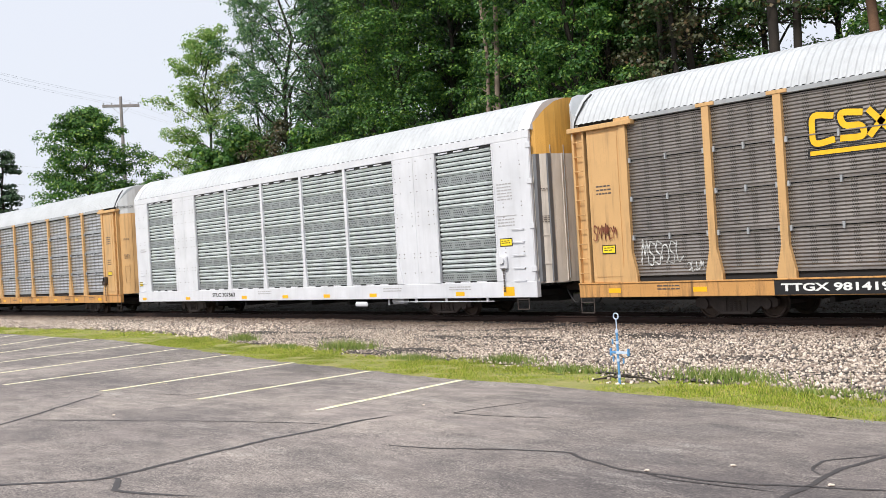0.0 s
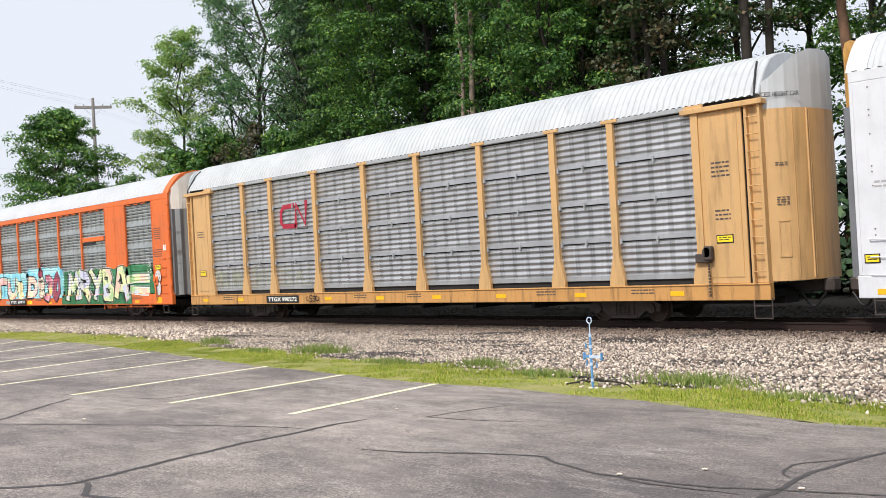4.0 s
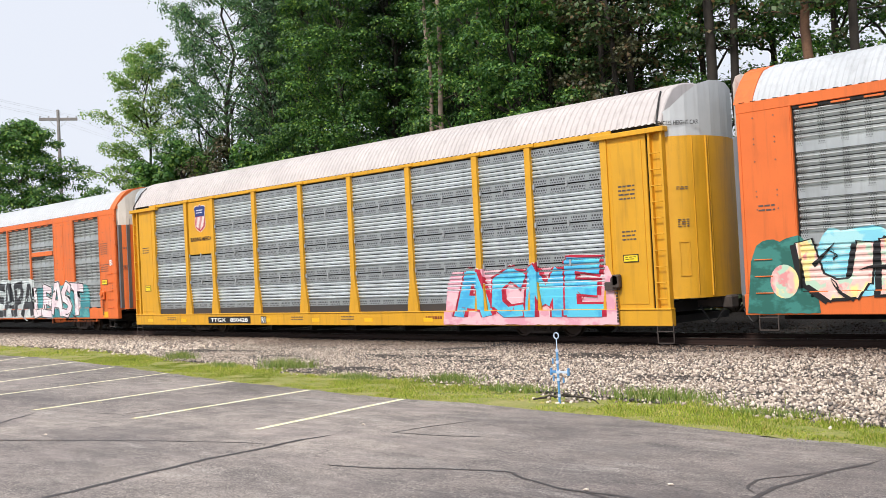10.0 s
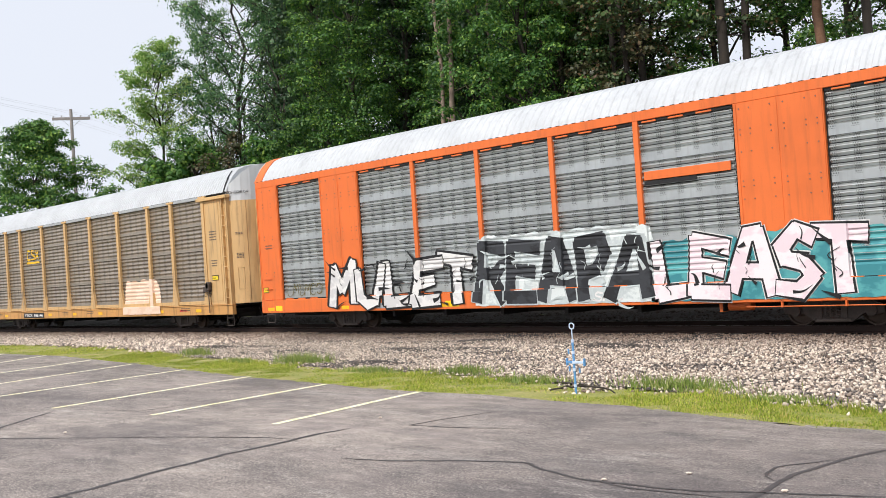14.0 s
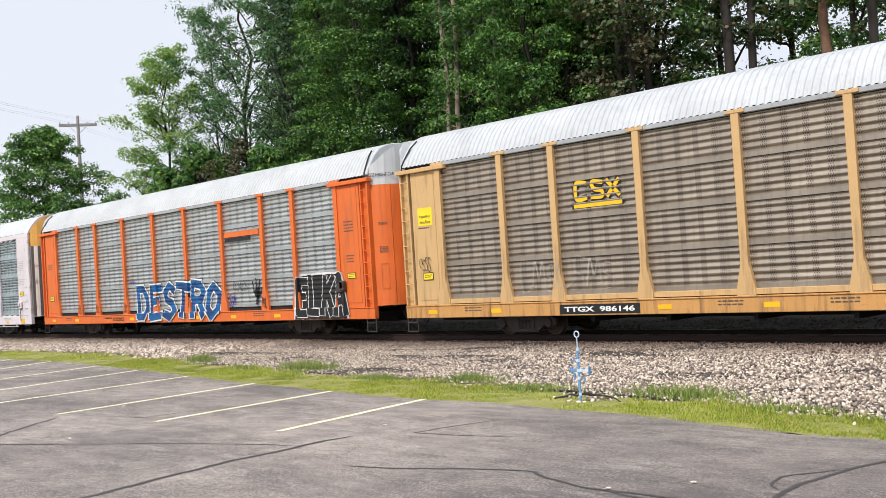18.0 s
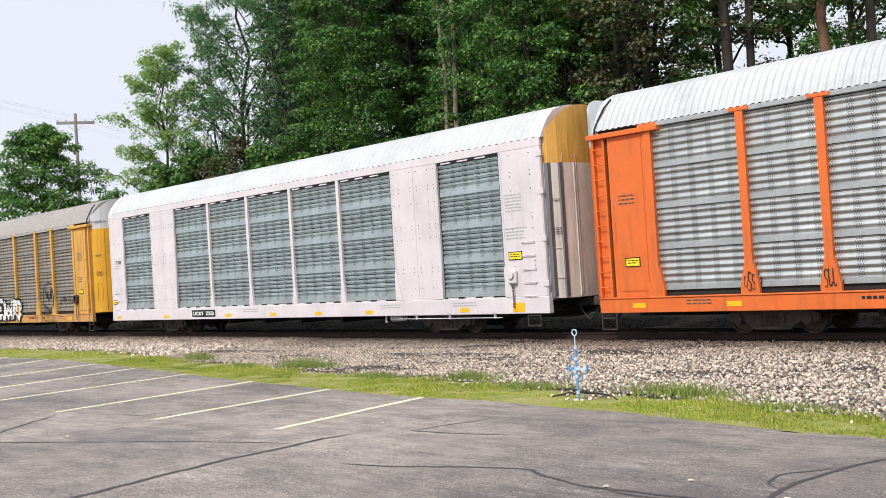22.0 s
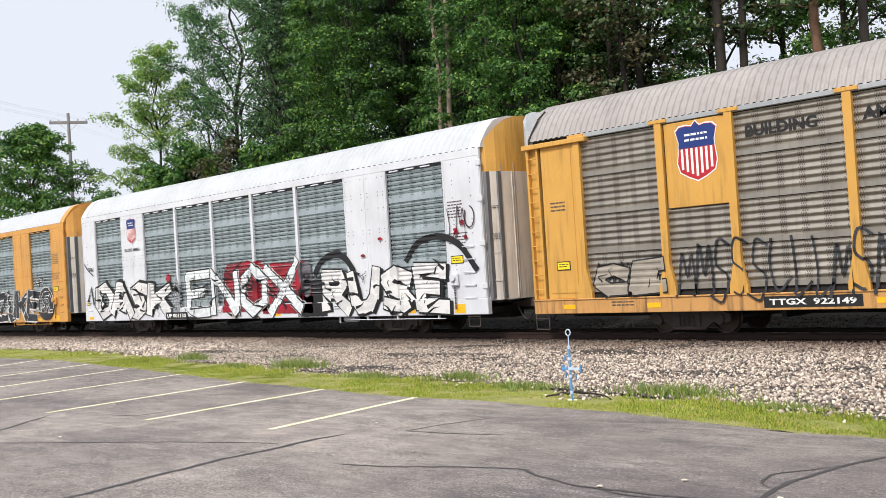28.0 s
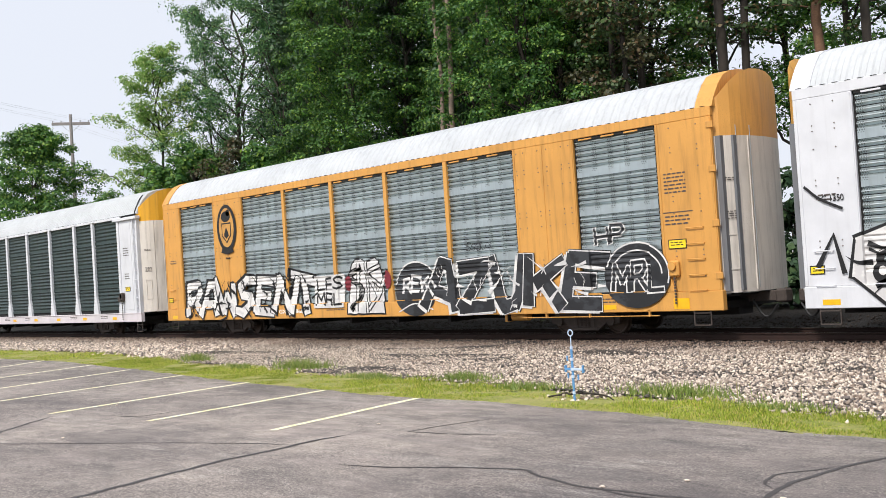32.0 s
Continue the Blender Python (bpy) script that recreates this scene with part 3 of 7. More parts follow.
def bent(rng, a, b, steps, sag):
    a, b = Vector(a), Vector(b)
    out = []
    for i in range(steps + 1):
        t = i / steps
        p = a.lerp(b, t) + Vector((rng.gauss(0, sag), rng.gauss(0, sag), rng.gauss(0, sag * 0.6) + sag * 1.5 * math.sin(t * math.pi))) * (t > 0)
        out.append(p)
    return out


def leaves(rng, centres, radii, count, size, flat=0.65, up=0.45):
    """Leaves on the upper shell of clumps round the centres, facing out and up."""
    n = len(centres) * count
    c = np.repeat(np.asarray(centres, float), count, 0)
    r = np.repeat(np.asarray(radii, float), count)[:, None]
    d = rng.normal(0, 1, (n, 3))
    d[:, 2] = np.where(d[:, 2] < -0.2, d[:, 2] * rng.choice((-1.0, 1.0, 0.3), n, p=(0.6, 0.2, 0.2)), d[:, 2])
    d /= np.linalg.norm(d, axis=1, keepdims=True)
    ragged = 1 + 0.22 * np.sin(d[:, :1] * 7 + c[:, :1] * 9) * np.sin(d[:, 1:2] * 8 + c[:, 2:] * 5)
    p = c + d * r * ragged * rng.uniform(0.62, 1.08, (n, 1)) * np.array([1, 1, flat])
    nor = rng.normal(0, 0.30, (n, 3)) + d * 0.9 + np.array([0, 0, up])
    nor /= np.linalg.norm(nor, axis=1, keepdims=True)
    t = np.cross(nor, rng.normal(0, 1, (n, 3)))
    t /= np.linalg.norm(t, axis=1, keepdims=True)
    s = np.cross(nor, t)
    ln = size * rng.uniform(0.6, 1.35, (n, 1))
    w = ln * rng.uniform(0.55, 0.8, (n, 1)) * 0.5
    droop = nor * ln * -0.15
    return np.stack([p - t * ln * 0.5, p + s * w + t * ln * 0.1, p + t * ln * 0.55 + droop, p - s * w + t * ln * 0.1], 1)


def broadleaf(label, seed, h, radius, base, clumps, count, size, leaf, bark="bark", trunk=0.24, clump_r=(0.8, 1.4), inner=0.45, lean=0.0, form=None, flat=0.65):
    """A broadleaf tree: trunk and limbs, and a crown of many leaf clumps with gaps between them."""
    rng, nr = random.Random(seed), np.random.default_rng(seed)
    tree = thing("tree", label, "tree", "trees of the wood")
    wood = Wood()
    top = Vector((lean, 0, h * 0.9))
    stem = bent(rng, (0, 0, -0.6), top, 8, h * 0.012)
    wood.limb(stem, trunk, 0.04, 8)
    centres, radii = [], []
    for i in range(clumps):
        t = rng.random() ** 0.85
        z = base + (h - base) * t
        reach = radius * (math.sin(math.pi * (0.12 + 0.83 * t)) ** 0.75) * (0.75 + 0.25 * math.sin(5 * t + seed)) * rng.uniform(inner, 1.05)
        if form:
            reach = radius * float(np.interp(t, [0, 0.25, 0.5, 0.75, 0.9, 1.0], form)) * rng.uniform(inner, 1.05)
        a = rng.uniform(0, 2 * math.pi)
        reach *= 0.86 + 0.22 * math.sin(3 * a + seed * 1.7 + t * 6)
        c = Vector((math.cos(a) * reach + lean * t, math.sin(a) * reach, z))
        centres.append(c)
        radii.append(rng.uniform(*clump_r) * (1.0 - 0.35 * t))
        if i % 4 == 0 or clumps < 80:
            k = max(1, min(7, int(8 * (z - reach * 0.6) / (h * 0.9))))
            wood.limb(bent(rng, stem[k], c, 4, 0.12), max(0.03, 0.10 * (1 - t)), 0.012, 5)
    part("trunk", wood.mesh("trunk", M[bark]), None, tree, "grey-brown trunk and limbs")
    part("crown", quads_mesh("crown", leaves(nr, centres, radii, count, size, flat), M[leaf]), None, tree, "uneven leafy crown")
    return tree


def spreading(label, seed, h, first, limbs, spread, twigs, count, size, leaf, bark="bark", trunk=0.16, clump=(0.3, 0.6), bare=0.0, lean=0.0):
    """An open tree: limbs rise from the stem at all heights and arch outward, with loose sprays of leaves and sky between them."""
    rng, nr = random.Random(seed), np.random.default_rng(seed)
    tree = thing("tree", label, "tree", "trees of the wood")
    wood = Wood()
    stem = bent(rng, (0, 0, -0.6), (lean, 0, h * 0.95), 9, h * 0.012)
    wood.limb(stem, trunk, 0.03, 8)
    centres, radii = [], []
    for i in range(limbs):
        f = (i + rng.random()) / limbs
        z = first + (h - first) * 0.9 * f
        k = stem[max(0, min(8, int(9 * z / h)))]
        start = Vector((k.x, k.y, z))
        a = i * 2.4 + rng.uniform(-0.5, 0.5)
        reach = spread * (0.45 + 0.55 * math.sin(math.pi * (0.2 + 0.75 * f))) * rng.uniform(0.55, 1.1) * (1.0 - 0.35 * f)
        rise = reach * rng.uniform(0.35, 0.95)
        tip = start + Vector((math.cos(a) * reach, math.sin(a) * reach, rise))
        knee = start.lerp(tip, 0.5) + Vector((0, 0, 0.22 * reach))
        path = [start * (1 - t) ** 2 + knee * 2 * t * (1 - t) + tip * t * t + Vector((rng.gauss(0, 0.07), rng.gauss(0, 0.07), rng.gauss(0, 0.05))) for t in (q / 9 for q in range(10))]
        wood.limb(path, trunk * 0.34 * (1.1 - 0.7 * f), 0.012, 5)
        for j in range(twigs):
            t = 0.25 + 0.75 * (j + rng.random()) / twigs
            p = path[min(8, int(t * 9))].lerp(path[min(9, int(t * 9) + 1)], t * 9 % 1)
            b = a + rng.uniform(-1.9, 1.9)
            far = rng.uniform(0.3, 1.0) * reach * 0.42
            q = p + Vector((math.cos(b) * far, math.sin(b) * far, rng.uniform(-0.3, 0.5) * far))
            wood.limb(bent(rng, p, q, 3, 0.04), 0.018, 0.005, 4)
            if rng.random() >= bare:
                for m in (0.55, 1.0):
                    centres.append(p.lerp(q, m) + Vector((rng.gauss(0, 0.12), rng.gauss(0, 0.12), rng.gauss(0, 0.1))))
                    radii.append(rng.uniform(*clump))
    part("trunk", wood.mesh("trunk", M[bark]), None, tree, "grey-brown trunk and arching limbs")
    part("crown", quads_mesh("crown", leaves(nr, centres, radii, count, size, 0.75), M[leaf]), None, tree, "loose leafy crown with gaps")
    return tree


def pine(label, seed, h, first, reach, whorls, leaf="leaf_pine", trunk=0.3, dead=False, bark="bark", size=0.2):
    rng, nr = random.Random(seed), np.random.default_rng(seed)
    tree = thing("tree", label, "tree", "tall pines of the wood")
    wood = Wood()
    stem = bent(rng, (0, 0, -0.6), (rng.uniform(-0.4, 0.4), 0, h), 9, h * 0.004)
    wood.limb(stem, trunk, trunk * 0.35, 9)
    centres, radii = [], []
    for i in range(whorls):
        z = first + (h - first) * (i + rng.random()) / whorls
        k = stem[max(0, min(8, int(9 * z / h)))]
        a = rng.uniform(0, 2 * math.pi)
        r = reach * (1.05 - 0.7 * (z - first) / max(1, h - first)) * rng.uniform(0.5, 1.1)
        tip = Vector((k.x + math.cos(a) * r, k.y + math.sin(a) * r, z + rng.uniform(-0.5, 0.35)))
        wood.limb(bent(rng, (k.x, k.y, z), tip, 3, 0.07), 0.035, 0.008, 4)
        if not dead:
            for q in (0.45, 0.75, 1.0):
                centres.append(Vector((k.x, k.y, z)).lerp(tip, q))
                radii.append(rng.uniform(0.35, 0.7))
    part("trunk", wood.mesh("trunk", M[bark]), None, tree, "straight bare trunk with thin branches")
    if not dead:
        part("crown", quads_mesh("crown", leaves(nr, centres, radii, 42, size, 0.5, 0.4), M[leaf]), None, tree, "sparse dark needle foliage")
    return tree


def spot(az, y):
    a = radians(az)
    return (-y / math.tan(a), y)


def stand(tree, az, y, turn=0.0, size=1.0, wide=1.0):
    x, y = spot(az, y)
    return pose(x, y, float(ground_z(y)), 0, 0, turn) @ Matrix.Diagonal((size * wide, size * wide, size, 1))


def plant(tree, az, y, turn=0.0, size=1.0, wide=1.0):
    tree.matrix_basis = stand(tree, az, y, turn, size, wide)
    return tree


def replant(tree, az, y, turn=0.0, size=1.0, wide=1.0):
    return copy_thing(tree, stand(tree, az, y, turn, size, wide) @ Matrix.Diagonal([1 / s for s in tree.scale] + [1]))


maple = plant(broadleaf("dense green maple with layered leaves", 3, 18.5, 3.9, 5.0, 190, 210, 0.135, "leaf_maple", clump_r=(0.65, 1.15), inner=0.62, flat=0.55, form=(0.95, 1.0, 0.95, 0.8, 0.6, 0.3)), 39.4, 33.5, 60)
maple_two = plant(broadleaf("bright green maple at the front of the wood", 8, 17.5, 3.6, 4.5, 175, 210, 0.135, "leaf_mid", clump_r=(0.6, 1.1), inner=0.6, flat=0.55, form=(0.9, 1.0, 1.0, 0.85, 0.6, 0.3)), 48.8, 32.8)
gloom = plant(broadleaf("dark broadleaf tree deep in the wood", 15, 21, 4.6, 4.5, 170, 75, 0.23, "leaf_dark", inner=0.35, clump_r=(0.8, 1.4)), 36.6, 38)
for az, y, turn, size in ((37.4, 36, 40, 1.0), (42.6, 38, 200, 1.0), (44.4, 40, 250, 1.05), (46.2, 37.5, 300, 0.98), (50.4, 39, 20, 1.0), (52.8, 37, 80, 0.95)):
    replant(gloom, az, y, turn, size)
for i in range(8):
    replant(gloom, 37.4 + i * 2.1, 46 + (i % 3) * 3, i * 67, 1.2)
replant(gloom, 35.6, 42, 130, 1.05)
replant(maple, 42.0, 35.6, 200, 1.04)
replant(maple, 37.6, 34.4, 110, 0.95, 0.8)
replant(maple_two, 46.9, 34.6, 100, 1.08, 0.9)
replant(maple_two, 51.0, 34.6, 230, 1.04, 0.9)
replant(maple_two, 53.6, 37.5, 300, 1.1)
sparse = plant(spreading("thin-crowned tree with sky showing between leaves", 21, 21, 5.0, 30, 4.4, 8, 36, 0.15, "leaf_mid", trunk=0.2, clump=(0.35, 0.75)), 56.0, 38)
for az, y, turn, size in ((59.2, 37, 90, 1.0), (63.0, 38, 20, 1.0), (65.8, 37, 140, 1.0), (69.0, 37, 250, 1.0), (72.5, 36, 300, 1.0)):
    replant(sparse, az, y, turn, size)
plant(spreading("slender pale green tree with a loose feathery crown", 33, 18.4, 6.0, 36, 3.8, 8, 34, 0.16, "leaf_light", trunk=0.15, clump=(0.3, 0.62)), 28.9, 34)
open_tree = plant(spreading("tall grey-green tree with long arching limbs", 38, 25, 6.0, 40, 5.6, 9, 40, 0.15, "leaf_blue", trunk=0.22, clump=(0.32, 0.74), bare=0.16), 33.2, 36)
replant(open_tree, 35.4, 35, 140, 0.96, 0.85)
replant(open_tree, 31.4, 37, 250, 0.88, 0.6)
plant(broadleaf("rounded dense green tree near the pole", 41, 15.0, 5.0, 1.0, 330, 125, 0.21, "leaf_mid", clump_r=(0.85, 1.35), inner=0.3, flat=0.6, form=(0.9, 1.0, 1.0, 0.85, 0.6, 0.25)), 22.4, 33)
shrub = plant(broadleaf("leafy green bush at the edge of the wood", 47, 8.6, 3.0, 1.5, 64, 85, 0.22, "leaf_mid", trunk=0.1, clump_r=(0.6, 1.0), flat=0.7), 26.2, 33, 0, 1.0)
for az, y, turn, size in ((25.0, 35, 160, 1.0), (27.6, 35, 220, 0.95), (29.3, 32.5, 50, 1.14), (30.6, 33, 300, 1.22)):
    replant(shrub, az, y, turn, size)
thicket = plant(broadleaf("dull brownish thicket among the green", 49, 10.2, 2.8, 3.0, 60, 85, 0.18, "leaf_rust", trunk=0.1, clump_r=(0.5, 0.9), flat=0.7), 32.4, 33)
replant(shrub, 34.6, 33, 90, 1.12)
brush = plant(broadleaf("low dark green brush beside the track", 52, 4.2, 3.0, 0.0, 50, 45, 0.28, "leaf_dark", trunk=0.06, clump_r=(0.5, 0.9)), 36.0, 31.5)
for i in range(13):
    replant(brush, 33.2 + i * 3.0, 31.5 + (i % 3) * 0.8, i * 77, 0.9 + 0.1 * (i % 4))
for i in range(9):
    replant(brush, 16.5 + i * 1.9, 31 + (i % 3) * 0.7, i * 51, 1.0 + 0.12 * (i % 3))
pine_a = plant(pine("tall pine with dark drooping branches", 61, 22, 6.5, 3.2, 90, trunk=0.2, size=0.17), 52.4, 34.5)
replant(pine_a, 55.2, 34.0, 80)
plant(pine("pine with rusty brown needles", 64, 21, 7.5, 2.8, 60, leaf="leaf_rust", trunk=0.17, size=0.16), 53.8, 33.4)
lean = plant(pine("leaning dark trunk with few branches", 65, 20, 9.0, 2.4, 16, trunk=0.16, size=0.17), 55.6, 33.0)
lean.matrix_basis = lean.matrix_basis @ pose(0, 0, 0, 0, -6, 0)
thick = plant(pine("thick-trunked pine with sparse branches", 66, 23, 9.5, 2.6, 40, trunk=0.26, size=0.18), 59.7, 34.0)
replant(thick, 60.9, 35.0, 120, 1.0, 0.8)
plant(pine("broken pine with bare red-brown trunk", 68, 21, 9.0, 2.0, 12, trunk=0.22, bark="bark_red", dead=True), 64.4, 32.2)
plant(pine("grey-trunked pine with sparse branches", 69, 22, 9.0, 2.8, 44, trunk=0.20, size=0.18), 66.9, 32.5)
snag = plant(pine("bare dead grey trunk with broken twigs", 72, 20, 3.0, 1.3, 34, trunk=0.17, dead=True, bark="bark_pale"), 45.0, 32.0)
replant(snag, 44.2, 32.6, 110, 0.97, 0.85)
replant(snag, 46.9, 33.2, 210, 0.95, 0.6)
plant(pine("dark conifer far along the track", 75, 13, 0.6, 3.2, 70, leaf="leaf_dark", trunk=0.2, size=0.3), 18.2, 31)

# ---- utility pole and wires ----
M["pole_wood"] = plain("weathered_pole", srgb(150, 144, 140), 0.9, 0, 0.2, 3, 0.5, 30)
M["wire"] = plain("wire", srgb(190, 192, 196), 0.6)
POLE, ARM_TURN = Vector((-88.0, 39.63, -0.32)), radians(62)
utility = thing("utility_pole", "weathered grey wooden utility pole with a crossarm", "utility pole", at=POLE)
utility.rotation_euler = (0, 0, ARM_TURN)
bm = bmesh.new()
add_tube(bm, (0, 0, -0.5), (0, 0, 18.0), 0.2, 10, 0.13)
part("mast", bm, M["pole_wood"], utility)
part("crossarm", boxed((-1.6, 1.6, -0.09, 0.09, 17.05, 17.29), bevel=0.01), M["pole_wood"], utility)
for x in (-1.5, -0.8, 0.8, 1.5):
    bm = bmesh.new()
    add_tube(bm, (x, 0, 17.26), (x, 0, 17.45), 0.04, 8, 0.055)
    part("insulator", bm, M["galv"], utility, "small grey insulator")
bm = bmesh.new()
for s in (-1, 1):
    add_tube(bm, (s * 0.8, -0.07, 17.1), (0, -0.15, 16.3), 0.018, 5)
part("brace", bm, M["galv"], utility)
for dx, z in ((-1.5, 17.45), (-0.8, 17.45), (0.8, 17.45), (1.5, 17.45), (0.2, 11.0), (0.2, 9.6)):
    w = Wood()
    pts = []
    a, b, c = Vector((-54, -4, z + 0.3)), Vector((POLE.x + dx * math.cos(ARM_TURN), POLE.y + dx * math.sin(ARM_TURN), z + POLE.z)), Vector((-125, 87, z - 0.2))
    for p, q in ((a, b), (b, c)):
        pts += [p.lerp(q, i / 12) - Vector((0, 0, 0.8 * math.sin(math.pi * i / 12))) for i in range(13)][(1 if pts else 0):]
    w.limb(pts, 0.007, 0.007, 4)
    tagged(new("overhead_wire", w.mesh("overhead_wire", M["wire"])), "thin overhead wire strung from the pole", "wire", "overhead wires")

# ---- small steel post in the verge ----
M["blue"] = plain("blue_paint", srgb(96, 152, 205), 0.5, 0, 0.15, 9)
M["pale_blue"] = plain("pale_blue_paint", srgb(196, 212, 236), 0.55, 0, 0.12, 9)
px, py = -9.88, 11.98
post = thing("marker_post", "blue steel post with short arms and a ring-topped rod", "marker post", at=(px, py, float(ground_z(py))))
bm = bmesh.new()
add_tube(bm, (0, 0, -0.1), (0, 0, 0.80), 0.018, 10)
part("shaft", bm, M["blue"], post, "bright blue tubular shaft")
bm = bmesh.new()
add_tube(bm, (0, 0, 0.80), (0, 0, 0.97), 0.008, 8)
part("rod", bm, M["pale_blue"], post, "thin white rod")
bm = bmesh.new()
ring = [(Vector((math.cos(k) * 0.045, 0, 1.012 + math.sin(k) * 0.045))) for k in (2 * math.pi * i / 16 for i in range(17))]
for a, b in zip(ring, ring[1:]):
    add_tube(bm, a, b, 0.009, 6)
part("ring", bm, M["pale_blue"], post, "round steel eye")
for z, r in ((0.12, 0.025), (0.36, 0.025), (0.47, 0.030), (0.62, 0.025), (0.79, 0.023)):
    bm = bmesh.new()
    add_tube(bm, (0, 0, z - 0.022), (0, 0, z + 0.022), r, 10)
    part("collar", bm, M["pale_blue"], post)
for s, ln, m in ((-1, 0.13, "blue"), (1, 0.20, "pale_blue")):
    part("arm", boxed((min(0, s * ln), max(0, s * ln), -0.015, 0.015, 0.452, 0.488), bevel=0.004), M[m], post)
    part("tab", boxed((s * ln - 0.012, s * ln + 0.012, -0.02, 0.02, 0.42, 0.53), bevel=0.003), M["blue"], post)
for s, z in ((-0.09, 0.30), (0.10, 0.28), (-0.09, 0.56)):
    part("hook", boxed((s - 0.01, s + 0.01, -0.012, 0.012, z + 0.03, z + 0.11), bevel=0.003), M["blue"], post, "small blue steel hook")
rng = random.Random(6)
stick = Wood()
stick.limb(bent(rng, (-0.62, 0.1, 0.0), (-0.05, 0.25, 0.06), 6, 0.015), 0.014, 0.018, 7)
stick.limb(bent(rng, (-0.05, 0.25, 0.06), (0.62, 0.15, 0.01), 6, 0.015), 0.018, 0.010, 7)
ob = new("fallen_branch", stick.mesh("fallen_branch", M["bark"]))
ob.location = (px, py + 0.02, float(ground_z(py)) + 0.01)
tagged(ob, "bent grey fallen branch lying round the post", "branch")
bm = bmesh.new()
for k in range(9):
    a = rng.uniform(0, 6.28)
    m = Matrix.Translation((math.cos(a) * 0.2, math.sin(a) * 0.14, 0.02)) @ Matrix.Diagonal((0.035, 0.03, 0.02, 1))
    bmesh.ops.create_icosphere(bm, subdivisions=1, radius=rng.uniform(0.7, 1.2), matrix=m)
ob = new("stone_pile", to_mesh("stone_pile", bm, M["stone"]))
ob.location = (px, py, float(ground_z(py)))
tagged(ob, "few pale stones heaped at the foot of the post", "stones", kind="stuff")

# ---- the train: thirteen enclosed car carriers ----
# Car space: x along the car from its rear end, y across (near side -1.55), z up from the rail.
SIDE = -1.55
LONG_NEW, LONG_OLD = 26.4, 26.8
POSTS_OLD = (4.34, 6.29, 9.14, 11.98, 14.70, 17.56, 20.44, 22.47)
BAYS_OLD = list(zip((1.75,) + POSTS_OLD, POSTS_OLD + (25.05,)))
WINDOWS_NEW = ((1.35, 3.92), (6.0, 8.75), (8.75, 11.58), (11.58, 14.42), (14.42, 17.24), (17.24, 20.0), (22.2, 24.8))
EAVE, PEAK, FOOT_OLD = 5.45, 6.44, 5.34
STORE = {}


def stored(key, make):
    if key not in STORE:
        STORE[key] = make()
    return STORE[key]


def roof_line(y, foot=EAVE):
    """Height of the roof at y."""
    rise = np.interp(abs(y), (0.0, 0.4, 0.7, 0.9, 1.06, 1.2, 1.34, 1.45, 1.52), (1.0, 0.975, 0.90, 0.81, 0.68, 0.52, 0.33, 0.15, 0.0))
    return foot + (PEAK - foot) * float(rise)


def roof_mesh(x0, x1, material, ribbed=True, lift=0.0, foot=EAVE):
    xs = []
    if ribbed:
        n = int(round((x1 - x0) / (0.19 if foot < EAVE else 0.28)))
        p = (x1 - x0) / n
        for i in range(n):
            xs += [(x0 + i * p, 0), (x0 + (i + 0.38) * p, 0), (x0 + (i + 0.5) * p, 0.030), (x0 + (i + 0.88) * p, 0.030)]
        xs.append((x1, 0))
    else:
        xs = [(x0, lift), (x1, lift)]
    ys = [-1.52, -1.5, -1.44, -1.32, -1.14, -0.9, -0.6, -0.3, 0, 0.3, 0.6, 0.9, 1.14, 1.32, 1.44, 1.5, 1.52]
    v = []
    for x, h in xs:
        for y in ys:
            out = Vector((0, y / 1.52 * 0.9, 0.6)).normalized() * h
            v.append((x, y + out.y, roof_line(y, foot) + out.z))
    n = len(ys)
    f = [(i * n + j, (i + 1) * n + j, (i + 1) * n + j + 1, i * n + j + 1) for i in range(len(xs) - 1) for j in range(n - 1)]
    f += [tuple(range(n))[::-1], tuple(range((len(xs) - 1) * n, len(xs) * n))]
    return raw_mesh("roof", v, f, material)


def panel_profile(height, ribs, flat, fine=9, deep=0.034, crown=0.0):
    """Height and depth along a ribbed screen: a plain band below, rounded ribs above."""
    prof = [(0.0, 0.03), (flat - 0.03, 0.03)]
    pitch = (height - flat - 0.02 - crown) / ribs
    for i in range(ribs):
        for k in range(fine):
            q = (k + 0.5) / fine
            prof.append((flat + (i + q) * pitch, 0.006 - deep * math.cos(2 * math.pi * q)))
    if crown:
        prof += [(height - crown, 0.03), (height - 0.004, 0.03)]
    return prof + [(height, 0.0)]


def panel_mesh(width, height, material, ribs=5, flat=0.26, deep=0.034, crown=0.0):
    """One sheet of ribbed screen."""
    prof = [(0.0, 0.0)] + panel_profile(height, ribs, flat, 9, deep, crown)
    v = [(x, -out, z) for x in (0.0, width) for z, out in prof]
    n = len(prof)
    f = [(i, n + i, n + i + 1, i + 1) for i in range(n - 1)]
    return raw_mesh("screen_panel", v, f, material)


def glyphs(text, bold=0.0):
    """Flat outline of a text in the built-in font: points and faces, about one unit high."""
    def make():
        c = bpy.data.curves.new("text", "FONT")
        c.body, c.size, c.offset, c.resolution_u = text, 1.0, bold, 3
        me = bpy.data.meshes.new_from_object(bpy.data.objects.new("text", c))
        return np.array([v.co[:2] for v in me.vertices]), [tuple(p.vertices) for p in me.polygons]
    return stored(("text", text, bold), make)


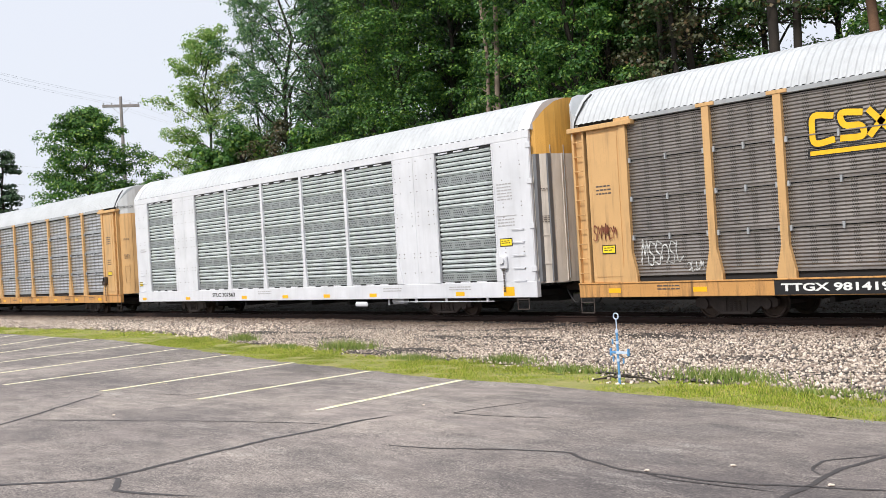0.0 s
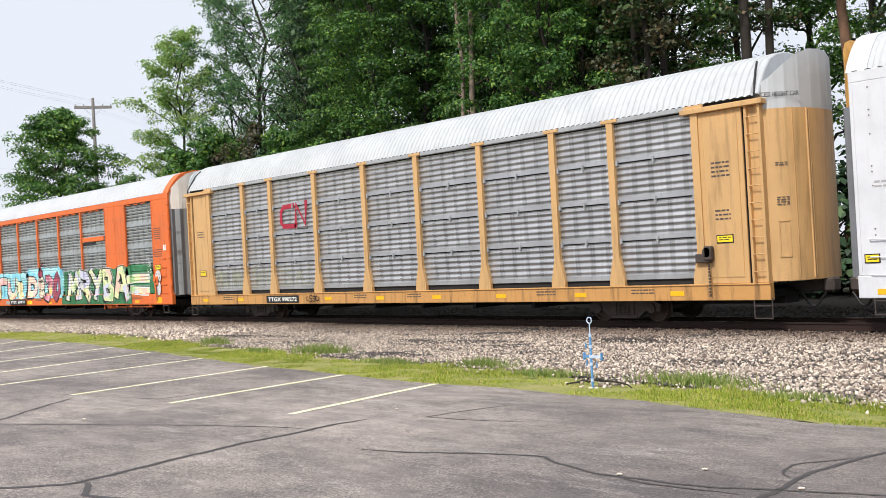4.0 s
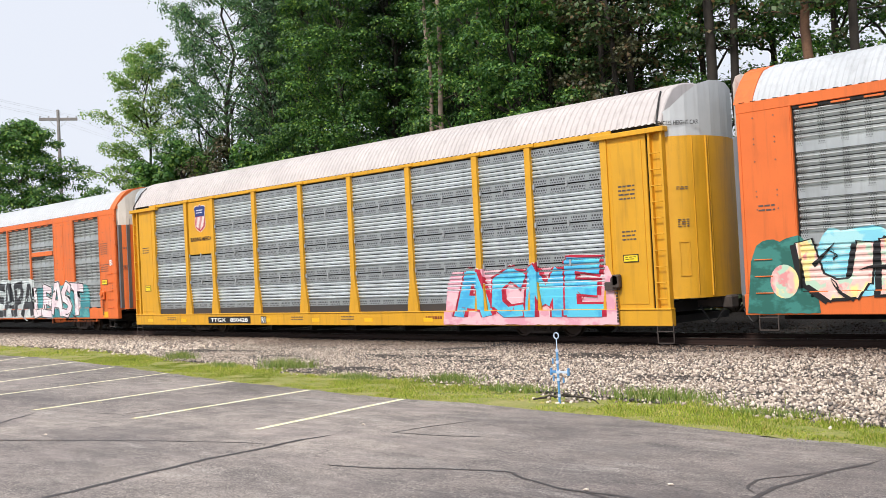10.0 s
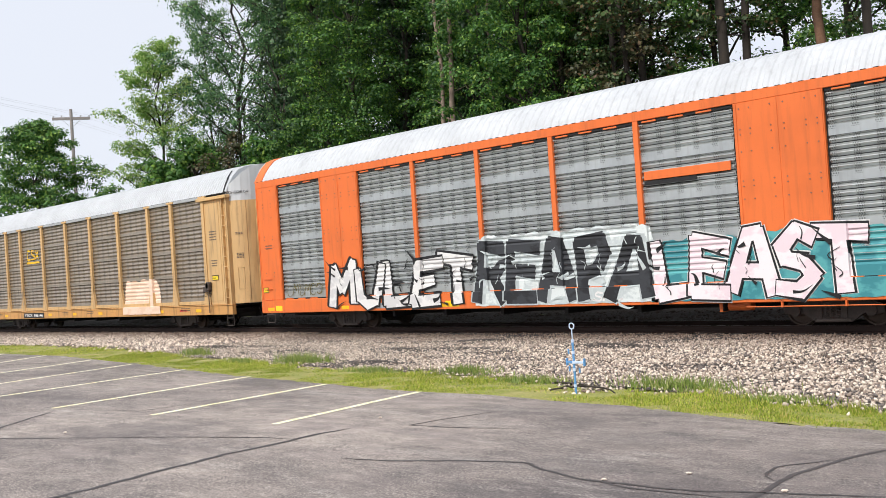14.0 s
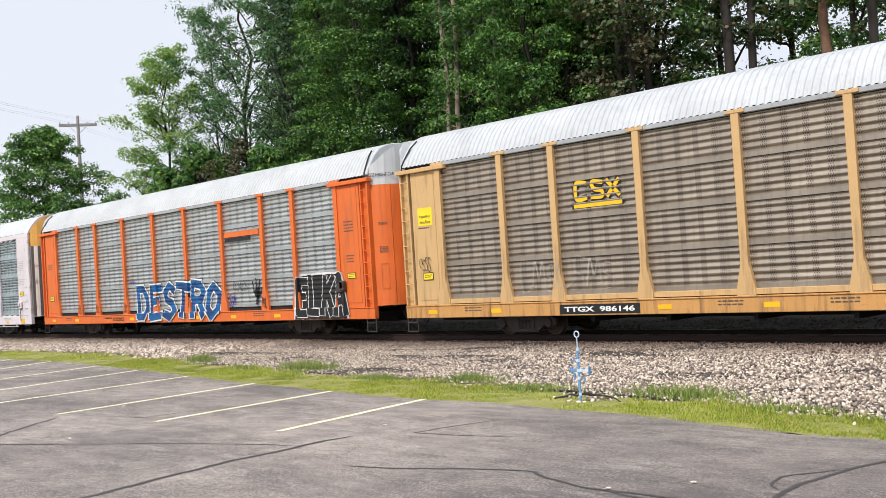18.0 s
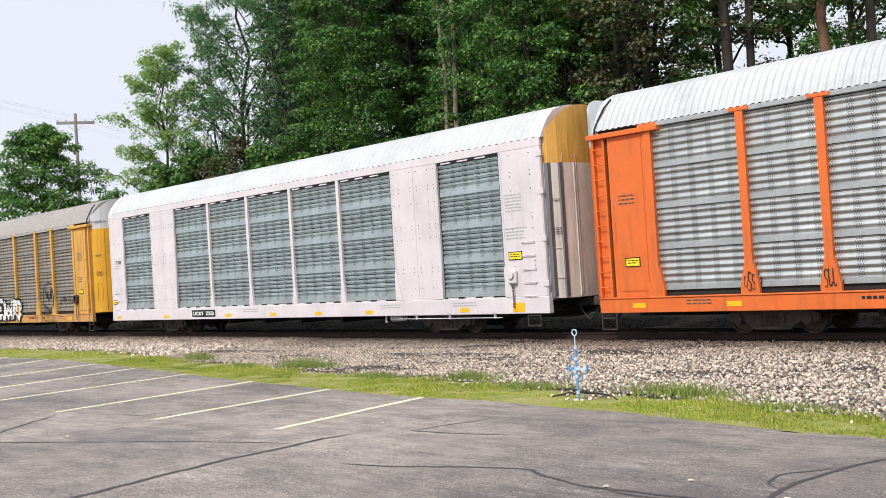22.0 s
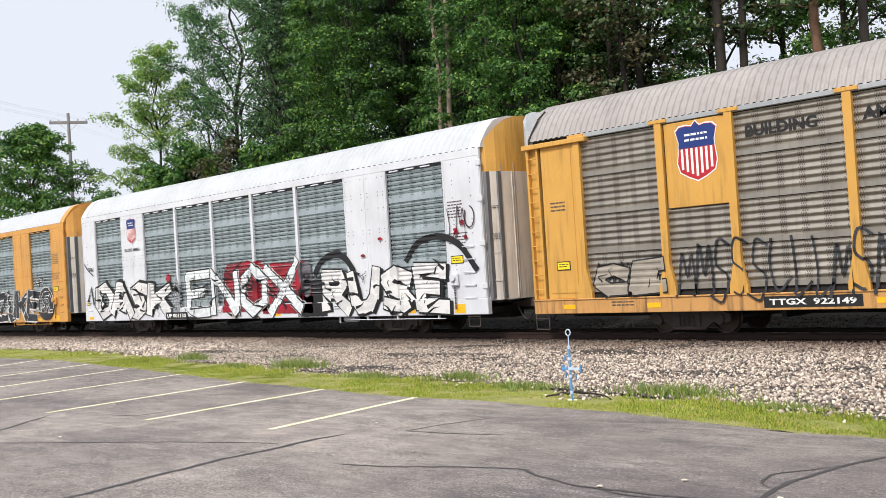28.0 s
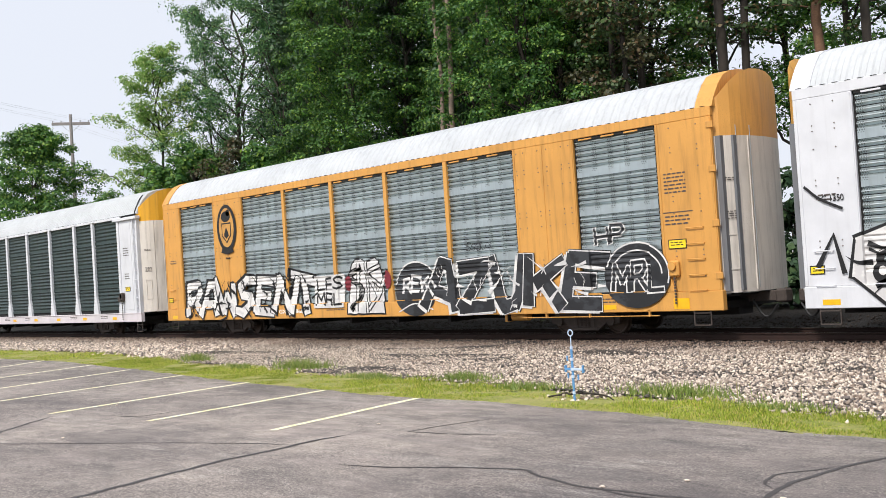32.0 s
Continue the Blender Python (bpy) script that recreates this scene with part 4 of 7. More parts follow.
def stencil(name, text, u, z, high, material, parent, y=SIDE - 0.006, wide=None, bold=0.02, label="", turn=None):
    """Lettering that lies on the side of a car, centred on u, z: one part for each word."""
    v, f = glyphs(text, bold)
    lo, hi = v.min(0), v.max(0)
    s = high / (hi[1] - lo[1])
    sx = s if wide is None else wide / (hi[0] - lo[0])
    mid = (lo + hi) / 2
    for faces in clusters(v, f, 0.28 * (hi[1] - lo[1]), 99):
        ids = sorted({i for q in faces for i in q})
        at = {i: k for k, i in enumerate(ids)}
        pts = [(u + (v[i][0] - mid[0]) * sx, y, z + (v[i][1] - mid[1]) * s) for i in ids]
        ob = part(name, raw_mesh(name, pts, [tuple(at[i] for i in q) for q in faces], material), None, parent, label)
        if turn is not None:
            ob.matrix_basis = turn


def clusters(v, f, gap, gap_up):
    """Faces parted into groups that stand apart by more than the gap, along and then up."""
    def parted(faces, axis, space):
        order = sorted(faces, key=lambda q: min(v[i][axis] for i in q))
        out, end = [], -1e9
        for q in order:
            if not out or min(v[i][axis] for i in q) > end + space:
                out.append([])
            out[-1].append(q)
            end = max(end, max(v[i][axis] for i in q))
        return out
    return [part_up for run in parted(f, 0, gap) for part_up in parted(run, 1, gap_up)]


def bars(name, u, z, w, h, rows, material, parent, y=SIDE - 0.006, seed=0, label=""):
    """A block of small print, as plain bars."""
    rng = random.Random(seed)
    bm = bmesh.new()
    step = h / rows
    for i in range(rows):
        x = u
        while x < u + w - 0.03:
            ln = min(rng.uniform(0.05, 0.16), u + w - x)
            add_box(bm, x, x + ln, y, y + 0.003, z - i * step - step * 0.40, z - i * step)
            x += ln + 0.03
    return tagged(part(name, bm, material, parent, label), kind="stuff")


def placard(parent, u, z, w=0.52, h=0.24, y=SIDE):
    p = part("placard", boxed((u, u + w, y - 0.012, y - 0.002, z, z + h)), M["black"], parent, "yellow placard with black border")
    part("placard_face", boxed((u + 0.025, u + w - 0.025, y - 0.016, y - 0.011, z + 0.025, z + h - 0.025)), M["placard"], p)
    bars("small_print", u + 0.07, z + h * 0.72, w - 0.14, h * 0.5, 2, M["mark"], p, y - 0.019, 3)


# ---- running gear ----


def lathe(profile, sides, material, name):
    v = [(r * math.cos(k), y, r * math.sin(k)) for k in (2 * math.pi * i / sides for i in range(sides)) for y, r in profile]
    n = len(profile)
    f = [(i * n + j, i * n + j + 1, ((i + 1) % sides) * n + j + 1, ((i + 1) % sides) * n + j) for i in range(sides) for j in range(n - 1)]
    return raw_mesh(name, v, f, material)


WHEEL_R = 0.36
WHEELSETS = []


def wheelset_mesh():
    prof = [(-1.02, 0.0), (-1.02, 0.085), (-0.86, 0.085), (-0.83, 0.07), (-0.815, 0.13), (-0.79, 0.14), (-0.775, 0.30), (-0.815, 0.325), (-0.815, WHEEL_R), (-0.715, WHEEL_R + 0.005),
            (-0.70, WHEEL_R + 0.03), (-0.68, WHEEL_R + 0.03), (-0.68, 0.31), (-0.71, 0.28), (-0.70, 0.15), (-0.66, 0.085)]
    return lathe(prof + [(-y, r) for y, r in prof[::-1]], 28, M["wheel"], "wheelset")


def frame_mesh():
    bm = bmesh.new()
    out = [(-1.16, 0.30), (-0.98, 0.27), (-0.70, 0.30), (-0.42, 0.10), (0.42, 0.10), (0.70, 0.30), (0.98, 0.27), (1.16, 0.30), (1.16, 0.47), (0.95, 0.56), (0.40, 0.70), (-0.40, 0.70), (-0.95, 0.56), (-1.16, 0.47)]
    for y in (-1.08, 0.96):
        add_prism(bm, out, y, y + 0.12)
        for s in (-0.88, 0.88):
            add_tube(bm, (s, y - 0.05, WHEEL_R), (s, y + 0.1, WHEEL_R), 0.13, 12)
        for s in (-0.29, 0.29):
            add_box(bm, s - 0.05, s + 0.05, y - 0.03, y + 0.14, 0.18, 0.68, bevel=0.01)
        add_box(bm, -0.42, 0.42, y - 0.03, y + 0.14, 0.10, 0.19, bevel=0.015)
    add_box(bm, -0.2, 0.2, -1.0, 1.0, 0.42, 0.66, bevel=0.02)
    return to_mesh("truck", bm, M["steel_dark"])


def spring_mesh():
    prof = []
    for i in range(5):
        z = i * 0.05
        prof += [(z, 0.035), (z + 0.015, 0.058), (z + 0.035, 0.058), (z + 0.05, 0.035)]
    sides = 10
    v = [(r * math.cos(k), r * math.sin(k), z) for k in (2 * math.pi * i / sides for i in range(sides)) for z, r in prof]
    n = len(prof)
    f = [(i * n + j, ((i + 1) % sides) * n + j, ((i + 1) % sides) * n + j + 1, i * n + j + 1) for i in range(sides) for j in range(n - 1)]
    return raw_mesh("spring", v, f, M["steel_dark"])


def running_gear(car, long, floor):
    """Trucks with wheels, centre sill, couplers and hoses under a car."""
    for u in (4.55, long - 4.55):
        truck = part("truck", stored("truck", frame_mesh), None, car, "dark grimy cast steel truck", (u, 0, 0))
        for s in (-0.88, 0.88):
            w = part("wheelset", stored("wheelset", wheelset_mesh), None, truck, "worn steel wheels on one axle", (s, 0, WHEEL_R))
            WHEELSETS.append((w, s))
        for s in (-0.13, 0.0, 0.13):
            part("spring", stored("spring", spring_mesh), None, truck, "", (s, -1.06, 0.19))
    part("centre_sill", boxed((0.3, long - 0.3, -0.33, 0.33, 0.42, floor)), M["under"], car, "dark centre sill under the floor")
    part("floor", boxed((0.15, long - 0.15, -1.42, 1.42, floor, floor + 0.18)), M["under"], car)
    for u in np.arange(7.2, long - 6.5, 2.4):
        part("cross_bearer", stored(("bearer", floor), lambda: to_mesh("cross_bearer", boxed((0, 0.12, -1.38, 1.38, floor - 0.22, floor)), M["under"])), None, car, "", (u, 0, 0))
    for e, s in ((0, -1), (long, 1)):
        bm = bmesh.new()
        add_box(bm, min(e - s * 0.4, e + s * 0.62), max(e - s * 0.4, e + s * 0.62), -0.12, 0.12, 0.72, 0.98, bevel=0.02)
        add_box(bm, min(e + s * 0.6, e + s * 0.88), max(e + s * 0.6, e + s * 0.88), -0.2, 0.2, 0.68, 1.02, bevel=0.05)
        part("coupler", bm, M["steel_dark"], car, "grimy knuckle coupler")
        bm = bmesh.new()
        pts = [Vector((e + s * (0.15 + 0.6 * t), -0.42 + 0.1 * t, 0.78 - 0.42 * math.sin(math.pi * min(1, t * 1.05) * 0.92))) for t in (i / 7 for i in range(8))]
        for a, b in zip(pts, pts[1:]):
            add_tube(bm, a, b, 0.028, 6)
        part("air_hose", bm, M["black"], car, "black rubber air hose")
        bm = bmesh.new()
        add_tube(bm, (e - s * 0.05, -1.35, 0.98), (e + s * 0.30, -0.45, 0.98), 0.016, 6)
        add_tube(bm, (e + s * 0.30, -0.45, 0.98), (e + s * 0.36, -0.2, 1.1), 0.016, 6)
        part("uncoupling_lever", bm, M["galv"], car, "bent steel uncoupling lever")


def stirrup(car, u, material, z=0.58, y=SIDE, w=0.46):
    bm = bmesh.new()
    for s in (0, w):
        add_box(bm, u + s - 0.012, u + s + 0.012, y - 0.012, y + 0.012, z - 0.34, z + 0.12)
    for h in (z - 0.34, z - 0.05):
        add_box(bm, u, u + w, y - 0.03, y + 0.03, h - 0.011, h + 0.011)
    part("step", bm, material, car, "steel stirrup step")


def ladder(car, u, w, z0, z1, pitch, material, y=SIDE - 0.05, stiles=True):
    bm = bmesh.new()
    z = z0 + 0.1
    while z < z1 - 0.05:
        add_tube(bm, (u, y, z), (u + w, y, z), 0.014, 6)
        for s in (u, u + w):
            add_tube(bm, (s, y, z), (s, y + 0.07, z), 0.014, 6)
        z += pitch
    if stiles:
        for s in (u - 0.02, u + w + 0.02):
            add_box(bm, s - 0.022, s + 0.022, y - 0.01, y + 0.09, z0, z1)
    tagged(part("ladder", bm, material, car, "steel ladder with thin rungs"), kind="stuff")


def end_doors(car, long, low, top, split, edge=None, words=False, bulge=1.0):
    """Curved doors that close both ends, and the cap of the roof over them."""
    plan = [(-0.10, -1.47), (0.10, -1.36), (0.27, -1.12), (0.38, -0.78), (0.44, -0.4), (0.46, 0.0), (0.44, 0.4), (0.38, 0.78), (0.27, 1.12), (0.10, 1.36), (-0.10, 1.47)]
    plan = [(out * bulge, y) for out, y in plan]
    for e, s in ((0.0, -1), (long, 1)):
        for name, lo, hi, m in (("end_door", 1.0, split, low), ("door_top", split, None, top)):
            v = []
            for out, y in plan:
                zt = hi if hi else max(split + 0.05, roof_line(y) - 0.03)
                v += [(e + s * out, y, lo), (e + s * out, y, zt)]
            f = [(2 * i, 2 * i + 2, 2 * i + 3, 2 * i + 1) if s > 0 else (2 * i, 2 * i + 1, 2 * i + 3, 2 * i + 2) for i in range(len(plan) - 1)]
            if hi is None:
                k = tuple(range(1, 2 * len(plan), 2))
                f.append(k if s > 0 else k[::-1])
            ob = part(name, raw_mesh(name, v, f, m, hi is not None), None, car, "curved end door")
        bm = bmesh.new()
        for out, y in ((0.31 * bulge, -1.0), (0.42 * bulge, -0.55)):
            add_tube(bm, (e + s * (out + 0.01), y, 1.1), (e + s * (out + 0.01), y, 5.0), 0.011, 6)
        part("lock_rod", bm, edge or low, car, "steel door lock rod")
        if edge:
            for a, b, y in ((0.02, 0.15, -1.44), (0.27, 0.33, -1.14)):
                x0, x1 = sorted((e + s * a, e + s * b))
                part("door_edge", boxed((x0, x1, y, y + 0.14, 1.05, split)), M["door_grey"], car, "bare grey metal door edge")
        if s > 0:
            # the joint between the two leaves, and a framed hatch with small print on the slanting face
            part("door_joint", boxed((e + 0.405 * bulge, e + 0.43 * bulge, -0.64, -0.60, 1.04, split)), low, car, "joint between the door leaves")
            turn = Matrix.Translation((e + 0.185 * bulge + 0.012, -1.24, 0)) @ Matrix.Rotation(math.atan2(0.24, 0.17 * bulge), 4, "Z")
            hatch = part("hatch", boxed((-0.13, 0.13, -0.01, 0.004, 1.55, 1.575), (-0.13, 0.13, -0.01, 0.004, 2.375, 2.40), (-0.13, -0.11, -0.01, 0.004, 1.55, 2.40), (0.11, 0.13, -0.01, 0.004, 1.55, 2.40)), low, car, "raised frame of a small hatch")
            hatch.matrix_basis = turn
            for z, h in ((2.95, 0.22), (3.75, 0.10)):
                bars("stencil", -0.14, z, 0.28, h, 4 if h > 0.2 else 2, M["faded"], car, -0.012, 7, "small stencilled print").matrix_basis = turn
        if words and s > 0:
            stencil("stencil", "EXCESS HEIGHT CAR", 0, 0, 0.11, M["mark"], car, 0, 1.0, 0.012, "small black warning words",
                    Matrix.Translation((e + 0.19 * bulge + 0.015, -1.27, split + 0.32)) @ Matrix.Rotation(radians(45 if bulge > 1.2 else 56), 4, "Z"))
    for a in (-0.15, long - 0.5):
        part("plinth", boxed((a, a + 0.65, -1.2, 1.2, 0.92, 1.02)), M["under"], car)


def reflectors(car, long, z, y, spots):
    for u in spots:
        part("reflector", boxed((u - 0.2, u + 0.2, y - 0.006, y + 0.002, z - 0.06, z + 0.06)), M["reflector"], car, "small yellow reflector")


def core(car, long, body, z0):
    part("body", boxed((0.12, long - 0.12, SIDE + 0.10, 1.46, z0, EAVE - 0.02)), M["core"], car, "dark inside of the car")
    part("far_side", boxed((0.0, long, 1.47, 1.55, 0.6, EAVE)), body, car, "far side of the car")


def new_style(label, u0, colors):
    """A smooth-sided car: sheet sides with seven large screen windows."""
    car = thing("railcar", label, "railcar", "cars of the passing train")
    body, screen, roof, top, low, rim = (colors[k] for k in ("body", "screen", "roof", "top", "low", "rim"))
    long = LONG_NEW
    core(car, long, body, 0.9)
    running_gear(car, long, 0.62)
    sheets = ((0.0, 1.35), (3.92, 6.0), (20.0, 22.2), (24.8, 26.4))
    for a, b in sheets:
        part("side_sheet", stored(("sheet", a, body.name), lambda: to_mesh("side_sheet", boxed((a + 0.004, b - 0.004, SIDE, SIDE + 0.09, 1.08, 5.24), bevel=0.01), body)), None, car)
        mid = [x for x in ((a + b) / 2,) if b - a > 1.8]
        bm = bmesh.new()
        for x in mid:
            add_box(bm, x - 0.012, x + 0.012, SIDE - 0.012, SIDE, 1.1, 5.22)
        for x in [a + 0.06, b - 0.06]:
            add_box(bm, x - 0.03, x + 0.03, SIDE - 0.014, SIDE, 1.1, 5.22)
        part("seam", stored(("seam", a, body.name), lambda: to_mesh("seam", bm, body)), None, car, "raised seams")
        dots = bmesh.new()
        columns = [a + 0.16, a + 0.42, (a + b) / 2 - 0.16, (a + b) / 2 + 0.16, b - 0.42, b - 0.16] if b - a > 1.8 else [a + 0.42, b - 0.42]
        for x in columns:
            for z in (1.45, 1.95, 2.08, 3.0, 3.3, 3.42, 4.1, 4.5, 4.62, 5.1):
                add_tube(dots, (x, SIDE - 0.014, z), (x, SIDE + 0.002, z), 0.016, 6)
        tagged(part("rivets", stored(("rivets", a), lambda: to_mesh("rivets", dots, M["rivet"])), None, car, "rows of small dark rivets"), kind="stuff")
    part("side_sill", stored(("sill_new", body.name), lambda: to_mesh("side_sill", boxed((-0.02, long + 0.02, SIDE - 0.02, SIDE + 0.16, 0.60, 1.08), bevel=0.015), body)), None, car, "deep side sill")
    part("top_rail", stored(("rail_new", body.name), lambda: to_mesh("top_rail", boxed((0, long, SIDE - 0.004, SIDE + 0.1, 5.24, EAVE + 0.03), bevel=0.012), body)), None, car)
    rows, h = 4, 1.015
    for a, b in WINDOWS_NEW:
        for k in range(rows):
            me = stored(("panel", round(b - a, 2), h, screen.name), lambda: panel_mesh(b - a - 0.10, h, screen, 5, 0.26, 0.042 if screen is SCREEN_DOTTED else 0.032))
            part("screen_panel", me, None, car, "" if k else "ribbed grey-green screen panel", (a + 0.05, SIDE + 0.078, 1.13 + k * (h + 0.006)))
        for z0, z1 in ((5.17, 5.245), (1.085, 1.12)):
            part("window_gap", stored(("gap", round(b - a, 2), z0), lambda: to_mesh("window_gap", boxed((0.03, b - a - 0.03, SIDE + 0.028, SIDE + 0.046, z0, z1)), M["core"])), None, car, "dark gap along the screens", (a, 0, 0))
        bm = bmesh.new()
        for q in range(3):
            x = a + 0.2 + q * (b - a - 0.4) / 3
            add_box(bm, x, x + 0.42, SIDE - 0.002, SIDE + 0.03, 5.17, 5.21)
            add_box(bm, x, x + 0.42, SIDE - 0.002, SIDE + 0.03, 1.085, 1.12)
        tagged(part("clip", stored(("clip", round(b - a, 2), round(a, 1), body.name), lambda: to_mesh("clip", bm, body)), None, car), kind="stuff")
    for u in (8.75, 11.58, 14.42, 17.24):
        def make():
            bm = bmesh.new()
            add_prism(bm, [(-0.075, 5.24), (-0.075, 1.75), (-0.16, 1.08), (0.16, 1.08), (0.075, 1.75), (0.075, 5.24)], SIDE - 0.012, SIDE + 0.08)
            return to_mesh("side_post", bm, body)
        part("side_post", stored(("post_new", body.name), make), None, car, "", (u, 0, 0))
    for u, s in ((6.0, -1), (20.0, 1), (22.2, -1), (24.8, 1)):
        def make():
            bm = bmesh.new()
            q = [(0, 1.09), (0.32 * s, 1.09), (0.10 * s, 1.95), (0, 1.95)]
            add_prism(bm, q if s > 0 else q[::-1], SIDE - 0.03, SIDE)
            return to_mesh("gusset", bm, body)
        part("gusset", stored(("gusset", s, body.name), make), None, car, "", (u, 0, 0))
    part("roof", stored(("roof_new", roof.name), lambda: roof_mesh(0.42, long - 0.42, roof)), None, car, "ribbed pale roof")
    for a, b in ((-0.05, 0.42), (long - 0.42, long + 0.05)):
        part("roof_rim", stored(("rim", a, rim.name), lambda: roof_mesh(a, b, rim, False, 0.03)), None, car, "smooth rim of the roof")
    bm = bmesh.new()
    for i in range(int(long / 0.28)):
        add_box(bm, 0.1 + i * 0.28, 0.22 + i * 0.28, SIDE - 0.006, SIDE + 0.05, EAVE + 0.03, EAVE + 0.042)
    tagged(part("drip_edge", stored("drip_new", lambda: to_mesh("drip_edge", bm, M["core"])), None, car, "row of dark gaps along the eave"), kind="stuff")
    end_doors(car, long, low, top, 4.75, M["galv"])
    ladder(car, 25.55, 0.46, 1.0, 2.75, 0.38, body, SIDE - 0.05, False)
    ladder(car, 0.30, 0.42, 1.0, 2.2, 0.38, body, SIDE - 0.05, False)
    stirrup(car, 25.6, M["steel_dark"], 0.6)
    stirrup(car, 0.32, M["steel_dark"], 0.6)
    for z in (1.35, 2.6, 3.9, 4.95):
        part("door_hinge", stored(("hinge", body.name), lambda: to_mesh("door_hinge", boxed((-0.13, 0.06, SIDE - 0.035, SIDE + 0.02, 0, 0.16), bevel=0.01), body)), None, car, "steel door hinge", (long, 0, z))
    reflectors(car, long, 0.74, SIDE - 0.021, (0.6, 5.0, 9.9, 13.0, 15.8, 18.6, 23.1))
    part("reflector", boxed((25.05, 25.5, SIDE - 0.03, SIDE - 0.02, 0.66, 0.92)), M["reflector"], car, "large yellow reflector")
    placard(car, 25.0, 2.13)
    placard(car, 0.15, 1.35, 0.34, 0.2)
    ink = colors.get("ink", M["faded"])
    bars("stencil", 24.98, 4.0, 0.62, 0.55, 6, ink, car, seed=int(u0), label="small stencilled print")
    bars("stencil", 24.95, 2.95, 0.7, 0.28, 3, ink, car, seed=int(u0) + 1, label="small stencilled print")
    part("stencil_line", boxed((24.9, 25.75, SIDE - 0.007, SIDE - 0.003, 3.02, 3.045)), ink, car)
    bars("stencil", 0.45, 3.1, 0.4, 0.2, 2, ink, car, seed=5, label="small stencilled print")
    for u in (11.0, 19.2, 22.6):
        bars("stencil", u, 0.97, 1.0, 0.16, 2, ink, car, SIDE - 0.026, int(u), "small stencilled print")
    bm = bmesh.new()
    add_tube(bm, (19.4, -1.25, 0.52), (20.0, -1.25, 0.52), 0.12, 14)
    add_box(bm, 19.2, 19.28, -1.4, -1.1, 0.38, 0.66)
    part("brake_cylinder", bm, body, car, "round brake cylinder under the sill")
    bm = bmesh.new()
    add_tube(bm, (20.0, SIDE, 0.5), (24.6, SIDE, 0.5), 0.014, 6)
    for u in (20.9, 22.4, 24.3):
        add_box(bm, u - 0.02, u + 0.02, SIDE - 0.02, SIDE + 0.05, 0.48, 0.66)
    part("brake_rod", bm, body, car, "long thin brake rod under the sill")
    bm = bmesh.new()
    add_box(bm, 25.0, 25.3, SIDE - 0.12, SIDE, 1.45, 1.85, bevel=0.04)
    add_tube(bm, (25.15, SIDE - 0.18, 1.72), (25.15, SIDE - 0.02, 1.72), 0.11, 12)
    part("hand_brake", bm, body, car, "hand brake housing")
    bm = bmesh.new()
    for k in range(9):
        add_box(bm, 25.14, 25.18, SIDE - 0.10, SIDE - 0.07, 0.78 + k * 0.075, 0.84 + k * 0.075)
    part("chain", bm, M["steel_dark"], car, "hanging brake chain")
    return car


